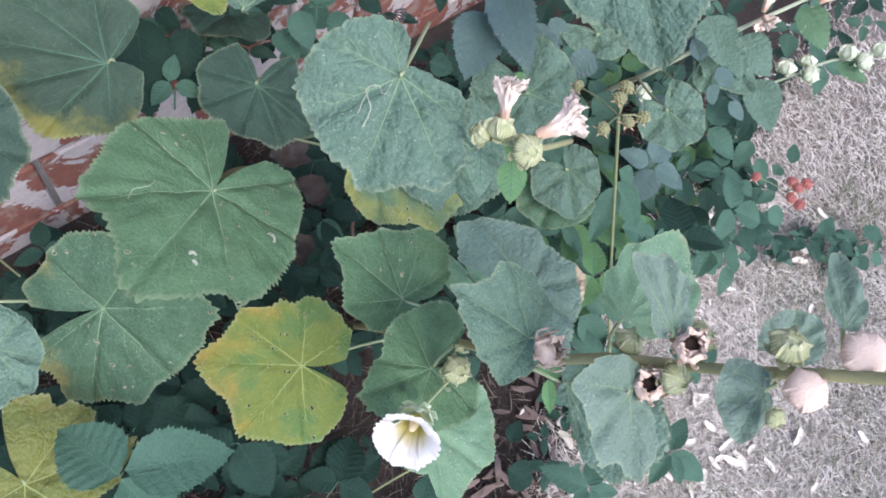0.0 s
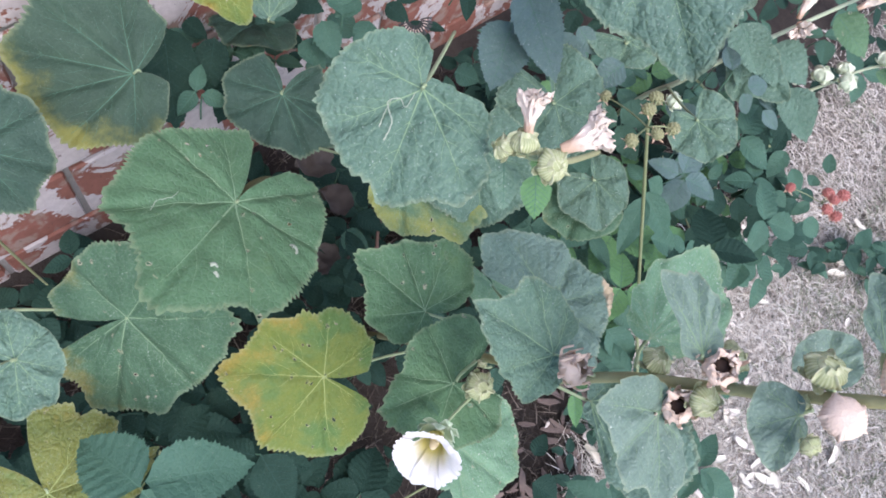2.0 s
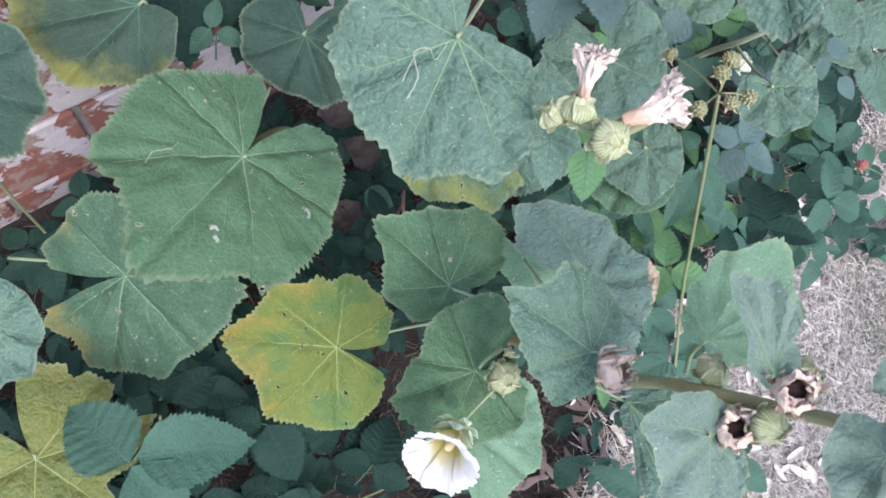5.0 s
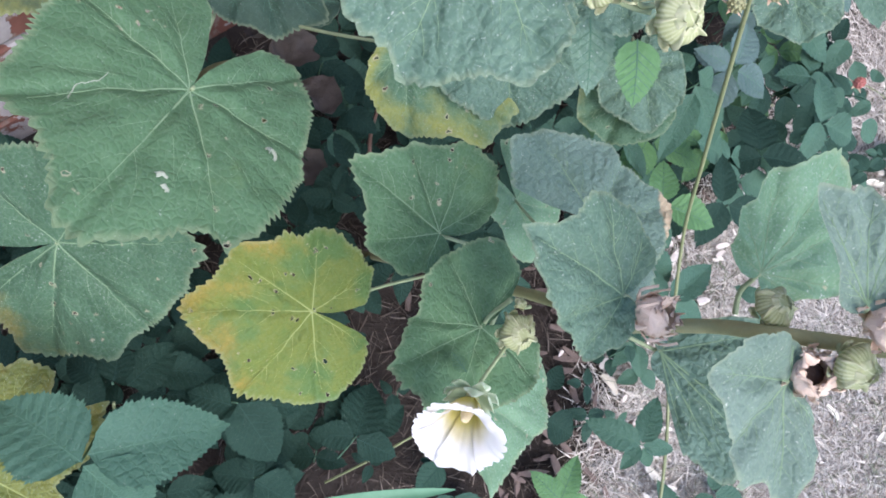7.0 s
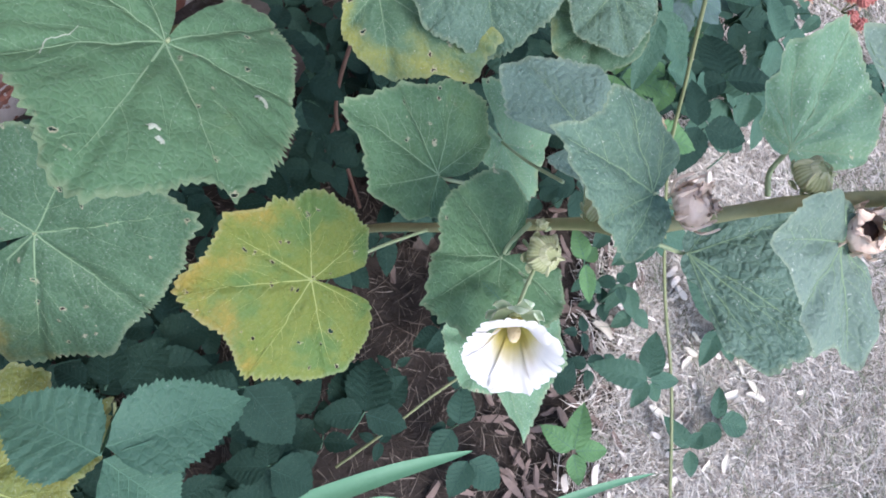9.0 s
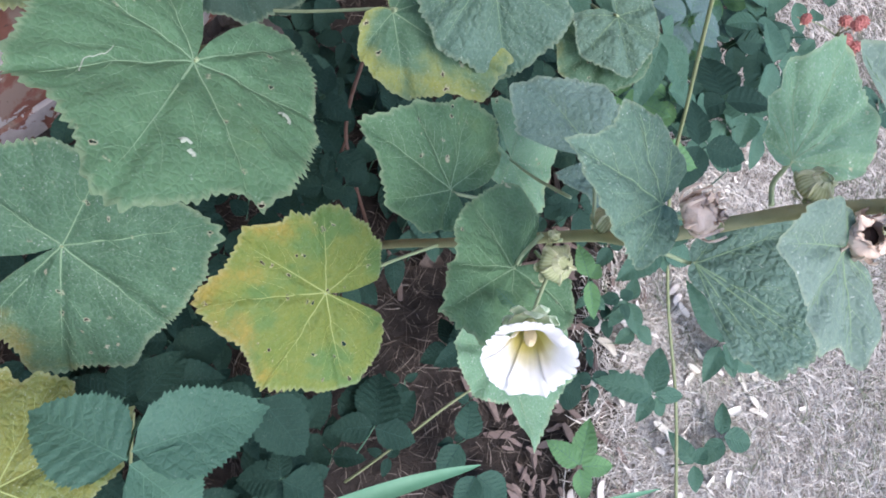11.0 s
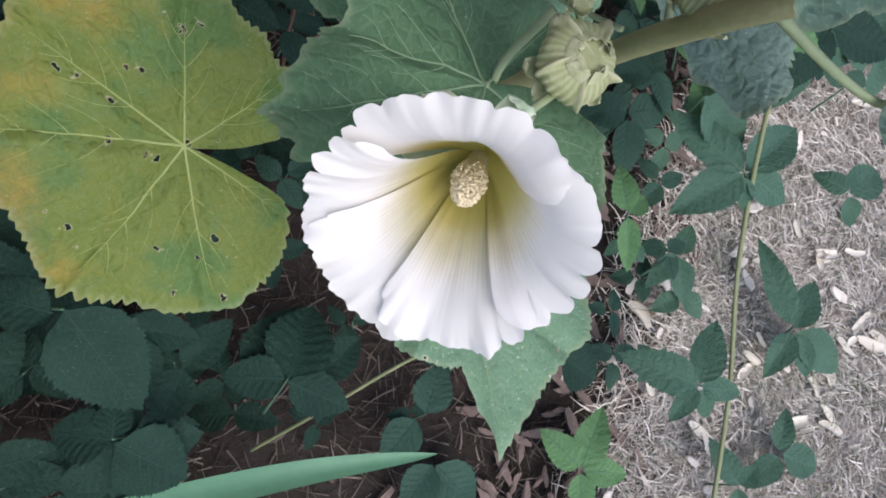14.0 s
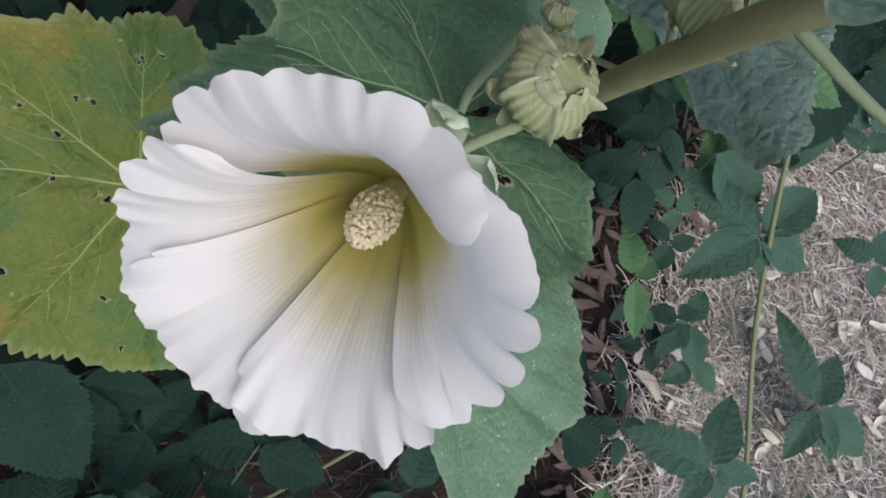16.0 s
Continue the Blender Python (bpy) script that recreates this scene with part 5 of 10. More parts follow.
bramble_leaf([((0.6694, 0.1055, 0.237), (0.5703, 0.147, 0.23), (-0.13, -0.14, 0.98), 0.5), ((0.6715, 0.1076, 0.237), (0.714, 0.1953, 0.24), (-0.3, 0.11, 0.95), 0.5), ((0.6727, 0.1046, 0.237), (0.7492, 0.0951, 0.23), (0.08, -0.09, 0.99), 0.42), ((0.6674, 0.1033, 0.237), (0.6328, 0.0601, 0.22), (-0.39, -0.05, 0.92), 0.5), ((0.6721, 0.1002, 0.237), (0.7082, 0.0567, 0.2), (0, -0.65, 0.76), 0.4)], BRAMBLE, stalk=(0.7396, 0.0938, 0.2), label='five-part young bramble leaf with deep veins')
bramble_leaf([((0.6619, 0.3424, 0.38), (0.5749, 0.4165, 0.38), (-0.27, -0.32, 0.91), 0.42), ((0.6607, 0.3395, 0.38), (0.5776, 0.2959, 0.36), (-0.19, -0.09, 0.98), 0.55), ((0.6646, 0.3439, 0.38), (0.771, 0.4203, 0.38), (-0.05, 0.06, 1), 0.4), ((0.6654, 0.3397, 0.38), (0.7503, 0.314, 0.36), (0.1, -0.4, 0.91), 0.5), ((0.6617, 0.3367, 0.38), (0.6847, 0.2974, 0.35), (-0.21, -0.67, 0.71), 0.4)], BRAMBLE, stalk=(0.6945, 0.3302, 0.33), label='five-part bramble leaf on an upright cane')
bramble_leaf([((0.9491, 0.2059, 0.1), (0.8984, 0.3436, 0.12), (-0.38, -0.27, 0.89), 0.32), ((0.9504, 0.2012, 0.1), (1.0062, 0.2841, 0.11), (-0.32, 0.1, 0.94), 0.5), ((0.9527, 0.1965, 0.1), (1.0577, 0.1254, 0.08), (-0.07, -0.36, 0.93), 0.5), ((0.9467, 0.1938, 0.1), (0.8935, 0.126, 0.09), (-0.31, 0.1, 0.94), 0.5), ((0.9573, 0.1917, 0.1), (0.9824, 0.1189, 0.08), (-0.36, -0.36, 0.86), 0.45)], BRAMBLE, label='bramble leaf over the dry lawn')
bramble_leaf([((0.5715, 0.0027, 0.08), (0.5143, 0.0547, 0.09), (-0.02, -0.21, 0.98), 0.6), ((0.5731, 0.001, 0.08), (0.6077, 0.0859, 0.1), (-0.33, -0.09, 0.94), 0.55), ((0.5755, -0.0016, 0.08), (0.653, -0.0111, 0.08), (0, 0, 1), 0.55), ((0.5706, -0.0052, 0.08), (0.5771, -0.07, 0.07), (-0.26, -0.17, 0.95), 0.6)], BRAMBLE_PALE, label='bright young bramble leaf at the flower bed edge')
bramble_leaf([((0.8189, -0.031, 0.09), (0.7776, 0.0349, 0.1), (-0.21, -0.27, 0.94), 0.5), ((0.8209, -0.0312, 0.09), (0.8645, -0.0046, 0.09), (-0.13, 0.22, 0.97), 0.6), ((0.8182, -0.0352, 0.09), (0.8228, -0.0954, 0.07), (-0.38, -0.32, 0.87), 0.5), ((0.9157, 0.0138, 0.07), (0.9361, 0.0796, 0.08), (-0.43, -0.01, 0.9), 0.5), ((0.9202, 0.0091, 0.07), (1.0057, -0.019, 0.06), (0.07, -0.15, 0.99), 0.6), ((0.914, 0.005, 0.07), (0.8608, -0.0397, 0.06), (-0.29, 0.14, 0.95), 0.6)], BRAMBLE, label='bramble leaves over the dry lawn')
bramble_leaf([((0.6139, 0.3468, 0.2), (0.5972, 0.4068, 0.22), (-0.27, -0.37, 0.89), 0.6), ((0.6151, 0.3427, 0.2), (0.649, 0.3731, 0.2), (-0.06, 0.07, 1), 0.7), ((0.6128, 0.3384, 0.2), (0.6242, 0.2627, 0.17), (-0.29, -0.39, 0.87), 0.4)], BRAMBLE_PALE, label='small fresh bramble leaf behind the flower')
bramble_leaf([((0.7366, 0.3097, 0.12), (0.6921, 0.26, 0.1), (-0.32, -0.09, 0.94), 0.5), ((0.7416, 0.3097, 0.12), (0.7676, 0.3578, 0.13), (-0.3, -0.03, 0.95), 0.6), ((0.739, 0.3051, 0.12), (0.7581, 0.2322, 0.1), (-0.31, -0.33, 0.89), 0.5)], BRAMBLE, label='small bramble leaf in shade')
bramble_leaf([((0.9187, 0.5185, 0.3), (0.886, 0.5519, 0.3), (-0.37, -0.36, 0.86), 0.5), ((0.9228, 0.5143, 0.3), (0.9679, 0.5584, 0.3), (-0.12, 0.12, 0.99), 0.5), ((0.9464, 0.3814, 0.25), (0.9004, 0.4102, 0.24), (-0.36, -0.25, 0.9), 0.6), ((0.9475, 0.377, 0.25), (1.0419, 0.434, 0.24), (0.02, 0.14, 0.99), 0.5), ((0.9445, 0.3725, 0.25), (0.974, 0.3294, 0.22), (-0.24, -0.66, 0.71), 0.5)], BRAMBLE, label='bramble leaves near the stalk')
bramble_leaf([((0.2587, 0.6806, 0.93), (0.2358, 0.5917, 0.9), (-0.12, -0.29, 0.95), 0.8), ((0.2581, 0.702, 0.98), (0.3111, 0.5826, 0.95), (-0.22, -0.33, 0.92), 0.5), ((0.2741, 0.7101, 0.98), (0.2488, 0.7746, 0.98), (-0.32, -0.13, 0.94), 0.7)], BRAMBLE_BLUE, stalk=(0.2976, 0.8229, 0.85), label='bluish bramble leaf over the wall foot')
bramble_leaf([((0.335, 0.715, 0.88), (0.4067, 0.6608, 0.85), (-0.05, -0.54, 0.84), 0.5), ((0.4773, 0.7288, 0.82), (0.4316, 0.6956, 0.8), (-0.16, -0.33, 0.93), 0.8), ((0.414, 0.8074, 0.8), (0.454, 0.772, 0.78), (-0.08, -0.56, 0.83), 0.6)], BRAMBLE_BLUE, stalk=(0.3553, 0.8084, 0.8), label='bluish bramble leaf above the unripe blackberries')
bramble_leaf([((0.0351, 0.8449, 0.7), (0.036, 0.9189, 0.7), (-0.01, 0, 1), 0.8), ((0.0262, 0.8766, 0.6), (0.0587, 0.9484, 0.6), (0.16, -0.07, 0.98), 0.75), ((-0.2267, 0.7959, 0.55), (-0.2484, 0.7371, 0.5), (0.02, -0.65, 0.76), 0.8), ((-0.2314, 0.8318, 0.55), (-0.1708, 0.8053, 0.55), (-0.13, -0.29, 0.95), 0.8), ((-0.2158, 0.8596, 0.55), (-0.2315, 0.9077, 0.55), (-0.03, -0.01, 1), 0.8), ((0.2067, 0.6842, 0.8), (0.2468, 0.675, 0.8), (-0.09, -0.41, 0.91), 0.9)], BRAMBLE, label='dark bramble leaves near the brick wall')
bramble_leaf([((0.6388, 0.6453, 0.55), (0.5974, 0.5421, 0.5), (-0.3, -0.32, 0.9), 0.4), ((0.6403, 0.658, 0.55), (0.7115, 0.5768, 0.5), (-0.08, -0.57, 0.81), 0.45), ((0.637, 0.6828, 0.55), (0.6104, 0.718, 0.55), (-0.33, -0.25, 0.91), 0.7), ((0.6494, 0.6843, 0.55), (0.7187, 0.6796, 0.5), (0.48, -0.52, 0.71), 0.5), ((0.6691, 0.5852, 0.5), (0.773, 0.5911, 0.45), (0.43, -0.3, 0.85), 0.5)], BRAMBLE, label='bramble leaf on the upright cane')
bramble_leaf([((0.6237, 0.5799, 0.35), (0.5608, 0.6144, 0.35), (-0.16, -0.29, 0.94), 0.5), ((0.6297, 0.5738, 0.35), (0.6692, 0.6378, 0.35), (-0.09, 0.05, 0.99), 0.5), ((0.6358, 0.5677, 0.35), (0.7382, 0.5741, 0.32), (0.29, -0.24, 0.93), 0.6), ((0.6245, 0.5602, 0.35), (0.6052, 0.524, 0.32), (-0.38, -0.46, 0.8), 0.5)], BRAMBLE, stalk=(0.7094, 0.574, 0.2), label='five-part bramble leaf low under the cane')
bramble_leaf([((0.8874, 0.7931, 0.4), (0.9177, 0.8303, 0.42), (-0.3, -0.25, 0.92), 0.5), ((0.8776, 0.7772, 0.4), (0.8734, 0.7385, 0.36), (-0.4, -0.64, 0.66), 0.5), ((1.003, 0.8109, 0.42), (0.9624, 0.8019, 0.4), (-0.37, -0.3, 0.88), 0.6), ((1.0597, 0.8614, 0.45), (1.0245, 0.806, 0.42), (-0.36, -0.26, 0.9), 0.6), ((1.0655, 0.8169, 0.45), (1.0986, 0.7624, 0.42), (-0.26, -0.58, 0.77), 0.5), ((1.0324, 0.7698, 0.42), (1.0783, 0.7407, 0.4), (-0.02, -0.59, 0.81), 0.55)], BRAMBLE, label='bramble leaves beside the red berries')
bramble_leaf([((1.0008, 0.6964, 0.25), (1.1066, 0.6873, 0.22), (0.23, -0.35, 0.91), 0.8), ((1.0101, 0.7049, 0.25), (1.046, 0.766, 0.26), (-0.23, -0.02, 0.97), 0.8), ((1.0849, 0.7666, 0.25), (1.1535, 0.746, 0.24), (0.01, -0.41, 0.91), 0.5), ((1.0383, 0.6661, 0.22), (1.1137, 0.6257, 0.18), (0.12, -0.58, 0.81), 0.55), ((1.1121, 0.7377, 0.25), (1.143, 0.7061, 0.22), (-0.06, -0.72, 0.69), 0.5), ((1.0427, 0.6737, 0.24), (0.9944, 0.7398, 0.22), (-0.48, -0.09, 0.87), 0.6)], BRAMBLE, label='low bramble leaves at the lawn edge')
bramble_leaf([((1.1187, 0.7499, 0.42), (1.083, 0.7264, 0.4), (-0.35, -0.24, 0.91), 0.6), ((1.1746, 0.8261, 0.43), (1.1962, 0.8851, 0.44), (-0.34, -0.04, 0.94), 0.5), ((1.1199, 0.7894, 0.43), (1.1505, 0.8232, 0.43), (-0.09, 0.08, 0.99), 0.7), ((1.1108, 0.7147, 0.4), (1.1915, 0.6966, 0.36), (0.27, -0.54, 0.79), 0.5)], BRAMBLE, stalk=(1.0936, 0.7822, 0.38), label='bramble leaf below the red berries')
bramble_leaf([((1.5244, 0.8072, 0.1), (1.5833, 0.876, 0.12), (-0.28, -0.04, 0.96), 0.5), ((1.5989, 0.796, 0.1), (1.6697, 0.8385, 0.1), (-0.02, 0.04, 1), 0.7), ((1.6139, 0.7795, 0.1), (1.5488, 0.8273, 0.1), (-0.28, -0.38, 0.88), 0.6), ((1.6848, 0.8216, 0.1), (1.7684, 0.8661, 0.1), (-0.01, 0.02, 1), 0.6), ((1.6892, 0.768, 0.1), (1.7511, 0.7451, 0.08), (0.08, -0.52, 0.85), 0.6)], BRAMBLE, label='low bramble leaves on the lawn')
bramble_leaf([((0.7271, 0.8084, 0.75), (0.7261, 0.872, 0.75), (-0.38, -0.01, 0.93), 0.5), ((0.7905, 0.8166, 0.7), (0.8441, 0.8383, 0.7), (0.09, -0.22, 0.97), 0.7), ((0.895, 0.847, 0.6), (0.9438, 0.8181, 0.58), (-0.04, -0.61, 0.79), 0.5), ((0.7756, 0.8013, 0.7), (0.8169, 0.7827, 0.66), (0.17, -0.81, 0.56), 0.5), ((0.9917, 0.8798, 0.55), (1.0177, 0.9363, 0.56), (-0.27, -0.05, 0.96), 0.6)], BRAMBLE_BLUE, label='bluish leaves along the second stalk')
bramble_leaf([((0.0301, 0.6492, 0.28), (0.0647, 0.5878, 0.25), (0.07, -0.4, 0.91), 0.7), ((0.0933, 0.6426, 0.3), (0.1575, 0.6455, 0.3), (0.01, -0.27, 0.96), 0.8), ((0.0002, 0.5278, 0.25), (0.078, 0.5133, 0.24), (0.08, -0.23, 0.97), 0.8), ((-0.0241, 0.4889, 0.25), (-0.0497, 0.5136, 0.26), (0.1, -0.28, 0.95), 0.8), ((0.0425, 0.4785, 0.22), (0.1174, 0.4998, 0.2), (0.29, -0.12, 0.95), 0.7)], BRAMBLE_DEEP_SHADE, label='dark bramble leaves deep in the shade')
bramble_leaf([((-0.2051, 0.1903, 0.36), (-0.2012, 0.2516, 0.37), (0.12, -0.17, 0.98), 0.8), ((-0.1905, 0.1866, 0.34), (-0.1268, 0.2521, 0.34), (0.09, -0.09, 0.99), 0.7), ((-0.1559, 0.2134, 0.32), (-0.074, 0.2085, 0.32), (-0, -0.07, 1), 0.7), ((-0.2269, 0.1925, 0.38), (-0.2669, 0.2204, 0.38), (0.01, 0.02, 1), 0.8), ((-0.1477, 0.2462, 0.3), (-0.0622, 0.2804, 0.3), (0.04, -0.11, 0.99), 0.7)], BRAMBLE_DEEP_SHADE, label='dark bramble leaves under the spotted leaf')
bramble_leaf([((0.1291, 0.116, 0.18), (0.1665, 0.2148, 0.17), (-0, 0.1, 0.99), 0.8), ((0.1299, 0.1111, 0.18), (0.0855, 0.1297, 0.18), (-0.01, -0.04, 1), 0.7), ((0.1938, 0.1262, 0.15), (0.2513, 0.1765, 0.15), (-0.02, 0.02, 1), 0.7), ((0.5424, 0.2106, 0.12), (0.5705, 0.2594, 0.13), (-0.22, -0.07, 0.97), 0.7), ((0.5355, 0.1543, 0.12), (0.6058, 0.1202, 0.1), (0.16, -0.23, 0.96), 0.9)], BRAMBLE_DEEP_SHADE, label='dark bramble leaves under the open flower')
bramble_leaf([((0.6067, 0.4232, 0.4), (0.6884, 0.3672, 0.36), (0.1, -0.48, 0.87), 0.6), ((0.6301, 0.473, 0.4), (0.6797, 0.4336, 0.38), (0, -0.45, 0.89), 0.7), ((0.8385, 0.7793, 0.3), (0.924, 0.7675, 0.28), (0.16, -0.39, 0.91), 0.7), ((0.8544, 0.8368, 0.34), (0.9354, 0.7951, 0.32), (-0.03, -0.48, 0.88), 0.7), ((0.418, 0.6314, 0.4), (0.4662, 0.6102, 0.4), (-0.13, -0.3, 0.95), 0.8), ((0.0794, 0.6179, 0.3), (0.1389, 0.5976, 0.3), (-0.08, -0.24, 0.97), 0.8), ((0.0746, 0.7098, 0.3), (0.124, 0.6748, 0.3), (-0.15, -0.21, 0.97), 0.8)], BRAMBLE, label='shaded leaves behind the hollyhock')
bramble_leaf([((0.996, 1.046, 0.312), (0.911, 1.065, 0.318), (0.18, -0.4, 0.9), 0.71), ((1.007, 1.044, 0.308), (0.988, 0.964, 0.268), (0.18, -0.4, 0.9), 0.66), ((1.007, 1.044, 0.308), (1.055, 1.114, 0.309), (0.18, -0.4, 0.9), 0.61)], BRAMBLE, label='bramble leaf in the shade of the hollyhock')
bramble_leaf([((0.956, 1.221, 0.244), (1.041, 1.236, 0.269), (-0.32, 0.07, 0.94), 0.74), ((0.945, 1.219, 0.241), (0.922, 1.302, 0.225), (-0.32, 0.07, 0.94), 0.62), ((0.945, 1.219, 0.241), (0.94, 1.132, 0.244), (-0.32, 0.07, 0.94), 0.69)], BRAMBLE, label='bramble leaf in the shade of the hollyhock')
bramble_leaf([((0.642, 0.62, 0.41), (0.741, 0.59, 0.422), (-0.06, 0.09, 0.99), 0.60), ((0.631, 0.624, 0.409), (0.643, 0.721, 0.396), (-0.06, 0.09, 0.99), 0.66), ((0.631, 0.624, 0.409), (0.584, 0.537, 0.402), (-0.06, 0.09, 0.99), 0.66)], BRAMBLE_PALE, label='bramble leaf in the shade of the hollyhock')
bramble_leaf([((0.825, 0.575, 0.191), (0.802, 0.679, 0.169), (-0, 0.11, 0.99), 0.72), ((0.828, 0.563, 0.192), (0.734, 0.525, 0.188), (-0, 0.11, 0.99), 0.66), ((0.828, 0.563, 0.192), (0.929, 0.567, 0.182), (-0, 0.11, 0.99), 0.65)], BRAMBLE_DEEP_SHADE, label='bramble leaf in the shade of the hollyhock')
bramble_leaf([((0.759, 0.642, 0.376), (0.702, 0.699, 0.369), (0.01, 0.01, 1), 0.64), ((0.767, 0.633, 0.376), (0.722, 0.569, 0.369), (0.01, 0.01, 1), 0.54), ((0.767, 0.633, 0.376), (0.831, 0.678, 0.357), (0.01, 0.01, 1), 0.65)], BRAMBLE_PALE, label='bramble leaf in the shade of the hollyhock')
bramble_leaf([((1.014, 1.192, 0.203), (1.079, 1.2, 0.175), (0.28, -0.14, 0.95), 0.64), ((1.003, 1.19, 0.206), (0.989, 1.255, 0.221), (0.28, -0.14, 0.95), 0.60), ((1.003, 1.19, 0.206), (0.994, 1.123, 0.202), (0.28, -0.14, 0.95), 0.65)], BRAMBLE, label='bramble leaf in the shade of the hollyhock')
bramble_leaf([((0.614, 0.475, 0.486), (0.689, 0.443, 0.49), (-0.25, 0.01, 0.97), 0.73), ((0.604, 0.48, 0.483), (0.62, 0.56, 0.479), (-0.25, 0.01, 0.97), 0.60), ((0.604, 0.48, 0.483), (0.562, 0.411, 0.466), (-0.25, 0.01, 0.97), 0.69)], BRAMBLE_PALE, label='bramble leaf in the shade of the hollyhock')
bramble_leaf([((0.819, 0.965, 0.252), (0.732, 0.943, 0.235), (0.08, -0.2, 0.98), 0.62), ((0.83, 0.968, 0.252), (0.865, 0.891, 0.218), (0.08, -0.2, 0.98), 0.63), ((0.83, 0.968, 0.252), (0.827, 1.052, 0.27), (0.08, -0.2, 0.98), 0.67)], BRAMBLE_DEEP_SHADE, label='bramble leaf in the shade of the hollyhock')
bramble_leaf([((0.784, 0.673, 0.23), (0.766, 0.766, 0.239), (-0.21, -0.29, 0.93), 0.62), ((0.786, 0.661, 0.227), (0.698, 0.641, 0.205), (-0.21, -0.29, 0.93), 0.65), ((0.786, 0.661, 0.227), (0.877, 0.65, 0.24), (-0.21, -0.29, 0.93), 0.59)], BRAMBLE_DEEP_SHADE, label='bramble leaf in the shade of the hollyhock')
bramble_leaf([((0.865, 1.206, 0.241), (0.808, 1.284, 0.255), (-0.16, -0.31, 0.94), 0.74), ((0.873, 1.197, 0.239), (0.806, 1.139, 0.212), (-0.16, -0.31, 0.94), 0.61), ((0.873, 1.197, 0.239), (0.957, 1.227, 0.267), (-0.16, -0.31, 0.94), 0.58)], BRAMBLE_PALE, label='bramble leaf in the shade of the hollyhock')
bramble_leaf([((0.527, 0.607, 0.381), (0.464, 0.588, 0.396), (0.32, 0.02, 0.95), 0.62), ((0.538, 0.611, 0.378), (0.566, 0.548, 0.366), (0.32, 0.02, 0.95), 0.60), ((0.538, 0.611, 0.378), (0.531, 0.679, 0.373), (0.32, 0.02, 0.95), 0.59)], BRAMBLE_PALE, label='bramble leaf in the shade of the hollyhock')
bramble_leaf([((0.462, 0.807, 0.483), (0.511, 0.76, 0.46), (0.23, -0.28, 0.93), 0.70), ((0.454, 0.815, 0.488), (0.497, 0.873, 0.485), (0.23, -0.28, 0.93), 0.58), ((0.454, 0.815, 0.488), (0.395, 0.773, 0.47), (0.23, -0.28, 0.93), 0.68)], BRAMBLE, label='bramble leaf in the shade of the hollyhock')
bramble_leaf([((1.096, 0.847, 0.133), (1.115, 0.906, 0.122), (0.05, 0.08, 1), 0.66), ((1.092, 0.835, 0.134), (1.029, 0.844, 0.14), (0.05, 0.08, 1), 0.60), ((1.092, 0.835, 0.134), (1.148, 0.805, 0.126), (0.05, 0.08, 1), 0.54)], BRAMBLE_PALE, label='bramble leaf in the shade of the hollyhock')
bramble_leaf([((0.531, 0.789, 0.495), (0.546, 0.716, 0.494), (-0.2, -0.06, 0.98), 0.73), ((0.528, 0.801, 0.495), (0.595, 0.828, 0.499), (-0.2, -0.06, 0.98), 0.68), ((0.528, 0.801, 0.495), (0.456, 0.8, 0.478), (-0.2, -0.06, 0.98), 0.62)], BRAMBLE, label='bramble leaf in the shade of the hollyhock')
bramble_leaf([((0.568, 1.052, 0.328), (0.56, 1.122, 0.34), (0, -0.32, 0.95), 0.60), ((0.57, 1.04, 0.325), (0.499, 1.021, 0.304), (0, -0.32, 0.95), 0.69), ((0.57, 1.04, 0.325), (0.643, 1.036, 0.322), (0, -0.32, 0.95), 0.65)], BRAMBLE_PALE, label='bramble leaf in the shade of the hollyhock')
bramble_leaf([((0.63, 0.836, 0.157), (0.688, 0.851, 0.142), (0.25, 0.01, 0.97), 0.63), ((0.619, 0.833, 0.16), (0.595, 0.89, 0.161), (0.25, 0.01, 0.97), 0.67), ((0.619, 0.833, 0.16), (0.623, 0.77, 0.149), (0.25, 0.01, 0.97), 0.63)], BRAMBLE, label='bramble leaf in the shade of the hollyhock')
bramble_leaf([((0.723, 0.964, 0.328), (0.797, 1.019, 0.362), (-0.24, -0.41, 0.88), 0.68), ((0.714, 0.958, 0.323), (0.636, 1.016, 0.309), (-0.24, -0.41, 0.88), 0.61), ((0.714, 0.958, 0.323), (0.771, 0.881, 0.303), (-0.24, -0.41, 0.88), 0.67)], BRAMBLE, label='bramble leaf in the shade of the hollyhock')
bramble_leaf([((0.689, 0.681, 0.157), (0.75, 0.637, 0.128), (0.31, 0.09, 0.95), 0.62), ((0.679, 0.688, 0.159), (0.704, 0.758, 0.137), (0.31, 0.09, 0.95), 0.56), ((0.679, 0.688, 0.159), (0.633, 0.632, 0.176), (0.31, 0.09, 0.95), 0.55)], BRAMBLE, label='bramble leaf in the shade of the hollyhock')
bramble_leaf([((0.794, 1.223, 0.239), (0.73, 1.175, 0.228), (-0.17, 0.01, 0.98), 0.72), ((0.803, 1.23, 0.241), (0.859, 1.176, 0.253), (-0.17, 0.01, 0.98), 0.62), ((0.803, 1.23, 0.241), (0.77, 1.301, 0.223), (-0.17, 0.01, 0.98), 0.57)], BRAMBLE, label='bramble leaf in the shade of the hollyhock')
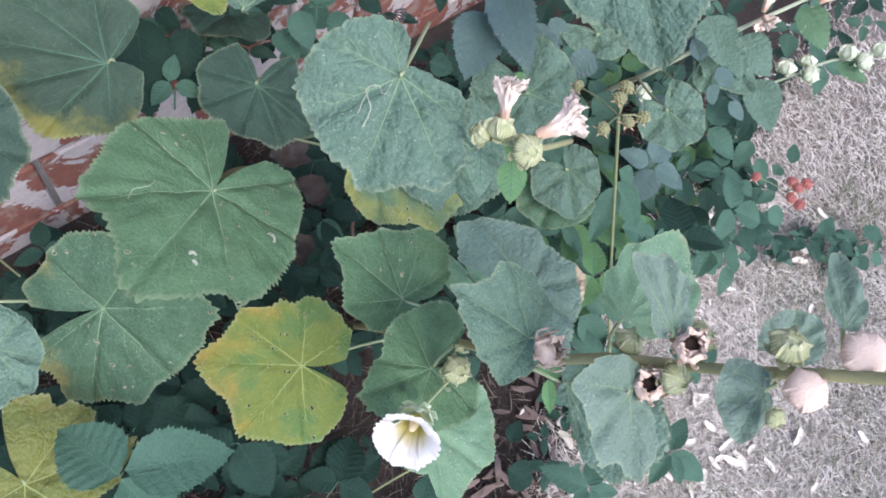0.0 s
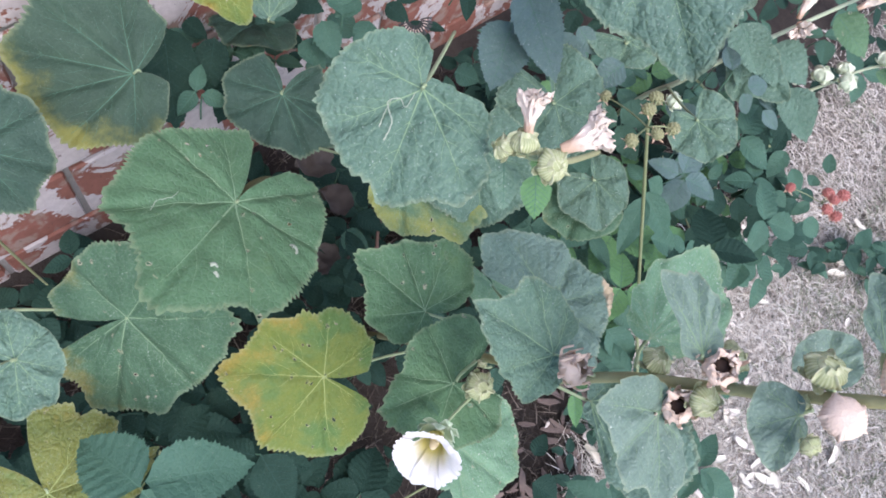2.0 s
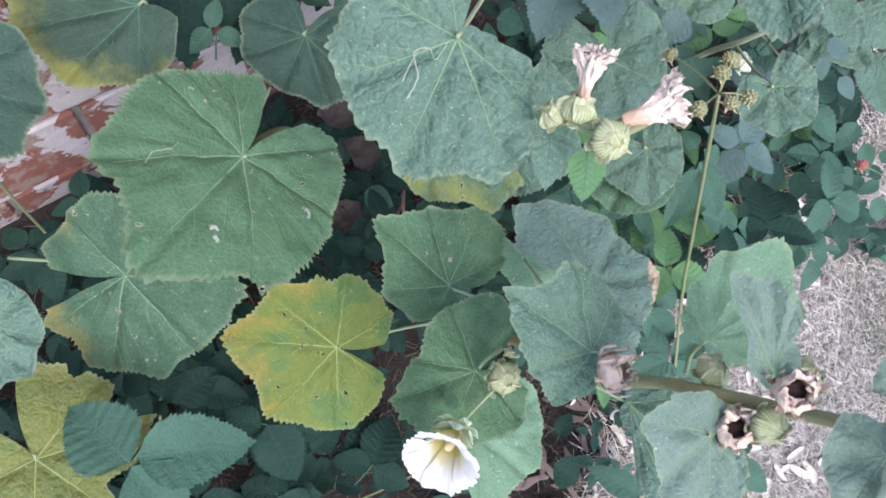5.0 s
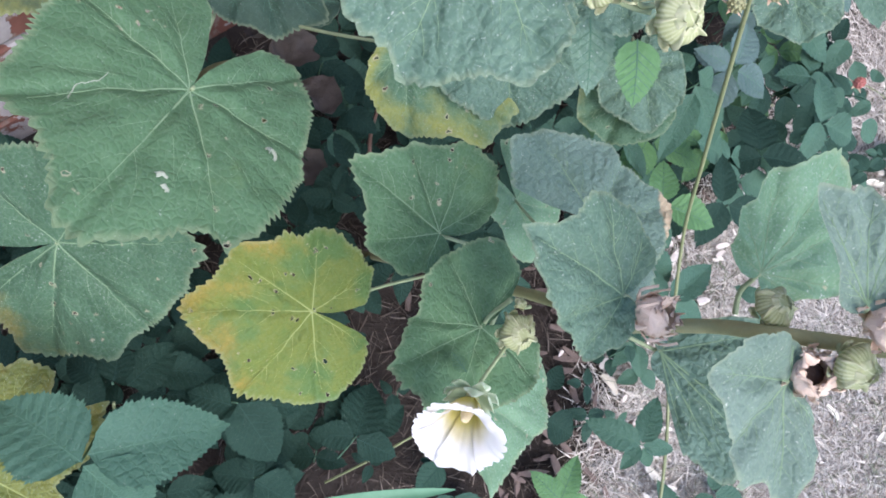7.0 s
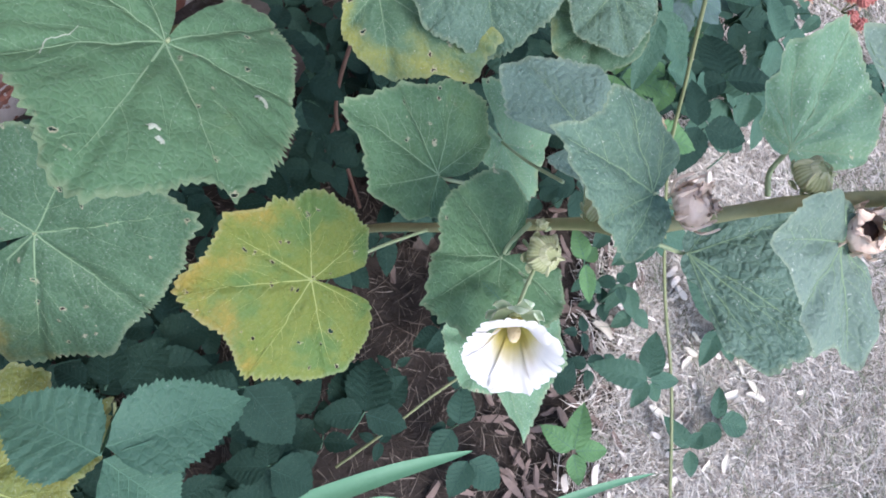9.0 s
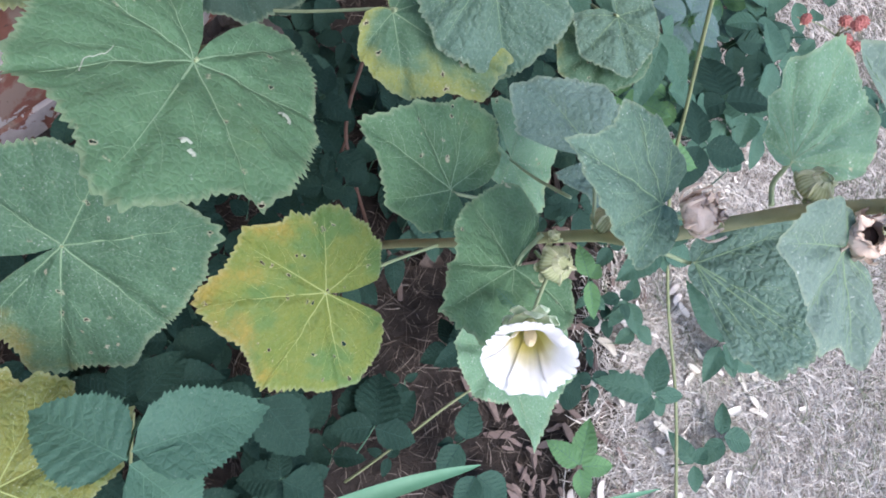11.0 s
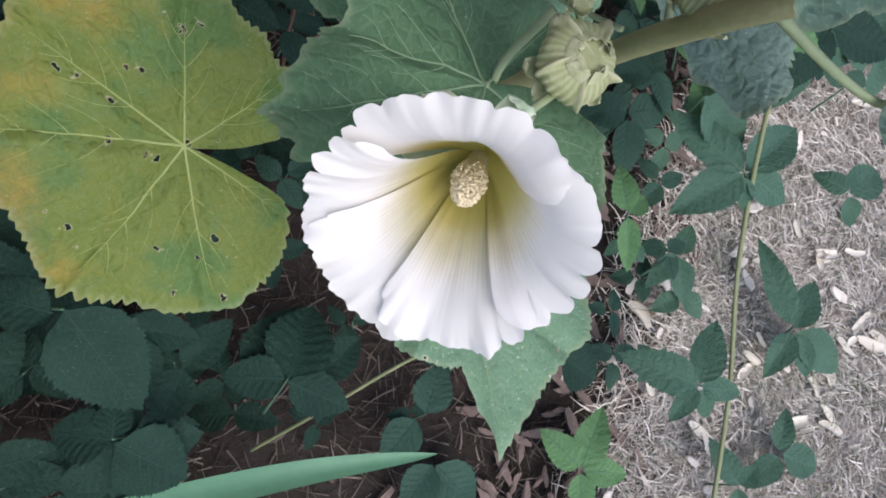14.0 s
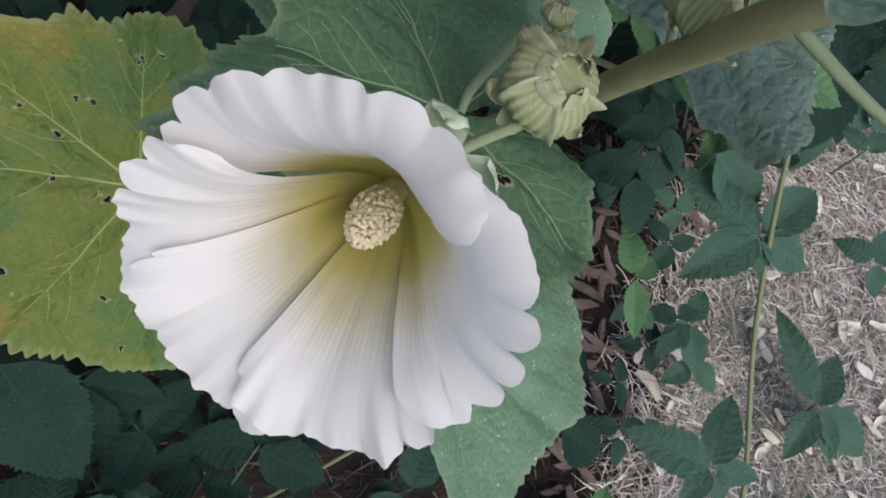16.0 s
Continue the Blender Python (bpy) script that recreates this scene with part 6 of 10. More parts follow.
bramble_leaf([((0.727, 0.664, 0.365), (0.799, 0.636, 0.354), (-0.13, -0.27, 0.95), 0.72), ((0.716, 0.669, 0.365), (0.729, 0.741, 0.389), (-0.13, -0.27, 0.95), 0.59), ((0.716, 0.669, 0.365), (0.677, 0.608, 0.33), (-0.13, -0.27, 0.95), 0.63)], BRAMBLE, label='bramble leaf in the shade of the hollyhock')
bramble_leaf([((0.658, 1.134, 0.33), (0.714, 1.16, 0.332), (0.09, -0.3, 0.95), 0.66), ((0.647, 1.129, 0.329), (0.61, 1.176, 0.349), (0.09, -0.3, 0.95), 0.56), ((0.647, 1.129, 0.329), (0.662, 1.071, 0.303), (0.09, -0.3, 0.95), 0.67)], BRAMBLE, label='bramble leaf in the shade of the hollyhock')
bramble_leaf([((0.75, 0.859, 0.136), (0.794, 0.805, 0.116), (0.19, -0.06, 0.98), 0.65), ((0.743, 0.868, 0.138), (0.786, 0.923, 0.119), (0.19, -0.06, 0.98), 0.61), ((0.743, 0.868, 0.138), (0.683, 0.832, 0.141), (0.19, -0.06, 0.98), 0.54)], BRAMBLE_DEEP_SHADE, label='bramble leaf in the shade of the hollyhock')
bramble_leaf([((0.933, 0.823, 0.172), (1.004, 0.817, 0.149), (0.04, -0.36, 0.93), 0.66), ((0.921, 0.824, 0.173), (0.917, 0.89, 0.183), (0.04, -0.36, 0.93), 0.59), ((0.921, 0.824, 0.173), (0.898, 0.761, 0.151), (0.04, -0.36, 0.93), 0.69)], BRAMBLE, label='bramble leaf in the shade of the hollyhock')
bramble_leaf([((0.621, 0.84, 0.334), (0.706, 0.782, 0.324), (-0.15, -0.08, 0.98), 0.59), ((0.611, 0.847, 0.333), (0.648, 0.937, 0.339), (-0.15, -0.08, 0.98), 0.68), ((0.611, 0.847, 0.333), (0.544, 0.776, 0.301), (-0.15, -0.08, 0.98), 0.66)], BRAMBLE, label='bramble leaf in the shade of the hollyhock')
bramble_leaf([((0.742, 0.494, 0.462), (0.824, 0.469, 0.458), (-0.21, -0.31, 0.93), 0.67), ((0.731, 0.498, 0.461), (0.731, 0.577, 0.487), (-0.21, -0.31, 0.93), 0.55), ((0.731, 0.498, 0.461), (0.7, 0.426, 0.427), (-0.21, -0.31, 0.93), 0.65)], BRAMBLE_DEEP_SHADE, label='bramble leaf in the shade of the hollyhock')
bramble_leaf([((1.264, 0.941, 0.159), (1.266, 0.998, 0.189), (0.15, -0.4, 0.9), 0.74), ((1.263, 0.93, 0.154), (1.201, 0.915, 0.153), (0.15, -0.4, 0.9), 0.69), ((1.263, 0.93, 0.154), (1.326, 0.926, 0.139), (0.15, -0.4, 0.9), 0.55)], BRAMBLE, label='bramble leaf in the shade of the hollyhock')
bramble_leaf([((1.034, 0.877, 0.426), (0.973, 0.903, 0.432), (-0.11, -0.38, 0.92), 0.73), ((1.045, 0.872, 0.425), (1.031, 0.813, 0.381), (-0.11, -0.38, 0.92), 0.64), ((1.045, 0.872, 0.425), (1.083, 0.921, 0.44), (-0.11, -0.38, 0.92), 0.56)], BRAMBLE_DEEP_SHADE, label='bramble leaf in the shade of the hollyhock')
bramble_leaf([((0.707, 1.083, 0.187), (0.747, 1.138, 0.193), (-0.13, -0.01, 0.99), 0.65), ((0.7, 1.074, 0.186), (0.64, 1.104, 0.179), (-0.13, -0.01, 0.99), 0.68), ((0.7, 1.074, 0.186), (0.746, 1.024, 0.176), (-0.13, -0.01, 0.99), 0.60)], BRAMBLE_PALE, label='bramble leaf in the shade of the hollyhock')
bramble_leaf([((0.973, 0.631, 0.334), (0.922, 0.68, 0.302), (-0.26, 0.02, 0.96), 0.70), ((0.981, 0.623, 0.337), (0.946, 0.561, 0.322), (-0.26, 0.02, 0.96), 0.69), ((0.981, 0.623, 0.337), (1.035, 0.668, 0.35), (-0.26, 0.02, 0.96), 0.70)], BRAMBLE, label='bramble leaf in the shade of the hollyhock')
bramble_leaf([((0.473, 0.809, 0.429), (0.39, 0.838, 0.436), (0.17, -0.27, 0.95), 0.69), ((0.484, 0.805, 0.426), (0.461, 0.722, 0.395), (0.17, -0.27, 0.95), 0.63), ((0.484, 0.805, 0.426), (0.535, 0.876, 0.426), (0.17, -0.27, 0.95), 0.66)], BRAMBLE_PALE, label='bramble leaf in the shade of the hollyhock')
bramble_leaf([((0.801, 0.601, 0.4), (0.791, 0.534, 0.389), (0.28, -0.1, 0.95), 0.73), ((0.803, 0.613, 0.401), (0.868, 0.618, 0.38), (0.28, -0.1, 0.95), 0.70), ((0.803, 0.613, 0.401), (0.742, 0.633, 0.419), (0.28, -0.1, 0.95), 0.61)], BRAMBLE, label='bramble leaf in the shade of the hollyhock')
bramble_leaf([((0.753, 0.878, 0.274), (0.809, 0.81, 0.269), (0.16, 0.08, 0.98), 0.66), ((0.745, 0.887, 0.274), (0.798, 0.951, 0.259), (0.16, 0.08, 0.98), 0.64), ((0.745, 0.887, 0.274), (0.673, 0.846, 0.285), (0.16, 0.08, 0.98), 0.64)], BRAMBLE_PALE, label='bramble leaf in the shade of the hollyhock')
bramble_leaf([((0.953, 0.875, 0.384), (0.921, 0.946, 0.399), (-0.16, -0.36, 0.92), 0.62), ((0.957, 0.865, 0.38), (0.889, 0.833, 0.339), (-0.16, -0.36, 0.92), 0.63), ((0.957, 0.865, 0.38), (1.035, 0.871, 0.378), (-0.16, -0.36, 0.92), 0.55)], BRAMBLE_PALE, label='bramble leaf in the shade of the hollyhock')
bramble_leaf([((0.425, 0.668, 0.479), (0.396, 0.595, 0.46), (0.13, -0.11, 0.99), 0.61), ((0.429, 0.679, 0.48), (0.504, 0.665, 0.47), (0.13, -0.11, 0.99), 0.58), ((0.429, 0.679, 0.48), (0.365, 0.718, 0.474), (0.13, -0.11, 0.99), 0.67)], BRAMBLE_DEEP_SHADE, label='bramble leaf in the shade of the hollyhock')
bramble_leaf([((0.86, 0.876, 0.141), (0.839, 0.966, 0.15), (0.33, -0.13, 0.94), 0.70), ((0.862, 0.864, 0.139), (0.786, 0.819, 0.149), (0.33, -0.13, 0.94), 0.60), ((0.862, 0.864, 0.139), (0.948, 0.879, 0.103), (0.33, -0.13, 0.94), 0.58)], BRAMBLE_DEEP_SHADE, label='bramble leaf in the shade of the hollyhock')
bramble_leaf([((0.566, 0.603, 0.442), (0.616, 0.544, 0.42), (0.29, 0.1, 0.95), 0.62), ((0.558, 0.612, 0.444), (0.6, 0.673, 0.406), (0.29, 0.1, 0.95), 0.66), ((0.558, 0.612, 0.444), (0.497, 0.571, 0.468), (0.29, 0.1, 0.95), 0.63)], BRAMBLE, label='bramble leaf in the shade of the hollyhock')
bramble_leaf([((0.892, 1.021, 0.321), (0.935, 1.069, 0.326), (0.14, -0.25, 0.96), 0.62), ((0.884, 1.012, 0.32), (0.828, 1.041, 0.334), (0.14, -0.25, 0.96), 0.65), ((0.884, 1.012, 0.32), (0.925, 0.964, 0.289), (0.14, -0.25, 0.96), 0.56)], BRAMBLE_PALE, label='bramble leaf in the shade of the hollyhock')
bramble_leaf([((0.793, 1.014, 0.314), (0.843, 1.049, 0.326), (-0.26, -0.43, 0.87), 0.66), ((0.784, 1.008, 0.309), (0.73, 1.05, 0.315), (-0.26, -0.43, 0.87), 0.68), ((0.784, 1.008, 0.309), (0.823, 0.954, 0.281), (-0.26, -0.43, 0.87), 0.57)], BRAMBLE, label='bramble leaf in the shade of the hollyhock')
bramble_leaf([((0.452, 0.625, 0.401), (0.41, 0.535, 0.379), (0.11, -0.24, 0.96), 0.74), ((0.457, 0.635, 0.403), (0.549, 0.618, 0.384), (0.11, -0.24, 0.96), 0.58), ((0.457, 0.635, 0.403), (0.377, 0.684, 0.405), (0.11, -0.24, 0.96), 0.69)], BRAMBLE, label='bramble leaf in the shade of the hollyhock')
bramble_leaf([((0.866, 0.629, 0.405), (0.868, 0.736, 0.396), (-0.24, 0.09, 0.97), 0.72), ((0.866, 0.617, 0.406), (0.77, 0.596, 0.366), (-0.24, 0.09, 0.97), 0.55), ((0.866, 0.617, 0.406), (0.963, 0.602, 0.431), (-0.24, 0.09, 0.97), 0.62)], BRAMBLE_DEEP_SHADE, label='bramble leaf in the shade of the hollyhock')
bramble_leaf([((0.887, 0.914, 0.229), (0.815, 0.932, 0.248), (0.16, -0.24, 0.96), 0.59), ((0.899, 0.911, 0.226), (0.887, 0.839, 0.204), (0.16, -0.24, 0.96), 0.55), ((0.899, 0.911, 0.226), (0.935, 0.976, 0.218), (0.16, -0.24, 0.96), 0.62)], BRAMBLE_DEEP_SHADE, label='bramble leaf in the shade of the hollyhock')
bramble_leaf([((0.636, 0.479, 0.369), (0.575, 0.524, 0.38), (0.32, -0.14, 0.94), 0.60), ((0.645, 0.472, 0.365), (0.612, 0.4, 0.362), (0.32, -0.14, 0.94), 0.63), ((0.645, 0.472, 0.365), (0.699, 0.529, 0.358), (0.32, -0.14, 0.94), 0.57)], BRAMBLE_PALE, label='bramble leaf in the shade of the hollyhock')
bramble_leaf([((0.998, 0.688, 0.426), (1.088, 0.681, 0.392), (0.14, -0.34, 0.93), 0.67), ((0.986, 0.689, 0.428), (0.987, 0.772, 0.455), (0.14, -0.34, 0.93), 0.68), ((0.986, 0.689, 0.428), (0.954, 0.61, 0.404), (0.14, -0.34, 0.93), 0.57)], BRAMBLE, label='bramble leaf in the shade of the hollyhock')
bramble_leaf([((0.982, 0.796, 0.426), (0.995, 0.863, 0.406), (-0, 0.08, 1), 0.65), ((0.98, 0.785, 0.427), (0.912, 0.785, 0.416), (-0, 0.08, 1), 0.69), ((0.98, 0.785, 0.427), (1.044, 0.76, 0.414), (-0, 0.08, 1), 0.62)], BRAMBLE, label='bramble leaf in the shade of the hollyhock')
bramble_leaf([((0.969, 0.834, 0.308), (0.888, 0.891, 0.313), (0.2, -0.12, 0.97), 0.72), ((0.979, 0.828, 0.305), (0.938, 0.74, 0.294), (0.2, -0.12, 0.97), 0.57), ((0.979, 0.828, 0.305), (1.046, 0.897, 0.287), (0.2, -0.12, 0.97), 0.65)], BRAMBLE, label='bramble leaf in the shade of the hollyhock')
bramble_leaf([((0.98, 1.268, 0.285), (0.967, 1.348, 0.309), (0.16, -0.43, 0.89), 0.59), ((0.982, 1.258, 0.28), (0.9, 1.226, 0.259), (0.16, -0.43, 0.89), 0.58), ((0.982, 1.258, 0.28), (1.068, 1.265, 0.255), (0.16, -0.43, 0.89), 0.67)], BRAMBLE_PALE, label='bramble leaf in the shade of the hollyhock')
bramble_leaf([((0.861, 0.846, 0.453), (0.844, 0.79, 0.44), (0.08, -0.29, 0.95), 0.60), ((0.865, 0.857, 0.456), (0.926, 0.854, 0.443), (0.08, -0.29, 0.95), 0.58), ((0.865, 0.857, 0.456), (0.809, 0.88, 0.455), (0.08, -0.29, 0.95), 0.56)], BRAMBLE_DEEP_SHADE, label='bramble leaf in the shade of the hollyhock')
bramble_leaf([((0.528, 0.898, 0.411), (0.505, 0.843, 0.385), (-0.28, -0.03, 0.96), 0.63), ((0.533, 0.909, 0.413), (0.589, 0.892, 0.416), (-0.28, -0.03, 0.96), 0.55), ((0.533, 0.909, 0.413), (0.485, 0.945, 0.38), (-0.28, -0.03, 0.96), 0.56)], BRAMBLE_PALE, label='bramble leaf in the shade of the hollyhock')
bramble_leaf([((1.243, 1.159, 0.153), (1.159, 1.118, 0.146), (-0.02, -0.22, 0.97), 0.63), ((1.254, 1.164, 0.155), (1.311, 1.095, 0.125), (-0.02, -0.22, 0.97), 0.59), ((1.254, 1.164, 0.155), (1.227, 1.248, 0.157), (-0.02, -0.22, 0.97), 0.64)], BRAMBLE, label='bramble leaf in the shade of the hollyhock')
bramble_leaf([((0.949, 0.885, 0.46), (1.003, 0.967, 0.465), (-0.08, -0.21, 0.97), 0.68), ((0.943, 0.875, 0.458), (0.854, 0.911, 0.445), (-0.08, -0.21, 0.97), 0.65), ((0.943, 0.875, 0.458), (1.014, 0.811, 0.45), (-0.08, -0.21, 0.97), 0.64)], BRAMBLE, label='bramble leaf in the shade of the hollyhock')
bramble_leaf([((1.001, 1.075, 0.406), (1.057, 1.049, 0.416), (-0.31, -0.2, 0.93), 0.62), ((0.991, 1.08, 0.404), (0.998, 1.142, 0.409), (-0.31, -0.2, 0.93), 0.60), ((0.991, 1.08, 0.404), (0.962, 1.027, 0.374), (-0.31, -0.2, 0.93), 0.56)], BRAMBLE, label='bramble leaf in the shade of the hollyhock')
bramble_leaf([((0.881, 0.849, 0.395), (0.877, 0.938, 0.383), (0.27, 0.09, 0.96), 0.65), ((0.881, 0.837, 0.396), (0.8, 0.822, 0.409), (0.27, 0.09, 0.96), 0.66), ((0.881, 0.837, 0.396), (0.963, 0.821, 0.364), (0.27, 0.09, 0.96), 0.67)], BRAMBLE, label='bramble leaf in the shade of the hollyhock')
bramble_leaf([((0.985, 0.9, 0.139), (0.94, 0.809, 0.114), (-0.22, -0.08, 0.97), 0.63), ((0.99, 0.91, 0.141), (1.08, 0.879, 0.157), (-0.22, -0.08, 0.97), 0.70), ((0.99, 0.91, 0.141), (0.916, 0.972, 0.11), (-0.22, -0.08, 0.97), 0.68)], BRAMBLE_PALE, label='bramble leaf in the shade of the hollyhock')
bramble_leaf([((0.961, 0.645, 0.203), (0.922, 0.549, 0.163), (0.03, -0.32, 0.95), 0.61), ((0.965, 0.655, 0.207), (1.066, 0.641, 0.183), (0.03, -0.32, 0.95), 0.65), ((0.965, 0.655, 0.207), (0.876, 0.701, 0.207), (0.03, -0.32, 0.95), 0.63)], BRAMBLE, label='bramble leaf in the shade of the hollyhock')
bramble_leaf([((0.723, 1.059, 0.335), (0.777, 0.978, 0.316), (0.09, -0.02, 1), 0.60), ((0.716, 1.069, 0.335), (0.782, 1.134, 0.318), (0.09, -0.02, 1), 0.60), ((0.716, 1.069, 0.335), (0.632, 1.031, 0.329), (0.09, -0.02, 1), 0.61)], BRAMBLE, label='bramble leaf in the shade of the hollyhock')
bramble_leaf([((1.14, 0.669, 0.165), (1.062, 0.701, 0.174), (0.17, -0.17, 0.97), 0.73), ((1.151, 0.665, 0.163), (1.13, 0.584, 0.157), (0.17, -0.17, 0.97), 0.57), ((1.151, 0.665, 0.163), (1.199, 0.735, 0.17), (0.17, -0.17, 0.97), 0.65)], BRAMBLE, label='bramble leaf in the shade of the hollyhock')
bramble_leaf([((-0.001, 0.058, 0.262), (-0.026, 0.125, 0.256), (0.07, -0.12, 0.99), 0.65), ((0.003, 0.047, 0.261), (-0.058, 0.01, 0.251), (0.07, -0.12, 0.99), 0.66), ((0.003, 0.047, 0.261), (0.073, 0.06, 0.262), (0.07, -0.12, 0.99), 0.69)], BRAMBLE_DEEP_SHADE, label='bramble leaf deep in the bed with shade in its colour')
bramble_leaf([((-0.196, -0.015, 0.313), (-0.248, 0.047, 0.344), (0.27, -0.21, 0.94), 0.61), ((-0.189, -0.024, 0.309), (-0.241, -0.089, 0.294), (0.27, -0.21, 0.94), 0.58), ((-0.189, -0.024, 0.309), (-0.12, 0.021, 0.284), (0.27, -0.21, 0.94), 0.57)], BRAMBLE_DEEP_SHADE, label='bramble leaf deep in the bed with shade in its colour')
bramble_leaf([((-0.374, -0.03, 0.292), (-0.382, -0.113, 0.283), (0.18, 0.01, 0.98), 0.74), ((-0.372, -0.018, 0.291), (-0.292, -0.011, 0.28), (0.18, 0.01, 0.98), 0.57), ((-0.372, -0.018, 0.291), (-0.45, 0.006, 0.304), (0.18, 0.01, 0.98), 0.65)], BRAMBLE_DEEP_SHADE, label='bramble leaf deep in the bed with shade in its colour')
bramble_leaf([((-0.161, 0.304, 0.169), (-0.228, 0.304, 0.175), (0.2, -0.07, 0.98), 0.72), ((-0.149, 0.304, 0.167), (-0.139, 0.236, 0.149), (0.2, -0.07, 0.98), 0.66), ((-0.149, 0.304, 0.167), (-0.135, 0.371, 0.163), (0.2, -0.07, 0.98), 0.61)], BRAMBLE_DEEP_SHADE, label='bramble leaf deep in the bed with shade in its colour')
bramble_leaf([((-0.142, 0.043, 0.217), (-0.165, 0.118, 0.226), (0.22, -0.13, 0.97), 0.68), ((-0.138, 0.032, 0.215), (-0.205, -0.008, 0.215), (0.22, -0.13, 0.97), 0.66), ((-0.138, 0.032, 0.215), (-0.063, 0.046, 0.192), (0.22, -0.13, 0.97), 0.60)], BRAMBLE_DEEP_SHADE, label='bramble leaf deep in the bed with shade in its colour')
bramble_leaf([((-0.447, 0.023, 0.343), (-0.395, 0.067, 0.361), (-0.3, -0.11, 0.95), 0.73), ((-0.456, 0.016, 0.339), (-0.506, 0.064, 0.328), (-0.3, -0.11, 0.95), 0.56), ((-0.456, 0.016, 0.339), (-0.424, -0.047, 0.329), (-0.3, -0.11, 0.95), 0.67)], BRAMBLE_DEEP_SHADE, label='bramble leaf deep in the bed with shade in its colour')
bramble_leaf([((-0.291, 0.071, 0.112), (-0.327, 0.107, 0.136), (0.11, -0.4, 0.91), 0.58), ((-0.283, 0.063, 0.108), (-0.321, 0.023, 0.093), (0.11, -0.4, 0.91), 0.54), ((-0.283, 0.063, 0.108), (-0.233, 0.089, 0.1), (0.11, -0.4, 0.91), 0.67)], BRAMBLE_DEEP_SHADE, label='bramble leaf deep in the bed with shade in its colour')
bramble_leaf([((-0.09, 0.158, 0.1), (-0.157, 0.115, 0.074), (-0.17, 0.13, 0.98), 0.73), ((-0.08, 0.165, 0.1), (-0.029, 0.108, 0.113), (-0.17, 0.13, 0.98), 0.66), ((-0.08, 0.165, 0.1), (-0.107, 0.237, 0.073), (-0.17, 0.13, 0.98), 0.62)], BRAMBLE_DEEP_SHADE, label='bramble leaf deep in the bed with shade in its colour')
bramble_leaf([((-0.388, 0.094, 0.176), (-0.334, 0.133, 0.173), (0.24, -0.37, 0.9), 0.64), ((-0.398, 0.087, 0.176), (-0.444, 0.125, 0.197), (0.24, -0.37, 0.9), 0.56), ((-0.398, 0.087, 0.176), (-0.372, 0.033, 0.151), (0.24, -0.37, 0.9), 0.58)], BRAMBLE_DEEP_SHADE, label='bramble leaf deep in the bed with shade in its colour')
bramble_leaf([((-0.446, 0.183, 0.157), (-0.383, 0.142, 0.162), (-0.3, -0.31, 0.9), 0.59), ((-0.457, 0.19, 0.156), (-0.438, 0.256, 0.166), (-0.3, -0.31, 0.9), 0.58), ((-0.457, 0.19, 0.156), (-0.5, 0.137, 0.123), (-0.3, -0.31, 0.9), 0.64)], BRAMBLE_DEEP_SHADE, label='bramble leaf deep in the bed with shade in its colour')
bramble_leaf([((-0.433, 0.301, 0.227), (-0.492, 0.311, 0.239), (0.09, -0.34, 0.94), 0.73), ((-0.421, 0.299, 0.225), (-0.426, 0.241, 0.203), (0.09, -0.34, 0.94), 0.61), ((-0.421, 0.299, 0.225), (-0.394, 0.352, 0.234), (0.09, -0.34, 0.94), 0.63)], BRAMBLE_DEEP_SHADE, label='bramble leaf deep in the bed with shade in its colour')
bramble_leaf([((-0.315, -0.004, 0.197), (-0.272, 0.03, 0.188), (0.19, 0.04, 0.98), 0.59), ((-0.324, -0.012, 0.199), (-0.366, 0.027, 0.202), (0.19, 0.04, 0.98), 0.61), ((-0.324, -0.012, 0.199), (-0.298, -0.063, 0.198), (0.19, 0.04, 0.98), 0.64)], BRAMBLE_DEEP_SHADE, label='bramble leaf deep in the bed with shade in its colour')
bramble_leaf([((-0.338, 0.212, 0.327), (-0.271, 0.247, 0.336), (-0.21, -0.12, 0.97), 0.65), ((-0.349, 0.206, 0.324), (-0.395, 0.267, 0.321), (-0.21, -0.12, 0.97), 0.60), ((-0.349, 0.206, 0.324), (-0.325, 0.134, 0.303), (-0.21, -0.12, 0.97), 0.56)], BRAMBLE_DEEP_SHADE, label='bramble leaf deep in the bed with shade in its colour')
bramble_leaf([((-0.171, 0.18, 0.107), (-0.193, 0.127, 0.082), (0.29, -0.36, 0.89), 0.66), ((-0.166, 0.191, 0.11), (-0.108, 0.192, 0.094), (0.29, -0.36, 0.89), 0.66), ((-0.166, 0.191, 0.11), (-0.218, 0.211, 0.133), (0.29, -0.36, 0.89), 0.61)], BRAMBLE_DEEP_SHADE, label='bramble leaf deep in the bed with shade in its colour')
bramble_leaf([((-0.295, 0.156, 0.128), (-0.378, 0.132, 0.125), (0.16, -0.4, 0.9), 0.69), ((-0.284, 0.159, 0.127), (-0.251, 0.091, 0.078), (0.16, -0.4, 0.9), 0.68), ((-0.284, 0.159, 0.127), (-0.285, 0.236, 0.152), (0.16, -0.4, 0.9), 0.65)], BRAMBLE_DEEP_SHADE, label='bramble leaf deep in the bed with shade in its colour')
bramble_leaf([((-0.072, 0.003, 0.188), (-0.071, -0.058, 0.155), (-0.29, -0.29, 0.91), 0.70), ((-0.072, 0.014, 0.192), (-0.01, 0.014, 0.202), (-0.29, -0.29, 0.91), 0.64), ((-0.072, 0.014, 0.192), (-0.131, 0.035, 0.169), (-0.29, -0.29, 0.91), 0.63)], BRAMBLE_DEEP_SHADE, label='bramble leaf deep in the bed with shade in its colour')
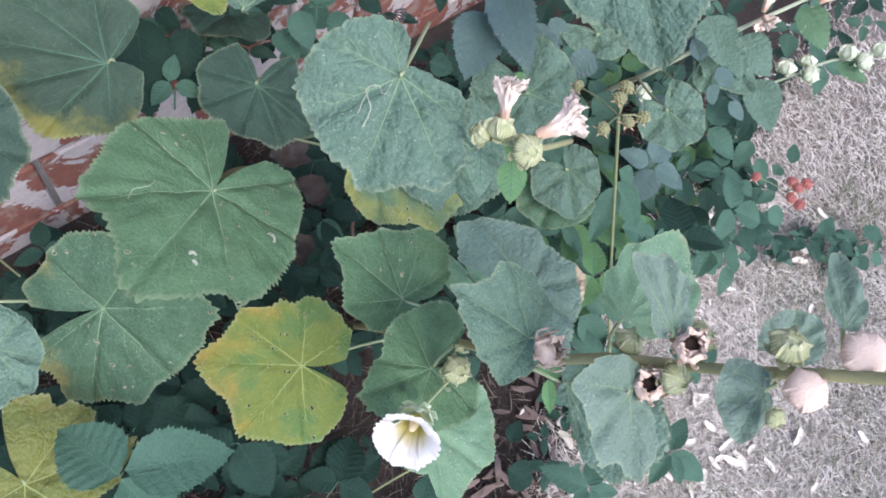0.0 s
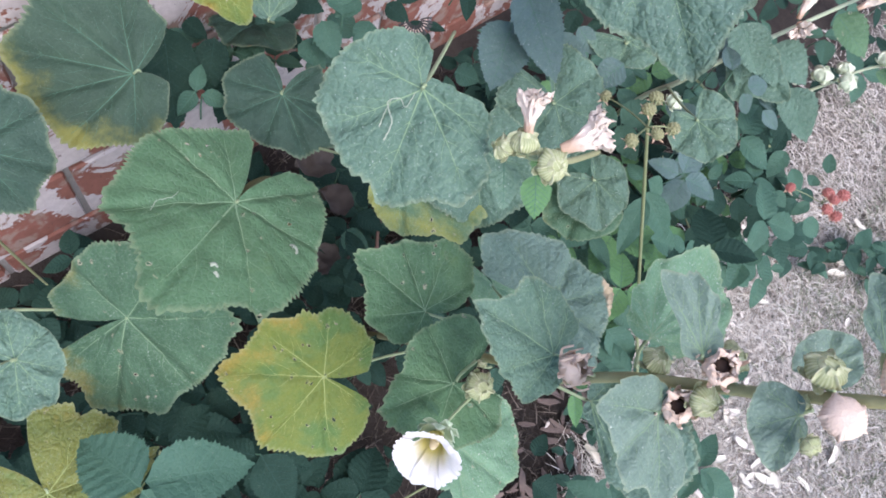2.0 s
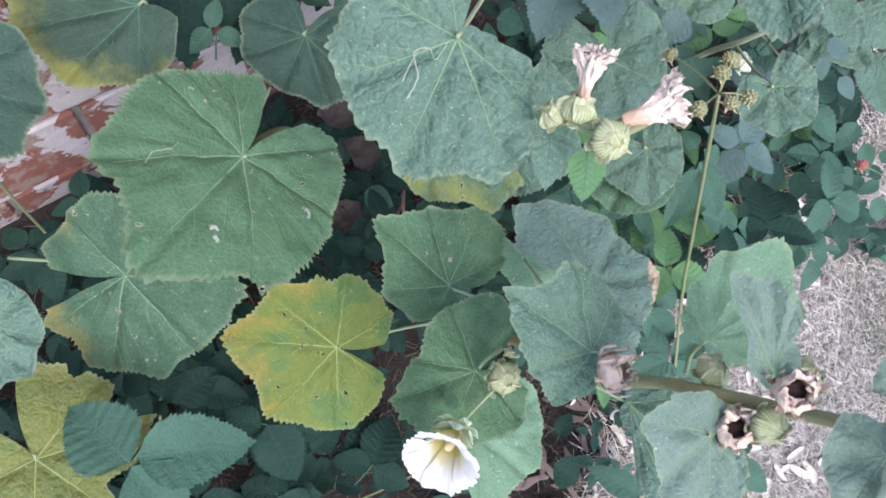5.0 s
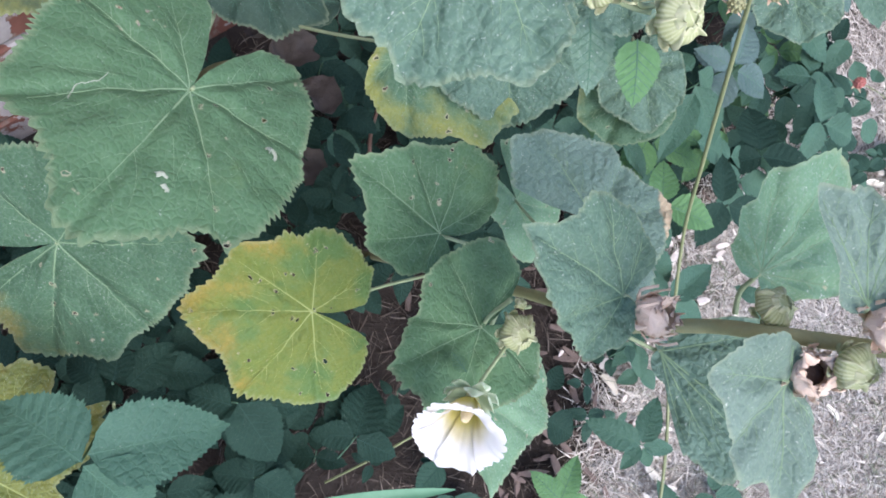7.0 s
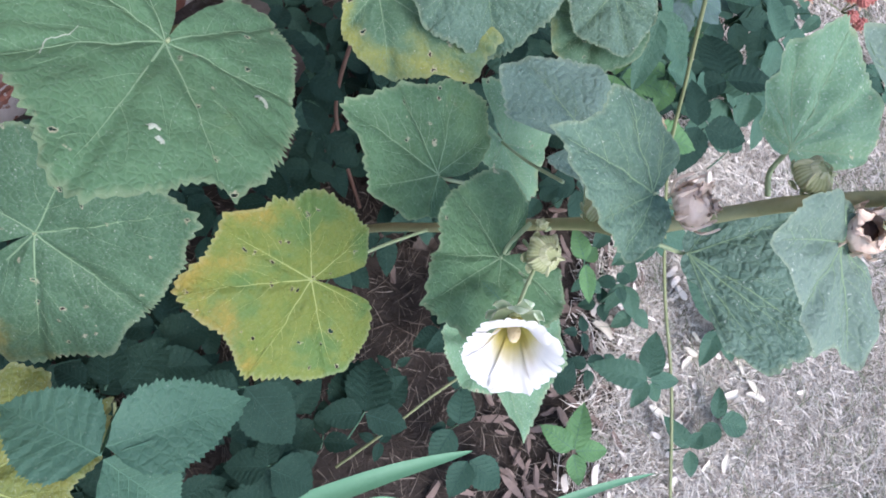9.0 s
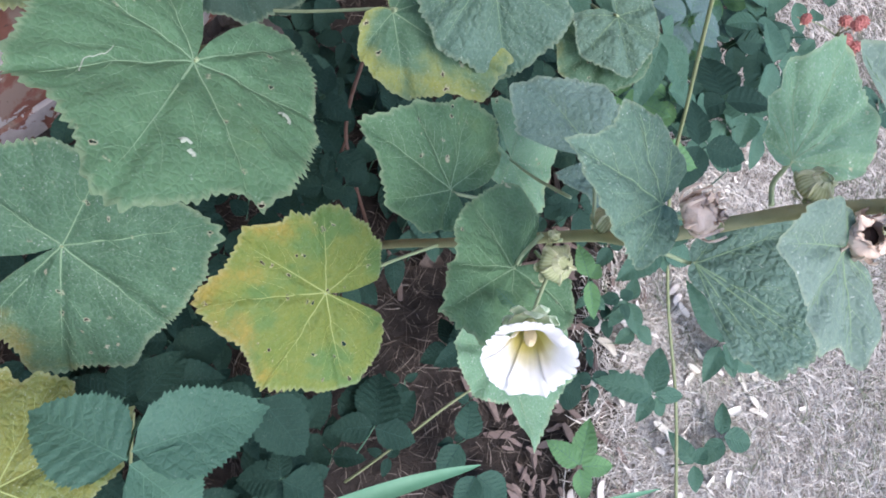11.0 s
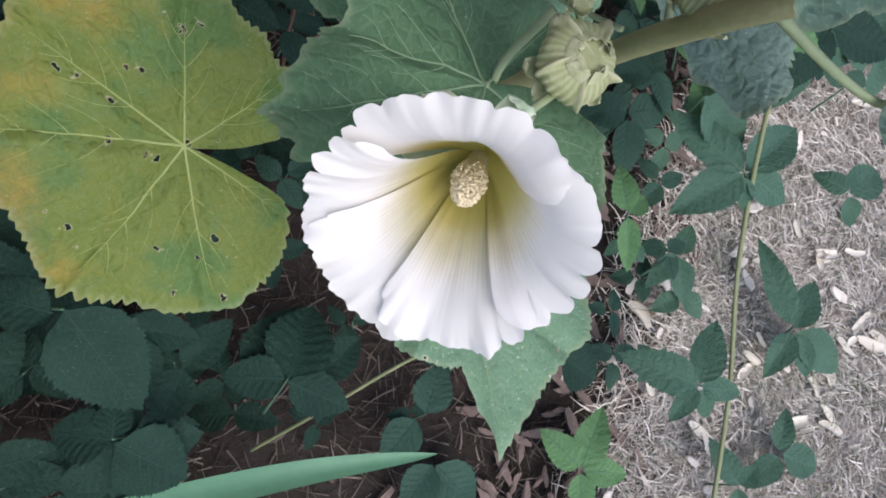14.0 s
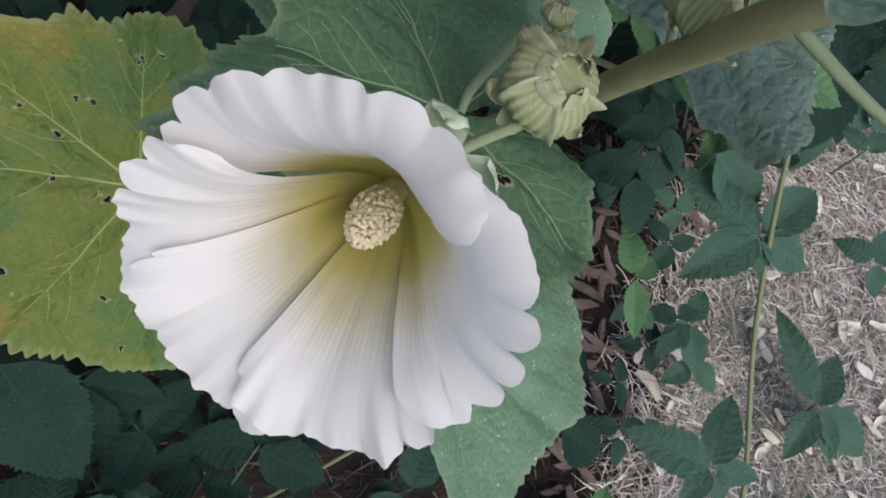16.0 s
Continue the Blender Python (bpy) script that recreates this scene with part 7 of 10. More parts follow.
bramble_leaf([((-0.509, 0.146, 0.3), (-0.552, 0.08, 0.284), (-0.01, -0.06, 1), 0.62), ((-0.503, 0.156, 0.301), (-0.432, 0.126, 0.292), (-0.01, -0.06, 1), 0.54), ((-0.503, 0.156, 0.301), (-0.559, 0.208, 0.286), (-0.01, -0.06, 1), 0.66)], BRAMBLE_DEEP_SHADE, label='bramble leaf deep in the bed with shade in its colour')
bramble_leaf([((-0.234, 0.297, 0.239), (-0.201, 0.258, 0.203), (0, -0.4, 0.91), 0.73), ((-0.241, 0.305, 0.243), (-0.2, 0.34, 0.252), (0, -0.4, 0.91), 0.62), ((-0.241, 0.305, 0.243), (-0.293, 0.285, 0.216), (0, -0.4, 0.91), 0.56)], BRAMBLE_DEEP_SHADE, label='bramble leaf deep in the bed with shade in its colour')
bramble_leaf([((-0.512, 0.262, 0.221), (-0.518, 0.339, 0.258), (-0.04, -0.4, 0.91), 0.63), ((-0.511, 0.251, 0.216), (-0.591, 0.237, 0.196), (-0.04, -0.4, 0.91), 0.69), ((-0.511, 0.251, 0.216), (-0.43, 0.241, 0.198), (-0.04, -0.4, 0.91), 0.57)], BRAMBLE_DEEP_SHADE, label='bramble leaf deep in the bed with shade in its colour')
bramble_leaf([((-0.374, 0.292, 0.157), (-0.421, 0.253, 0.134), (-0.09, -0, 1), 0.60), ((-0.365, 0.3, 0.158), (-0.317, 0.259, 0.163), (-0.09, -0, 1), 0.61), ((-0.365, 0.3, 0.158), (-0.395, 0.354, 0.154), (-0.09, -0, 1), 0.56)], BRAMBLE_DEEP_SHADE, label='bramble leaf deep in the bed with shade in its colour')
bramble_leaf([((-0.276, -0.065, 0.193), (-0.347, -0.054, 0.178), (-0.13, 0.04, 0.99), 0.67), ((-0.264, -0.067, 0.194), (-0.264, -0.139, 0.191), (-0.13, 0.04, 0.99), 0.70), ((-0.264, -0.067, 0.194), (-0.24, 0.001, 0.199), (-0.13, 0.04, 0.99), 0.67)], BRAMBLE_DEEP_SHADE, label='bramble leaf deep in the bed with shade in its colour')
bramble_leaf([((-0.194, 0.338, 0.32), (-0.249, 0.339, 0.314), (-0.07, -0.2, 0.98), 0.62), ((-0.182, 0.337, 0.321), (-0.171, 0.283, 0.308), (-0.07, -0.2, 0.98), 0.58), ((-0.182, 0.337, 0.321), (-0.173, 0.392, 0.314), (-0.07, -0.2, 0.98), 0.61)], BRAMBLE_DEEP_SHADE, label='bramble leaf deep in the bed with shade in its colour')
bramble_leaf([((-0.373, 0.159, 0.218), (-0.386, 0.222, 0.207), (-0.24, -0.14, 0.96), 0.68), ((-0.37, 0.147, 0.217), (-0.429, 0.126, 0.198), (-0.24, -0.14, 0.96), 0.57), ((-0.37, 0.147, 0.217), (-0.307, 0.146, 0.223), (-0.24, -0.14, 0.96), 0.55)], BRAMBLE_DEEP_SHADE, label='bramble leaf deep in the bed with shade in its colour')
bramble_leaf([((0.033, 0.138, 0.199), (-0.033, 0.177, 0.183), (-0.03, -0.07, 1), 0.69), ((0.043, 0.132, 0.199), (0.017, 0.062, 0.18), (-0.03, -0.07, 1), 0.69), ((0.043, 0.132, 0.199), (0.093, 0.189, 0.19), (-0.03, -0.07, 1), 0.59)], BRAMBLE_DEEP_SHADE, label='bramble leaf deep in the bed with shade in its colour')
bramble_leaf([((-0.159, 0.108, 0.243), (-0.23, 0.13, 0.248), (0.23, -0.26, 0.94), 0.64), ((-0.148, 0.105, 0.239), (-0.165, 0.032, 0.219), (0.23, -0.26, 0.94), 0.62), ((-0.148, 0.105, 0.239), (-0.107, 0.169, 0.247), (0.23, -0.26, 0.94), 0.64)], BRAMBLE_DEEP_SHADE, label='bramble leaf deep in the bed with shade in its colour')
bramble_leaf([((-0.457, 0.114, 0.254), (-0.536, 0.132, 0.28), (0.3, -0.23, 0.93), 0.70), ((-0.446, 0.111, 0.25), (-0.46, 0.03, 0.232), (0.3, -0.23, 0.93), 0.60), ((-0.446, 0.111, 0.25), (-0.406, 0.185, 0.255), (0.3, -0.23, 0.93), 0.60)], BRAMBLE_DEEP_SHADE, label='bramble leaf deep in the bed with shade in its colour')
bramble_leaf([((-0.268, 0.089, 0.101), (-0.313, 0.062, 0.075), (-0.26, -0.43, 0.87), 0.62), ((-0.259, 0.095, 0.107), (-0.212, 0.056, 0.088), (-0.26, -0.43, 0.87), 0.70), ((-0.259, 0.095, 0.107), (-0.292, 0.144, 0.113), (-0.26, -0.43, 0.87), 0.67)], BRAMBLE_DEEP_SHADE, label='bramble leaf deep in the bed with shade in its colour')
bramble_leaf([((-0.178, -0.029, 0.086), (-0.136, 0.02, 0.113), (-0.07, -0.44, 0.9), 0.61), ((-0.186, -0.038, 0.082), (-0.25, -0.011, 0.094), (-0.07, -0.44, 0.9), 0.55), ((-0.186, -0.038, 0.082), (-0.133, -0.081, 0.064), (-0.07, -0.44, 0.9), 0.67)], BRAMBLE_DEEP_SHADE, label='bramble leaf deep in the bed with shade in its colour')
bramble_leaf([((-0.127, 0.01, 0.198), (-0.142, -0.058, 0.19), (-0.07, 0.02, 1), 0.73), ((-0.124, 0.022, 0.198), (-0.054, 0.018, 0.205), (-0.07, 0.02, 1), 0.56), ((-0.124, 0.022, 0.198), (-0.188, 0.049, 0.176), (-0.07, 0.02, 1), 0.57)], BRAMBLE_DEEP_SHADE, label='bramble leaf deep in the bed with shade in its colour')
bramble_leaf([((0.011, -0.059, 0.113), (0.04, -0.108, 0.087), (0.02, -0.23, 0.97), 0.63), ((0.005, -0.049, 0.116), (0.051, -0.012, 0.126), (0.02, -0.23, 0.97), 0.54), ((0.005, -0.049, 0.116), (-0.052, -0.068, 0.1), (0.02, -0.23, 0.97), 0.64)], BRAMBLE_DEEP_SHADE, label='bramble leaf deep in the bed with shade in its colour')
bramble_leaf([((-0.048, 0.167, 0.138), (-0.086, 0.149, 0.145), (0.11, -0.09, 0.99), 0.62), ((-0.038, 0.172, 0.138), (-0.011, 0.136, 0.115), (0.11, -0.09, 0.99), 0.62), ((-0.038, 0.172, 0.138), (-0.049, 0.216, 0.139), (0.11, -0.09, 0.99), 0.62)], BRAMBLE_DEEP_SHADE, label='bramble leaf deep in the bed with shade in its colour')
bramble_leaf([((0.006, 0.15, 0.073), (-0.006, 0.207, 0.098), (0.23, -0.41, 0.88), 0.59), ((0.009, 0.14, 0.067), (-0.05, 0.11, 0.067), (0.23, -0.41, 0.88), 0.59), ((0.009, 0.14, 0.067), (0.072, 0.151, 0.058), (0.23, -0.41, 0.88), 0.70)], BRAMBLE_DEEP_SHADE, label='bramble leaf deep in the bed with shade in its colour')
bramble_leaf([((-0.349, 0.089, 0.049), (-0.33, 0.134, 0.047), (0.07, -0.37, 0.93), 0.72), ((-0.354, 0.078, 0.046), (-0.408, 0.084, 0.04), (0.07, -0.37, 0.93), 0.69), ((-0.354, 0.078, 0.046), (-0.305, 0.056, 0.035), (0.07, -0.37, 0.93), 0.60)], BRAMBLE_DEEP_SHADE, label='bramble leaf deep in the bed with shade in its colour')
bramble_leaf([((0.081, 0.134, 0.086), (0.064, 0.181, 0.07), (0.2, 0.14, 0.97), 0.64), ((0.085, 0.123, 0.086), (0.04, 0.098, 0.094), (0.2, 0.14, 0.97), 0.56), ((0.085, 0.123, 0.086), (0.136, 0.129, 0.071), (0.2, 0.14, 0.97), 0.59)], BRAMBLE_DEEP_SHADE, label='bramble leaf deep in the bed with shade in its colour')
bramble_leaf([((-0.238, 0.176, 0.097), (-0.279, 0.218, 0.102), (-0.13, -0.24, 0.96), 0.58), ((-0.23, 0.168, 0.096), (-0.265, 0.122, 0.074), (-0.13, -0.24, 0.96), 0.66), ((-0.23, 0.168, 0.096), (-0.18, 0.197, 0.099), (-0.13, -0.24, 0.96), 0.58)], BRAMBLE_DEEP_SHADE, label='bramble leaf deep in the bed with shade in its colour')
bramble_leaf([((-0.269, 0.229, 0.115), (-0.281, 0.191, 0.103), (-0.12, -0.27, 0.96), 0.65), ((-0.265, 0.24, 0.118), (-0.22, 0.232, 0.123), (-0.12, -0.27, 0.96), 0.57), ((-0.265, 0.24, 0.118), (-0.305, 0.262, 0.108), (-0.12, -0.27, 0.96), 0.64)], BRAMBLE_DEEP_SHADE, label='bramble leaf deep in the bed with shade in its colour')
bramble_leaf([((-0.247, -0.008, 0.043), (-0.201, -0.02, 0.032), (0.23, -0.12, 0.97), 0.63), ((-0.258, -0.005, 0.046), (-0.252, 0.046, 0.052), (0.23, -0.12, 0.97), 0.55), ((-0.258, -0.005, 0.046), (-0.28, -0.052, 0.041), (0.23, -0.12, 0.97), 0.63)], BRAMBLE_DEEP_SHADE, label='bramble leaf deep in the bed with shade in its colour')
bramble_leaf([((-0.292, -0.04, 0.195), (-0.241, -0.046, 0.165), (0.3, 0.1, 0.95), 0.70), ((-0.303, -0.038, 0.198), (-0.309, 0.017, 0.196), (0.3, 0.1, 0.95), 0.65), ((-0.303, -0.038, 0.198), (-0.315, -0.092, 0.201), (0.3, 0.1, 0.95), 0.59)], BRAMBLE_DEEP_SHADE, label='bramble leaf deep in the bed with shade in its colour')
bramble_leaf([((-0.343, 0.217, 0.048), (-0.327, 0.164, 0.046), (-0.21, 0.07, 0.98), 0.59), ((-0.347, 0.229, 0.046), (-0.298, 0.258, 0.047), (-0.21, 0.07, 0.98), 0.56), ((-0.347, 0.229, 0.046), (-0.403, 0.219, 0.028), (-0.21, 0.07, 0.98), 0.58)], BRAMBLE_DEEP_SHADE, label='bramble leaf deep in the bed with shade in its colour')
bramble_leaf([((-0.113, 0.125, 0.208), (-0.151, 0.092, 0.195), (-0.17, 0.06, 0.98), 0.71), ((-0.104, 0.133, 0.209), (-0.065, 0.1, 0.207), (-0.17, 0.06, 0.98), 0.57), ((-0.104, 0.133, 0.209), (-0.13, 0.179, 0.195), (-0.17, 0.06, 0.98), 0.67)], BRAMBLE_DEEP_SHADE, label='bramble leaf deep in the bed with shade in its colour')
bramble_leaf([((-0.297, -0.049, 0.128), (-0.343, -0.071, 0.124), (0.17, -0.32, 0.93), 0.66), ((-0.286, -0.044, 0.128), (-0.255, -0.084, 0.09), (0.17, -0.32, 0.93), 0.59), ((-0.286, -0.044, 0.128), (-0.298, 0.006, 0.147), (0.17, -0.32, 0.93), 0.68)], BRAMBLE_DEEP_SHADE, label='bramble leaf deep in the bed with shade in its colour')
bramble_leaf([((-0.34, 0.299, 0.127), (-0.278, 0.311, 0.113), (0.01, -0.18, 0.98), 0.59), ((-0.352, 0.296, 0.127), (-0.376, 0.354, 0.127), (0.01, -0.18, 0.98), 0.60), ((-0.352, 0.296, 0.127), (-0.35, 0.234, 0.103), (0.01, -0.18, 0.98), 0.58)], BRAMBLE_DEEP_SHADE, label='bramble leaf deep in the bed with shade in its colour')
bramble_leaf([((-0.329, 0.03, 0.182), (-0.365, 0.014, 0.174), (-0.03, -0.08, 1), 0.68), ((-0.318, 0.035, 0.183), (-0.293, -0.001, 0.162), (-0.03, -0.08, 1), 0.68), ((-0.318, 0.035, 0.183), (-0.328, 0.077, 0.167), (-0.03, -0.08, 1), 0.64)], BRAMBLE_DEEP_SHADE, label='bramble leaf deep in the bed with shade in its colour')
bramble_leaf([((-0.323, 0.137, 0.118), (-0.272, 0.089, 0.126), (-0.09, 0.08, 0.99), 0.62), ((-0.331, 0.145, 0.117), (-0.293, 0.204, 0.107), (-0.09, 0.08, 0.99), 0.56), ((-0.331, 0.145, 0.117), (-0.388, 0.104, 0.115), (-0.09, 0.08, 0.99), 0.65)], BRAMBLE_DEEP_SHADE, label='bramble leaf deep in the bed with shade in its colour')
bramble_leaf([((-0.039, 0.012, 0.147), (0.005, 0.041, 0.173), (-0.31, -0.36, 0.88), 0.59), ((-0.047, 0.006, 0.141), (-0.092, 0.046, 0.125), (-0.31, -0.36, 0.88), 0.56), ((-0.047, 0.006, 0.141), (-0.017, -0.044, 0.134), (-0.31, -0.36, 0.88), 0.57)], BRAMBLE_DEEP_SHADE, label='bramble leaf deep in the bed with shade in its colour')
bramble_leaf([((-0.112, 0.219, 0.139), (-0.066, 0.252, 0.12), (0.03, 0.06, 1), 0.59), ((-0.122, 0.212, 0.14), (-0.164, 0.253, 0.144), (0.03, 0.06, 1), 0.64), ((-0.122, 0.212, 0.14), (-0.096, 0.159, 0.134), (0.03, 0.06, 1), 0.65)], BRAMBLE_DEEP_SHADE, label='bramble leaf deep in the bed with shade in its colour')
bramble_leaf([((0.043, 0.829, 0.122), (-0.016, 0.873, 0.12), (0.21, -0, 0.98), 0.67), ((0.053, 0.822, 0.12), (0.022, 0.754, 0.113), (0.21, -0, 0.98), 0.57), ((0.053, 0.822, 0.12), (0.104, 0.874, 0.092), (0.21, -0, 0.98), 0.57)], BRAMBLE_DEEP_SHADE, label='dark bramble leaf deep in the shade')
bramble_leaf([((0.131, 0.769, 0.196), (0.085, 0.718, 0.193), (0.24, 0.07, 0.97), 0.68), ((0.139, 0.777, 0.193), (0.195, 0.737, 0.179), (0.24, 0.07, 0.97), 0.62), ((0.139, 0.777, 0.193), (0.1, 0.835, 0.183), (0.24, 0.07, 0.97), 0.62)], BRAMBLE_DEEP_SHADE, label='dark bramble leaf deep in the shade')
bramble_leaf([((0.113, 0.67, 0.332), (0.132, 0.725, 0.333), (-0.14, -0.2, 0.97), 0.62), ((0.109, 0.659, 0.33), (0.049, 0.67, 0.323), (-0.14, -0.2, 0.97), 0.55), ((0.109, 0.659, 0.33), (0.163, 0.627, 0.323), (-0.14, -0.2, 0.97), 0.70)], BRAMBLE_DEEP_SHADE, label='dark bramble leaf deep in the shade')
bramble_leaf([((0.1, 0.692, 0.158), (0.039, 0.713, 0.159), (0.09, -0.35, 0.93), 0.71), ((0.111, 0.688, 0.155), (0.093, 0.628, 0.132), (0.09, -0.35, 0.93), 0.58), ((0.111, 0.688, 0.155), (0.15, 0.739, 0.165), (0.09, -0.35, 0.93), 0.68)], BRAMBLE_DEEP_SHADE, label='dark bramble leaf deep in the shade')
bramble_leaf([((0.066, 0.76, 0.309), (0.126, 0.713, 0.285), (0.16, 0.12, 0.98), 0.63), ((0.056, 0.768, 0.309), (0.089, 0.834, 0.3), (0.16, 0.12, 0.98), 0.66), ((0.056, 0.768, 0.309), (0.002, 0.718, 0.315), (0.16, 0.12, 0.98), 0.69)], BRAMBLE_DEEP_SHADE, label='dark bramble leaf deep in the shade')
bramble_leaf([((0.199, 0.77, 0.102), (0.249, 0.787, 0.083), (0.19, -0.25, 0.95), 0.60), ((0.188, 0.767, 0.103), (0.165, 0.814, 0.124), (0.19, -0.25, 0.95), 0.61), ((0.188, 0.767, 0.103), (0.191, 0.713, 0.073), (0.19, -0.25, 0.95), 0.55)], BRAMBLE_DEEP_SHADE, label='dark bramble leaf deep in the shade')
bramble_leaf([((0.105, 0.523, 0.39), (0.054, 0.485, 0.363), (0.06, -0.28, 0.96), 0.71), ((0.115, 0.53, 0.391), (0.164, 0.49, 0.364), (0.06, -0.28, 0.96), 0.70), ((0.115, 0.53, 0.391), (0.084, 0.584, 0.405), (0.06, -0.28, 0.96), 0.57)], BRAMBLE_DEEP_SHADE, label='dark bramble leaf deep in the shade')
bramble_leaf([((0.022, 0.441, 0.348), (-0.026, 0.444, 0.325), (-0.16, -0.32, 0.93), 0.62), ((0.034, 0.44, 0.349), (0.045, 0.392, 0.336), (-0.16, -0.32, 0.93), 0.56), ((0.034, 0.44, 0.349), (0.041, 0.488, 0.348), (-0.16, -0.32, 0.93), 0.69)], BRAMBLE_DEEP_SHADE, label='dark bramble leaf deep in the shade')
bramble_leaf([((0.15, 0.54, 0.245), (0.194, 0.57, 0.234), (0.25, 0.08, 0.96), 0.63), ((0.141, 0.534, 0.248), (0.103, 0.575, 0.251), (0.25, 0.08, 0.96), 0.67), ((0.141, 0.534, 0.248), (0.163, 0.482, 0.243), (0.25, 0.08, 0.96), 0.67)], BRAMBLE_DEEP_SHADE, label='dark bramble leaf deep in the shade')
bramble_leaf([((0.091, 0.492, 0.382), (0.106, 0.535, 0.401), (0.26, -0.43, 0.87), 0.60), ((0.087, 0.481, 0.378), (0.038, 0.476, 0.391), (0.26, -0.43, 0.87), 0.67), ((0.087, 0.481, 0.378), (0.134, 0.47, 0.361), (0.26, -0.43, 0.87), 0.63)], BRAMBLE_DEEP_SHADE, label='dark bramble leaf deep in the shade')
bramble_leaf([((0.078, 0.437, 0.334), (0.008, 0.407, 0.323), (0, -0.21, 0.98), 0.64), ((0.089, 0.442, 0.335), (0.132, 0.382, 0.308), (0, -0.21, 0.98), 0.64), ((0.089, 0.442, 0.335), (0.07, 0.513, 0.355), (0, -0.21, 0.98), 0.59)], BRAMBLE_DEEP_SHADE, label='dark bramble leaf deep in the shade')
bramble_leaf([((0.046, 0.599, 0.205), (0.009, 0.564, 0.191), (-0.07, 0.11, 0.99), 0.68), ((0.055, 0.607, 0.205), (0.098, 0.576, 0.2), (-0.07, 0.11, 0.99), 0.59), ((0.055, 0.607, 0.205), (0.026, 0.652, 0.179), (-0.07, 0.11, 0.99), 0.54)], BRAMBLE_DEEP_SHADE, label='dark bramble leaf deep in the shade')
bramble_leaf([((0.167, 0.7, 0.124), (0.201, 0.762, 0.142), (-0.16, -0.24, 0.96), 0.72), ((0.161, 0.69, 0.12), (0.093, 0.715, 0.103), (-0.16, -0.24, 0.96), 0.60), ((0.161, 0.69, 0.12), (0.218, 0.643, 0.109), (-0.16, -0.24, 0.96), 0.54)], BRAMBLE_DEEP_SHADE, label='dark bramble leaf deep in the shade')
bramble_leaf([((0.027, 0.571, 0.195), (0.042, 0.631, 0.176), (-0.04, 0.13, 0.99), 0.73), ((0.025, 0.559, 0.197), (-0.038, 0.562, 0.197), (-0.04, 0.13, 0.99), 0.69), ((0.025, 0.559, 0.197), (0.083, 0.535, 0.193), (-0.04, 0.13, 0.99), 0.66)], BRAMBLE_DEEP_SHADE, label='dark bramble leaf deep in the shade')
bramble_leaf([((1.644, 0.753, 0.097), (1.683, 0.744, 0.073), (0.26, -0.42, 0.87), 0.73), ((1.634, 0.755, 0.102), (1.647, 0.797, 0.114), (0.26, -0.42, 0.87), 0.68), ((1.634, 0.755, 0.102), (1.606, 0.719, 0.075), (0.26, -0.42, 0.87), 0.62)], BRAMBLE, label='low bramble leaf at the lawn edge')
bramble_leaf([((1.41, 0.763, 0.067), (1.428, 0.804, 0.051), (-0.08, -0, 1), 0.68), ((1.405, 0.752, 0.067), (1.358, 0.764, 0.054), (-0.08, -0, 1), 0.56), ((1.405, 0.752, 0.067), (1.445, 0.724, 0.074), (-0.08, -0, 1), 0.54)], BRAMBLE, label='low bramble leaf at the lawn edge')
bramble_leaf([((1.985, 0.929, 0.047), (1.973, 0.958, 0.037), (0.25, -0.09, 0.96), 0.73), ((1.989, 0.918, 0.045), (1.959, 0.897, 0.036), (0.25, -0.09, 0.96), 0.69), ((1.989, 0.918, 0.045), (2.024, 0.927, 0.026), (0.25, -0.09, 0.96), 0.54)], BRAMBLE, label='low bramble leaf at the lawn edge')
bramble_leaf([((1.393, 0.881, 0.035), (1.381, 0.919, 0.022), (-0.33, -0.06, 0.94), 0.63), ((1.396, 0.869, 0.036), (1.36, 0.848, 0.023), (-0.33, -0.06, 0.94), 0.62), ((1.396, 0.869, 0.036), (1.438, 0.875, 0.038), (-0.33, -0.06, 0.94), 0.62)], BRAMBLE, label='low bramble leaf at the lawn edge')
bramble_leaf([((1.233, 0.719, 0.107), (1.276, 0.724, 0.092), (-0.09, -0.12, 0.99), 0.59), ((1.221, 0.718, 0.106), (1.207, 0.763, 0.095), (-0.09, -0.12, 0.99), 0.69), ((1.221, 0.718, 0.106), (1.218, 0.671, 0.085), (-0.09, -0.12, 0.99), 0.66)], BRAMBLE, label='low bramble leaf at the lawn edge')
bramble_leaf([((1.479, 0.809, 0.077), (1.484, 0.779, 0.078), (0.17, 0.02, 0.99), 0.59), ((1.477, 0.821, 0.077), (1.51, 0.833, 0.075), (0.17, 0.02, 0.99), 0.55), ((1.477, 0.821, 0.077), (1.442, 0.822, 0.072), (0.17, 0.02, 0.99), 0.64)], BRAMBLE, label='low bramble leaf at the lawn edge')
bramble_leaf([((1.594, 0.746, 0.042), (1.589, 0.7, 0.026), (0.09, 0.01, 1), 0.65), ((1.596, 0.758, 0.042), (1.645, 0.761, 0.021), (0.09, 0.01, 1), 0.68), ((1.596, 0.758, 0.042), (1.548, 0.773, 0.033), (0.09, 0.01, 1), 0.61)], BRAMBLE, label='low bramble leaf at the lawn edge')
bramble_leaf([((1.765, 0.84, 0.054), (1.74, 0.857, 0.054), (-0.08, 0.14, 0.99), 0.68), ((1.775, 0.834, 0.056), (1.759, 0.801, 0.052), (-0.08, 0.14, 0.99), 0.59), ((1.775, 0.834, 0.056), (1.801, 0.859, 0.037), (-0.08, 0.14, 0.99), 0.58)], BRAMBLE, label='low bramble leaf at the lawn edge')
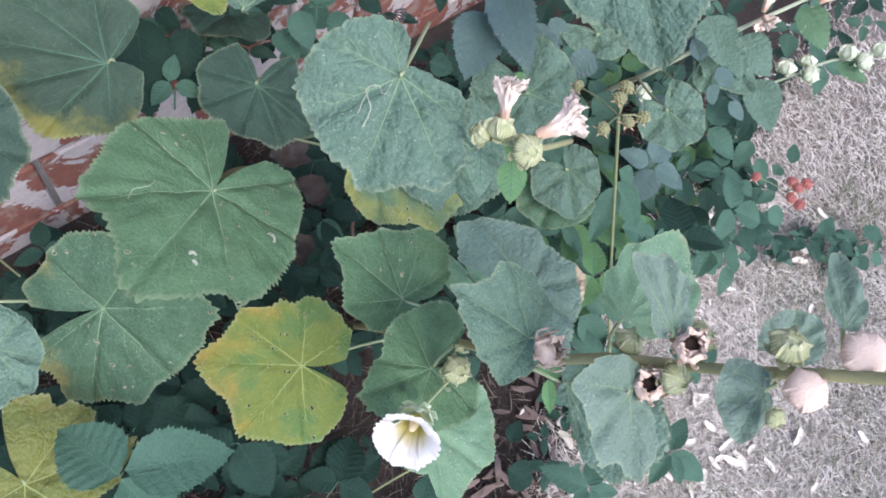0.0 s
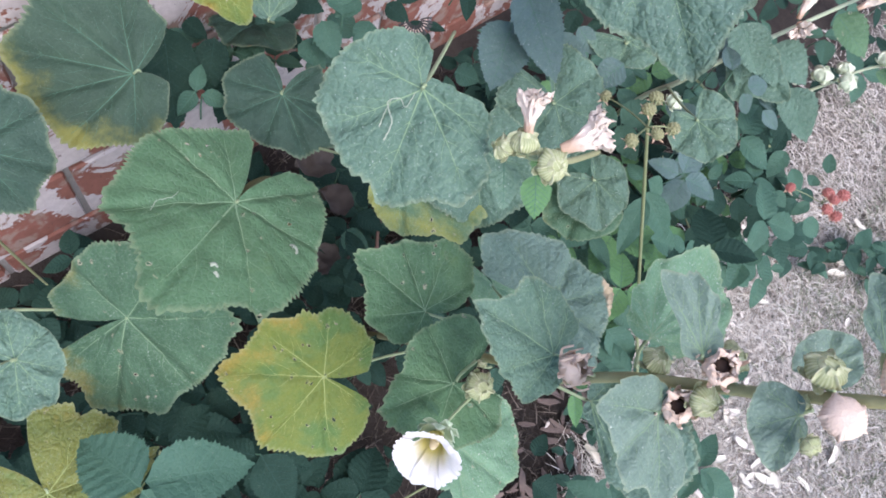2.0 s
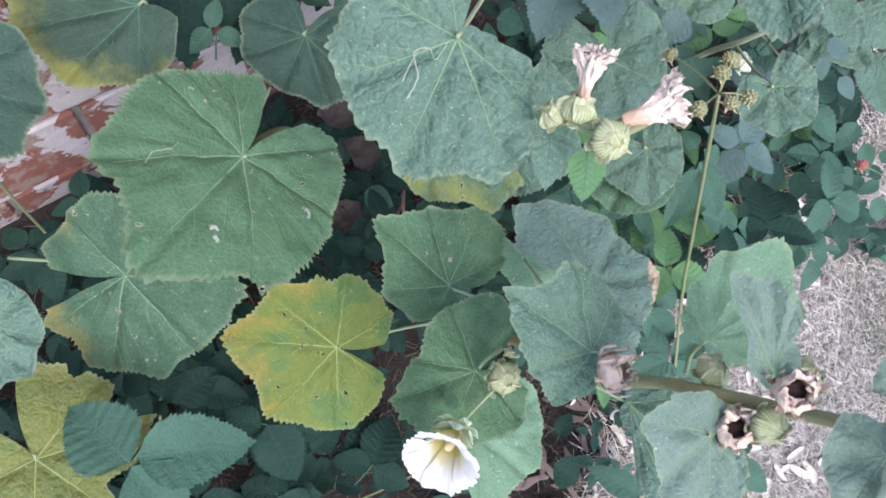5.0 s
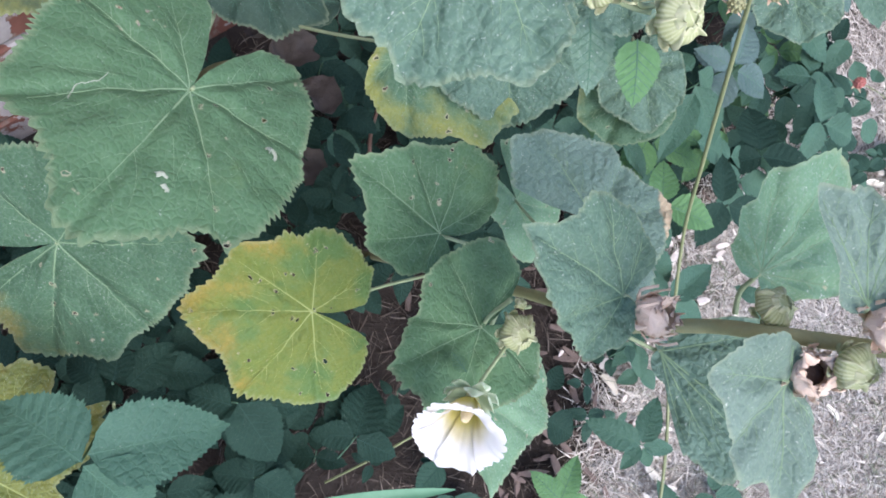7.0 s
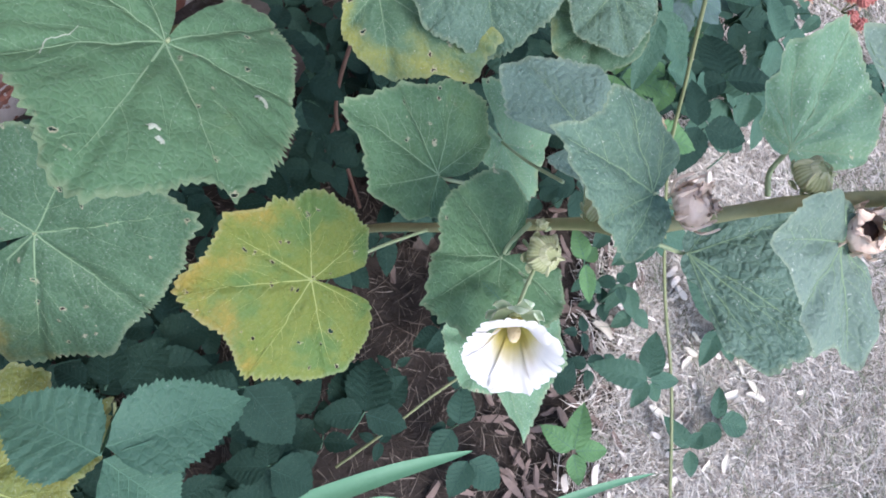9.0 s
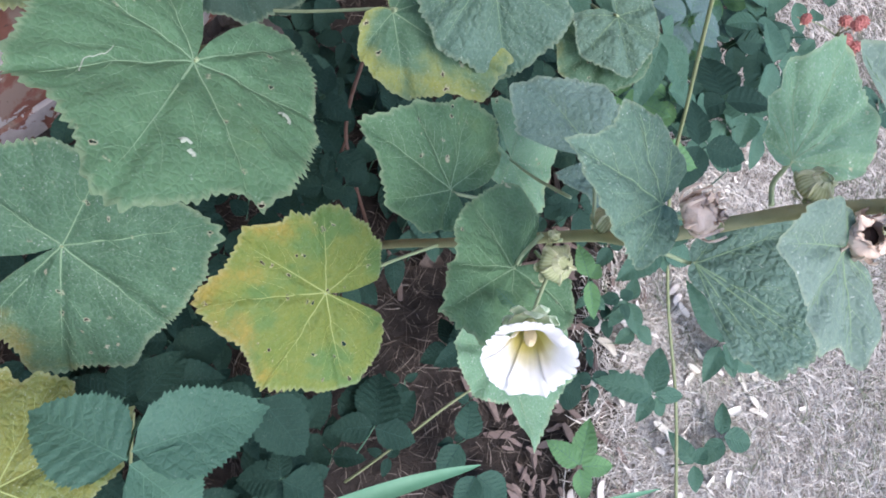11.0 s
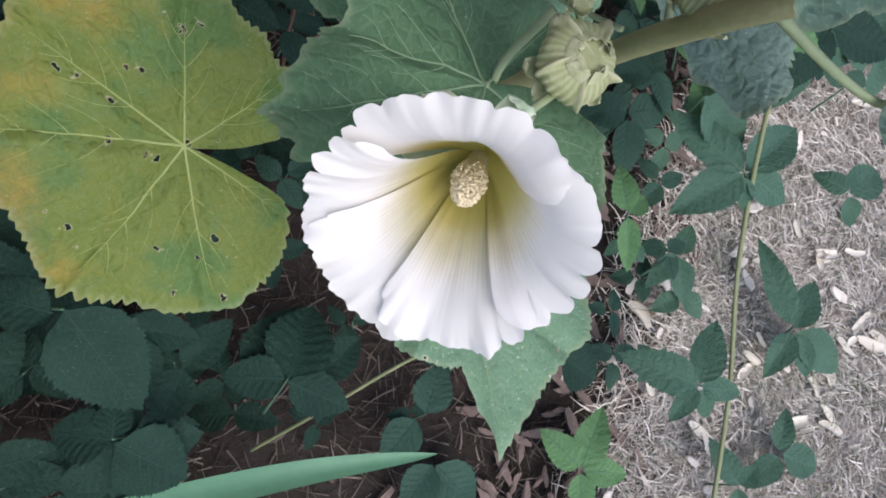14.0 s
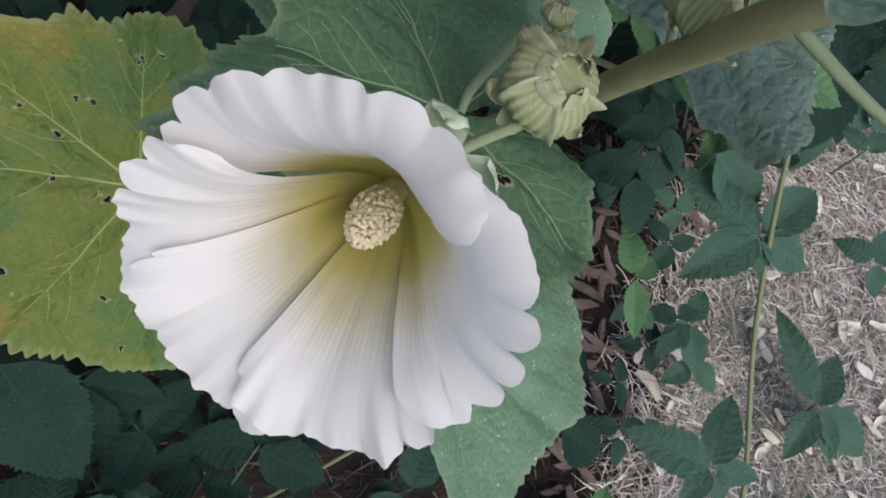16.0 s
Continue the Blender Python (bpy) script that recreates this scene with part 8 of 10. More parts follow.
bramble_leaf([((1.853, 0.788, 0.08), (1.891, 0.779, 0.075), (-0.13, -0.29, 0.95), 0.73), ((1.841, 0.791, 0.079), (1.842, 0.832, 0.079), (-0.13, -0.29, 0.95), 0.60), ((1.841, 0.791, 0.079), (1.825, 0.753, 0.049), (-0.13, -0.29, 0.95), 0.61)], BRAMBLE, label='low bramble leaf at the lawn edge')
bramble_leaf([((0.041, 1.208, 0.299), (0.013, 1.165, 0.292), (0.17, -0.25, 0.95), 0.62), ((0.048, 1.218, 0.3), (0.098, 1.201, 0.287), (0.17, -0.25, 0.95), 0.66), ((0.048, 1.218, 0.3), (0.008, 1.252, 0.306), (0.17, -0.25, 0.95), 0.63)], BRAMBLE, label='dark bramble leaf beside the wall')
bramble_leaf([((-0.152, 0.871, 0.541), (-0.158, 0.933, 0.527), (0.13, 0.05, 0.99), 0.59), ((-0.15, 0.859, 0.542), (-0.211, 0.842, 0.55), (0.13, 0.05, 0.99), 0.67), ((-0.15, 0.859, 0.542), (-0.088, 0.853, 0.525), (0.13, 0.05, 0.99), 0.56)], BRAMBLE, label='dark bramble leaf beside the wall')
bramble_leaf([((0.367, 0.982, 0.548), (0.384, 1.034, 0.531), (0.31, 0.08, 0.95), 0.73), ((0.364, 0.971, 0.55), (0.31, 0.982, 0.562), (0.31, 0.08, 0.95), 0.58), ((0.364, 0.971, 0.55), (0.41, 0.94, 0.528), (0.31, 0.08, 0.95), 0.60)], BRAMBLE, label='dark bramble leaf beside the wall')
bramble_leaf([((-0.083, 1.1, 0.444), (-0.056, 1.134, 0.419), (0.25, -0.04, 0.97), 0.70), ((-0.091, 1.09, 0.445), (-0.131, 1.115, 0.437), (0.25, -0.04, 0.97), 0.59), ((-0.091, 1.09, 0.445), (-0.062, 1.053, 0.439), (0.25, -0.04, 0.97), 0.64)], BRAMBLE_DEEP_SHADE, label='dark bramble leaf beside the wall')
bramble_leaf([((-0.04, 1, 0.384), (-0.062, 0.953, 0.379), (-0.21, -0.11, 0.97), 0.60), ((-0.036, 1.011, 0.387), (0.016, 0.995, 0.387), (-0.21, -0.11, 0.97), 0.67), ((-0.036, 1.011, 0.387), (-0.079, 1.044, 0.363), (-0.21, -0.11, 0.97), 0.64)], BRAMBLE_DEEP_SHADE, label='dark bramble leaf beside the wall')
bramble_leaf([((0.243, 1.152, 0.326), (0.242, 1.106, 0.311), (-0.01, 0.01, 1), 0.58), ((0.244, 1.164, 0.326), (0.292, 1.172, 0.309), (-0.01, 0.01, 1), 0.63), ((0.244, 1.164, 0.326), (0.195, 1.174, 0.314), (-0.01, 0.01, 1), 0.58)], BRAMBLE_DEEP_SHADE, label='dark bramble leaf beside the wall')
bramble_leaf([((0.053, 0.952, 0.443), (0.026, 0.984, 0.451), (0.28, -0.09, 0.96), 0.62), ((0.06, 0.943, 0.44), (0.032, 0.905, 0.441), (0.28, -0.09, 0.96), 0.70), ((0.06, 0.943, 0.44), (0.098, 0.968, 0.43), (0.28, -0.09, 0.96), 0.57)], BRAMBLE_DEEP_SHADE, label='dark bramble leaf beside the wall')
bramble_leaf([((-0.221, 1.145, 0.3), (-0.198, 1.093, 0.262), (0.02, -0.41, 0.91), 0.64), ((-0.226, 1.155, 0.304), (-0.17, 1.183, 0.32), (0.02, -0.41, 0.91), 0.65), ((-0.226, 1.155, 0.304), (-0.288, 1.146, 0.287), (0.02, -0.41, 0.91), 0.59)], BRAMBLE, label='dark bramble leaf beside the wall')
bramble_leaf([((0.163, 1.285, 0.333), (0.132, 1.244, 0.335), (0.27, -0.09, 0.96), 0.60), ((0.17, 1.295, 0.332), (0.216, 1.27, 0.317), (0.27, -0.09, 0.96), 0.55), ((0.17, 1.295, 0.332), (0.136, 1.335, 0.34), (0.27, -0.09, 0.96), 0.69)], BRAMBLE_DEEP_SHADE, label='dark bramble leaf beside the wall')
bramble_leaf([((0.271, 1.051, 0.581), (0.221, 1.057, 0.579), (0.04, -0.19, 0.98), 0.71), ((0.283, 1.05, 0.58), (0.285, 0.997, 0.557), (0.04, -0.19, 0.98), 0.60), ((0.283, 1.05, 0.58), (0.3, 1.1, 0.578), (0.04, -0.19, 0.98), 0.55)], BRAMBLE_DEEP_SHADE, label='dark bramble leaf beside the wall')
bramble_leaf([((0.248, 0.205, 0.082), (0.276, 0.215, 0.082), (-0.09, -0.42, 0.9), 0.59), ((0.237, 0.201, 0.079), (0.214, 0.227, 0.08), (-0.09, -0.42, 0.9), 0.55), ((0.237, 0.201, 0.079), (0.249, 0.169, 0.048), (-0.09, -0.42, 0.9), 0.61)], BRAMBLE_DEEP_SHADE, label='dark bramble leaf close to the soil')
bramble_leaf([((0.194, 0.076, 0.049), (0.167, 0.091, 0.05), (0.05, -0.13, 0.99), 0.60), ((0.205, 0.07, 0.048), (0.192, 0.036, 0.038), (0.05, -0.13, 0.99), 0.57), ((0.205, 0.07, 0.048), (0.228, 0.099, 0.033), (0.05, -0.13, 0.99), 0.65)], BRAMBLE_DEEP_SHADE, label='dark bramble leaf close to the soil')
bramble_leaf([((0.33, 0.071, 0.069), (0.333, 0.043, 0.046), (0.28, -0.25, 0.93), 0.61), ((0.329, 0.083, 0.072), (0.361, 0.097, 0.066), (0.28, -0.25, 0.93), 0.55), ((0.329, 0.083, 0.072), (0.294, 0.08, 0.069), (0.28, -0.25, 0.93), 0.62)], BRAMBLE_DEEP_SHADE, label='dark bramble leaf close to the soil')
bramble_leaf([((0.372, 0.156, 0.1), (0.394, 0.175, 0.096), (0.16, -0.37, 0.92), 0.59), ((0.362, 0.148, 0.099), (0.335, 0.166, 0.108), (0.16, -0.37, 0.92), 0.66), ((0.362, 0.148, 0.099), (0.38, 0.122, 0.079), (0.16, -0.37, 0.92), 0.68)], BRAMBLE_DEEP_SHADE, label='dark bramble leaf close to the soil')
bramble_leaf([((0.175, 0.168, 0.084), (0.206, 0.181, 0.087), (-0.13, -0.12, 0.98), 0.65), ((0.165, 0.163, 0.082), (0.143, 0.196, 0.081), (-0.13, -0.12, 0.98), 0.68), ((0.165, 0.163, 0.082), (0.174, 0.126, 0.067), (-0.13, -0.12, 0.98), 0.69)], BRAMBLE_DEEP_SHADE, label='dark bramble leaf close to the soil')
bramble_leaf([((0.942, 1.312, 0.422), (0.96, 1.381, 0.429), (-0.03, -0.2, 0.98), 0.61), ((0.939, 1.3, 0.42), (0.866, 1.306, 0.42), (-0.03, -0.2, 0.98), 0.55), ((0.939, 1.3, 0.42), (1.005, 1.27, 0.401), (-0.03, -0.2, 0.98), 0.54)], BRAMBLE_DEEP_SHADE, label='bramble leaf below the second stalk')
bramble_leaf([((1.298, 1.263, 0.391), (1.287, 1.189, 0.38), (-0.27, 0.03, 0.96), 0.71), ((1.299, 1.275, 0.392), (1.37, 1.278, 0.394), (-0.27, 0.03, 0.96), 0.55), ((1.299, 1.275, 0.392), (1.233, 1.299, 0.358), (-0.27, 0.03, 0.96), 0.55)], BRAMBLE, label='bramble leaf below the second stalk')
bramble_leaf([((1.706, 1.786, 0.123), (1.768, 1.765, 0.134), (-0.21, 0.11, 0.97), 0.70), ((1.695, 1.79, 0.121), (1.707, 1.856, 0.118), (-0.21, 0.11, 0.97), 0.59), ((1.695, 1.79, 0.121), (1.661, 1.731, 0.109), (-0.21, 0.11, 0.97), 0.68)], BRAMBLE, label='bramble leaf below the second stalk')
bramble_leaf([((1.502, 1.386, 0.3), (1.48, 1.444, 0.301), (-0.15, -0.07, 0.99), 0.72), ((1.506, 1.375, 0.3), (1.453, 1.343, 0.292), (-0.15, -0.07, 0.99), 0.63), ((1.506, 1.375, 0.3), (1.568, 1.387, 0.298), (-0.15, -0.07, 0.99), 0.69)], BRAMBLE_DEEP_SHADE, label='bramble leaf below the second stalk')
bramble_leaf([((1.305, 1.534, 0.241), (1.251, 1.584, 0.265), (0.25, -0.35, 0.9), 0.61), ((1.313, 1.527, 0.235), (1.265, 1.464, 0.221), (0.25, -0.35, 0.9), 0.70), ((1.313, 1.527, 0.235), (1.378, 1.573, 0.221), (0.25, -0.35, 0.9), 0.66)], BRAMBLE_DEEP_SHADE, label='bramble leaf below the second stalk')
bramble_leaf([((1.248, 1.149, 0.28), (1.293, 1.121, 0.253), (0.04, -0.23, 0.97), 0.59), ((1.238, 1.156, 0.282), (1.262, 1.205, 0.291), (0.04, -0.23, 0.97), 0.55), ((1.238, 1.156, 0.282), (1.199, 1.118, 0.271), (0.04, -0.23, 0.97), 0.66)], BRAMBLE_DEEP_SHADE, label='bramble leaf below the second stalk')
bramble_leaf([((1.345, 1.387, 0.139), (1.326, 1.445, 0.135), (-0.09, -0.08, 0.99), 0.59), ((1.349, 1.376, 0.139), (1.295, 1.347, 0.127), (-0.09, -0.08, 0.99), 0.68), ((1.349, 1.376, 0.139), (1.41, 1.384, 0.147), (-0.09, -0.08, 0.99), 0.67)], BRAMBLE, label='bramble leaf below the second stalk')
bramble_leaf([((1.366, 1.601, 0.291), (1.3, 1.608, 0.273), (-0.22, -0.38, 0.9), 0.65), ((1.377, 1.6, 0.294), (1.394, 1.539, 0.255), (-0.22, -0.38, 0.9), 0.61), ((1.377, 1.6, 0.294), (1.385, 1.661, 0.319), (-0.22, -0.38, 0.9), 0.65)], BRAMBLE_DEEP_SHADE, label='bramble leaf below the second stalk')
bramble_leaf([((1.509, 1.265, 0.36), (1.447, 1.24, 0.339), (-0.12, -0.24, 0.96), 0.61), ((1.519, 1.27, 0.362), (1.56, 1.216, 0.341), (-0.12, -0.24, 0.96), 0.59), ((1.519, 1.27, 0.362), (1.5, 1.334, 0.358), (-0.12, -0.24, 0.96), 0.59)], BRAMBLE_DEEP_SHADE, label='bramble leaf below the second stalk')
bramble_leaf([((1.176, 1.443, 0.272), (1.235, 1.432, 0.247), (0.29, 0.05, 0.95), 0.68), ((1.164, 1.445, 0.275), (1.162, 1.508, 0.277), (0.29, 0.05, 0.95), 0.67), ((1.164, 1.445, 0.275), (1.146, 1.384, 0.271), (0.29, 0.05, 0.95), 0.68)], BRAMBLE, label='bramble leaf below the second stalk')
bramble_leaf([((1.445, 1.309, 0.211), (1.41, 1.249, 0.194), (0.11, -0.35, 0.93), 0.66), ((1.451, 1.319, 0.214), (1.519, 1.303, 0.182), (0.11, -0.35, 0.93), 0.57), ((1.451, 1.319, 0.214), (1.395, 1.356, 0.227), (0.11, -0.35, 0.93), 0.68)], BRAMBLE_DEEP_SHADE, label='bramble leaf below the second stalk')
bramble_leaf([((1.571, 1.411, 0.414), (1.533, 1.373, 0.387), (-0.17, -0.32, 0.93), 0.65), ((1.579, 1.419, 0.418), (1.629, 1.388, 0.403), (-0.17, -0.32, 0.93), 0.67), ((1.579, 1.419, 0.418), (1.541, 1.464, 0.42), (-0.17, -0.32, 0.93), 0.57)], BRAMBLE_DEEP_SHADE, label='bramble leaf below the second stalk')
bramble_leaf([((1.683, 1.698, 0.243), (1.735, 1.645, 0.199), (0.26, -0.39, 0.88), 0.72), ((1.675, 1.705, 0.248), (1.728, 1.766, 0.255), (0.26, -0.39, 0.88), 0.59), ((1.675, 1.705, 0.248), (1.606, 1.661, 0.23), (0.26, -0.39, 0.88), 0.69)], BRAMBLE, label='bramble leaf below the second stalk')
bramble_leaf([((1.596, 1.595, 0.199), (1.556, 1.637, 0.215), (0.01, -0.39, 0.92), 0.64), ((1.604, 1.587, 0.195), (1.561, 1.545, 0.162), (0.01, -0.39, 0.92), 0.58), ((1.604, 1.587, 0.195), (1.659, 1.612, 0.195), (0.01, -0.39, 0.92), 0.61)], BRAMBLE, label='bramble leaf below the second stalk')
bramble_leaf([((1.292, 1.719, 0.113), (1.28, 1.664, 0.117), (-0.13, 0.13, 0.98), 0.70), ((1.295, 1.731, 0.112), (1.352, 1.731, 0.114), (-0.13, 0.13, 0.98), 0.64), ((1.295, 1.731, 0.112), (1.241, 1.751, 0.082), (-0.13, 0.13, 0.98), 0.67)], BRAMBLE_DEEP_SHADE, label='bramble leaf below the second stalk')
bramble_leaf([((1.371, 1.692, 0.173), (1.417, 1.625, 0.141), (0.12, -0.16, 0.98), 0.73), ((1.364, 1.702, 0.175), (1.422, 1.758, 0.176), (0.12, -0.16, 0.98), 0.67), ((1.364, 1.702, 0.175), (1.291, 1.668, 0.169), (0.12, -0.16, 0.98), 0.56)], BRAMBLE, label='bramble leaf below the second stalk')
bramble_leaf([((1.686, 1.318, 0.38), (1.643, 1.243, 0.375), (0.05, -0.1, 0.99), 0.61), ((1.692, 1.329, 0.38), (1.772, 1.302, 0.362), (0.05, -0.1, 0.99), 0.59), ((1.692, 1.329, 0.38), (1.627, 1.382, 0.383), (0.05, -0.1, 0.99), 0.60)], BRAMBLE, label='bramble leaf below the second stalk')
bramble_leaf([((1.122, 1.328, 0.287), (1.184, 1.367, 0.315), (-0.29, -0.37, 0.88), 0.63), ((1.113, 1.322, 0.282), (1.054, 1.376, 0.278), (-0.29, -0.37, 0.88), 0.65), ((1.113, 1.322, 0.282), (1.153, 1.255, 0.262), (-0.29, -0.37, 0.88), 0.67)], BRAMBLE_DEEP_SHADE, label='bramble leaf below the second stalk')
bramble_leaf([((1.442, 1.217, 0.342), (1.525, 1.22, 0.33), (-0.02, -0.25, 0.97), 0.59), ((1.43, 1.216, 0.341), (1.41, 1.292, 0.356), (-0.02, -0.25, 0.97), 0.61), ((1.43, 1.216, 0.341), (1.42, 1.138, 0.308), (-0.02, -0.25, 0.97), 0.63)], BRAMBLE, label='bramble leaf below the second stalk')
bramble_leaf([((1.23, 1.358, 0.268), (1.193, 1.325, 0.251), (0.27, -0.36, 0.89), 0.60), ((1.238, 1.366, 0.269), (1.278, 1.341, 0.236), (0.27, -0.36, 0.89), 0.57), ((1.238, 1.366, 0.269), (1.213, 1.405, 0.29), (0.27, -0.36, 0.89), 0.60)], BRAMBLE, label='bramble leaf below the second stalk')
bramble_leaf([((1.262, 1.271, 0.139), (1.278, 1.201, 0.105), (-0.08, -0.41, 0.91), 0.73), ((1.26, 1.282, 0.144), (1.332, 1.301, 0.163), (-0.08, -0.41, 0.91), 0.68), ((1.26, 1.282, 0.144), (1.183, 1.285, 0.135), (-0.08, -0.41, 0.91), 0.62)], BRAMBLE, label='bramble leaf below the second stalk')
bramble_leaf([((1.788, 1.683, 0.146), (1.844, 1.723, 0.141), (0.29, -0.43, 0.86), 0.69), ((1.778, 1.676, 0.146), (1.733, 1.714, 0.167), (0.29, -0.43, 0.86), 0.57), ((1.778, 1.676, 0.146), (1.801, 1.622, 0.114), (0.29, -0.43, 0.86), 0.66)], BRAMBLE_DEEP_SHADE, label='bramble leaf below the second stalk')
bramble_leaf([((0.962, 1.487, 0.337), (0.99, 1.565, 0.328), (0.3, -0.17, 0.94), 0.70), ((0.958, 1.476, 0.336), (0.882, 1.484, 0.362), (0.3, -0.17, 0.94), 0.58), ((0.958, 1.476, 0.336), (1.024, 1.44, 0.294), (0.3, -0.17, 0.94), 0.63)], BRAMBLE, label='bramble leaf below the second stalk')
bramble_leaf([((1.387, 1.521, 0.257), (1.353, 1.557, 0.238), (-0.33, -0.05, 0.94), 0.72), ((1.395, 1.513, 0.259), (1.37, 1.467, 0.252), (-0.33, -0.05, 0.94), 0.60), ((1.395, 1.513, 0.259), (1.435, 1.545, 0.257), (-0.33, -0.05, 0.94), 0.68)], BRAMBLE, label='bramble leaf below the second stalk')
bramble_leaf([((1.26, 1.139, 0.184), (1.329, 1.091, 0.174), (-0.19, -0.37, 0.91), 0.72), ((1.25, 1.145, 0.185), (1.282, 1.212, 0.214), (-0.19, -0.37, 0.91), 0.60), ((1.25, 1.145, 0.185), (1.193, 1.098, 0.133), (-0.19, -0.37, 0.91), 0.55)], BRAMBLE_DEEP_SHADE, label='bramble leaf below the second stalk')
bramble_leaf([((1.906, 1.644, 0.099), (1.856, 1.667, 0.085), (-0.21, -0.21, 0.96), 0.73), ((1.917, 1.639, 0.1), (1.907, 1.584, 0.08), (-0.21, -0.21, 0.96), 0.57), ((1.917, 1.639, 0.1), (1.947, 1.685, 0.118), (-0.21, -0.21, 0.96), 0.57)], BRAMBLE, label='bramble leaf below the second stalk')
bramble_leaf([((-0.153, 0.89, 0.474), (-0.121, 0.854, 0.459), (0, 0.08, 1), 0.67), ((-0.161, 0.899, 0.474), (-0.13, 0.939, 0.466), (0, 0.08, 1), 0.55), ((-0.161, 0.899, 0.474), (-0.205, 0.872, 0.465), (0, 0.08, 1), 0.65)], BRAMBLE, label='dark bramble leaf beside the wall')
bramble_leaf([((0.001, 0.913, 0.475), (0.048, 0.928, 0.442), (0.25, 0.14, 0.96), 0.69), ((-0.01, 0.91, 0.479), (-0.037, 0.957, 0.478), (0.25, 0.14, 0.96), 0.68), ((-0.01, 0.91, 0.479), (-0.001, 0.856, 0.487), (0.25, 0.14, 0.96), 0.57)], BRAMBLE, label='dark bramble leaf beside the wall')
bramble_leaf([((-0.083, 0.92, 0.464), (-0.088, 0.974, 0.447), (-0.15, 0.03, 0.99), 0.72), ((-0.081, 0.908, 0.465), (-0.135, 0.892, 0.459), (-0.15, 0.03, 0.99), 0.55), ((-0.081, 0.908, 0.465), (-0.026, 0.904, 0.463), (-0.15, 0.03, 0.99), 0.62)], BRAMBLE, label='dark bramble leaf beside the wall')
bramble_leaf([((-0.185, 0.726, 0.592), (-0.138, 0.719, 0.582), (0.17, -0.34, 0.92), 0.63), ((-0.196, 0.728, 0.595), (-0.19, 0.775, 0.614), (0.17, -0.34, 0.92), 0.56), ((-0.196, 0.728, 0.595), (-0.219, 0.684, 0.586), (0.17, -0.34, 0.92), 0.62)], BRAMBLE, label='dark bramble leaf beside the wall')
bramble_leaf([((-0.258, 0.821, 0.564), (-0.218, 0.765, 0.531), (0.16, -0.12, 0.98), 0.72), ((-0.265, 0.831, 0.566), (-0.217, 0.882, 0.555), (0.16, -0.12, 0.98), 0.68), ((-0.265, 0.831, 0.566), (-0.327, 0.799, 0.556), (0.16, -0.12, 0.98), 0.62)], BRAMBLE, label='dark bramble leaf beside the wall')
bramble_leaf([((-0.118, 0.911, 0.559), (-0.059, 0.951, 0.548), (0.01, 0.12, 0.99), 0.60), ((-0.128, 0.905, 0.56), (-0.177, 0.954, 0.542), (0.01, 0.12, 0.99), 0.65), ((-0.128, 0.905, 0.56), (-0.099, 0.841, 0.57), (0.01, 0.12, 0.99), 0.54)], BRAMBLE, label='dark bramble leaf beside the wall')
bramble_leaf([((-0.2606, 0.8335, 0.62), (-0.2203, 0.6672, 0.58), (0.09, -0.21, 0.97), 0.55), ((-0.283, 0.8582, 0.6), (-0.2733, 0.7212, 0.58), (0.13, -0.13, 0.98), 0.6), ((-0.2333, 0.8672, 0.6), (-0.1917, 0.8376, 0.6), (-0.16, -0.22, 0.96), 0.7)], BRAMBLE_DEEP_SHADE, label='dark bramble leaf hanging in front of the wall')
bramble_leaf([((0.003, 0.8605, 0.66), (0.0324, 0.8022, 0.64), (-0.03, -0.34, 0.94), 0.75), ((0.0616, 0.8868, 0.7), (0.026, 0.8434, 0.7), (0.22, -0.18, 0.96), 0.7), ((0.0895, 0.9262, 0.6), (0.0721, 0.858, 0.6), (0.08, -0.02, 1), 0.7), ((-0.0294, 0.8596, 0.6), (0.0143, 0.8108, 0.6), (-0.2, -0.18, 0.96), 0.7)], BRAMBLE, label='dark bramble leaf in front of the wall')
bramble_leaf([((-0.0647, 1.0386, 0.5), (0.0039, 1.0226, 0.5), (-0.1, -0.41, 0.91), 0.7), ((-0.066, 1.053, 0.5), (-0.0691, 0.9664, 0.5), (0.06, -0, 1), 0.7), ((0.1289, 1.0611, 0.5), (0.1774, 1.0255, 0.5), (-0.23, -0.32, 0.92), 0.7), ((0.1396, 1.0934, 0.5), (0.2119, 1.1076, 0.5), (0.08, -0.43, 0.9), 0.7), ((-0.311, 1.033, 0.5), (-0.2865, 0.9407, 0.5), (0.03, 0.01, 1), 0.8)], BRAMBLE_DEEP_SHADE, label='dark bramble leaf in front of the wall')
bramble_leaf([((-0.1778, 0.8401, 0.6), (-0.1836, 0.7482, 0.56), (0.09, -0.4, 0.91), 0.6), ((-0.1373, 0.8358, 0.55), (-0.1674, 0.7301, 0.5), (0.06, -0.44, 0.9), 0.6)], BRAMBLE_DEEP_SHADE, label='dark bramble leaf in front of the wall')
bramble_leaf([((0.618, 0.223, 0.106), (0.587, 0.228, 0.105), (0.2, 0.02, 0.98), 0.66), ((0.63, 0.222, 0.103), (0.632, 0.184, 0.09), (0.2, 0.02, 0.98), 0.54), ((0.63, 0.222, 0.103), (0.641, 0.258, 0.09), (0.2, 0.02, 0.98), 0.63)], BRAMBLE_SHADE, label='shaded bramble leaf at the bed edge')
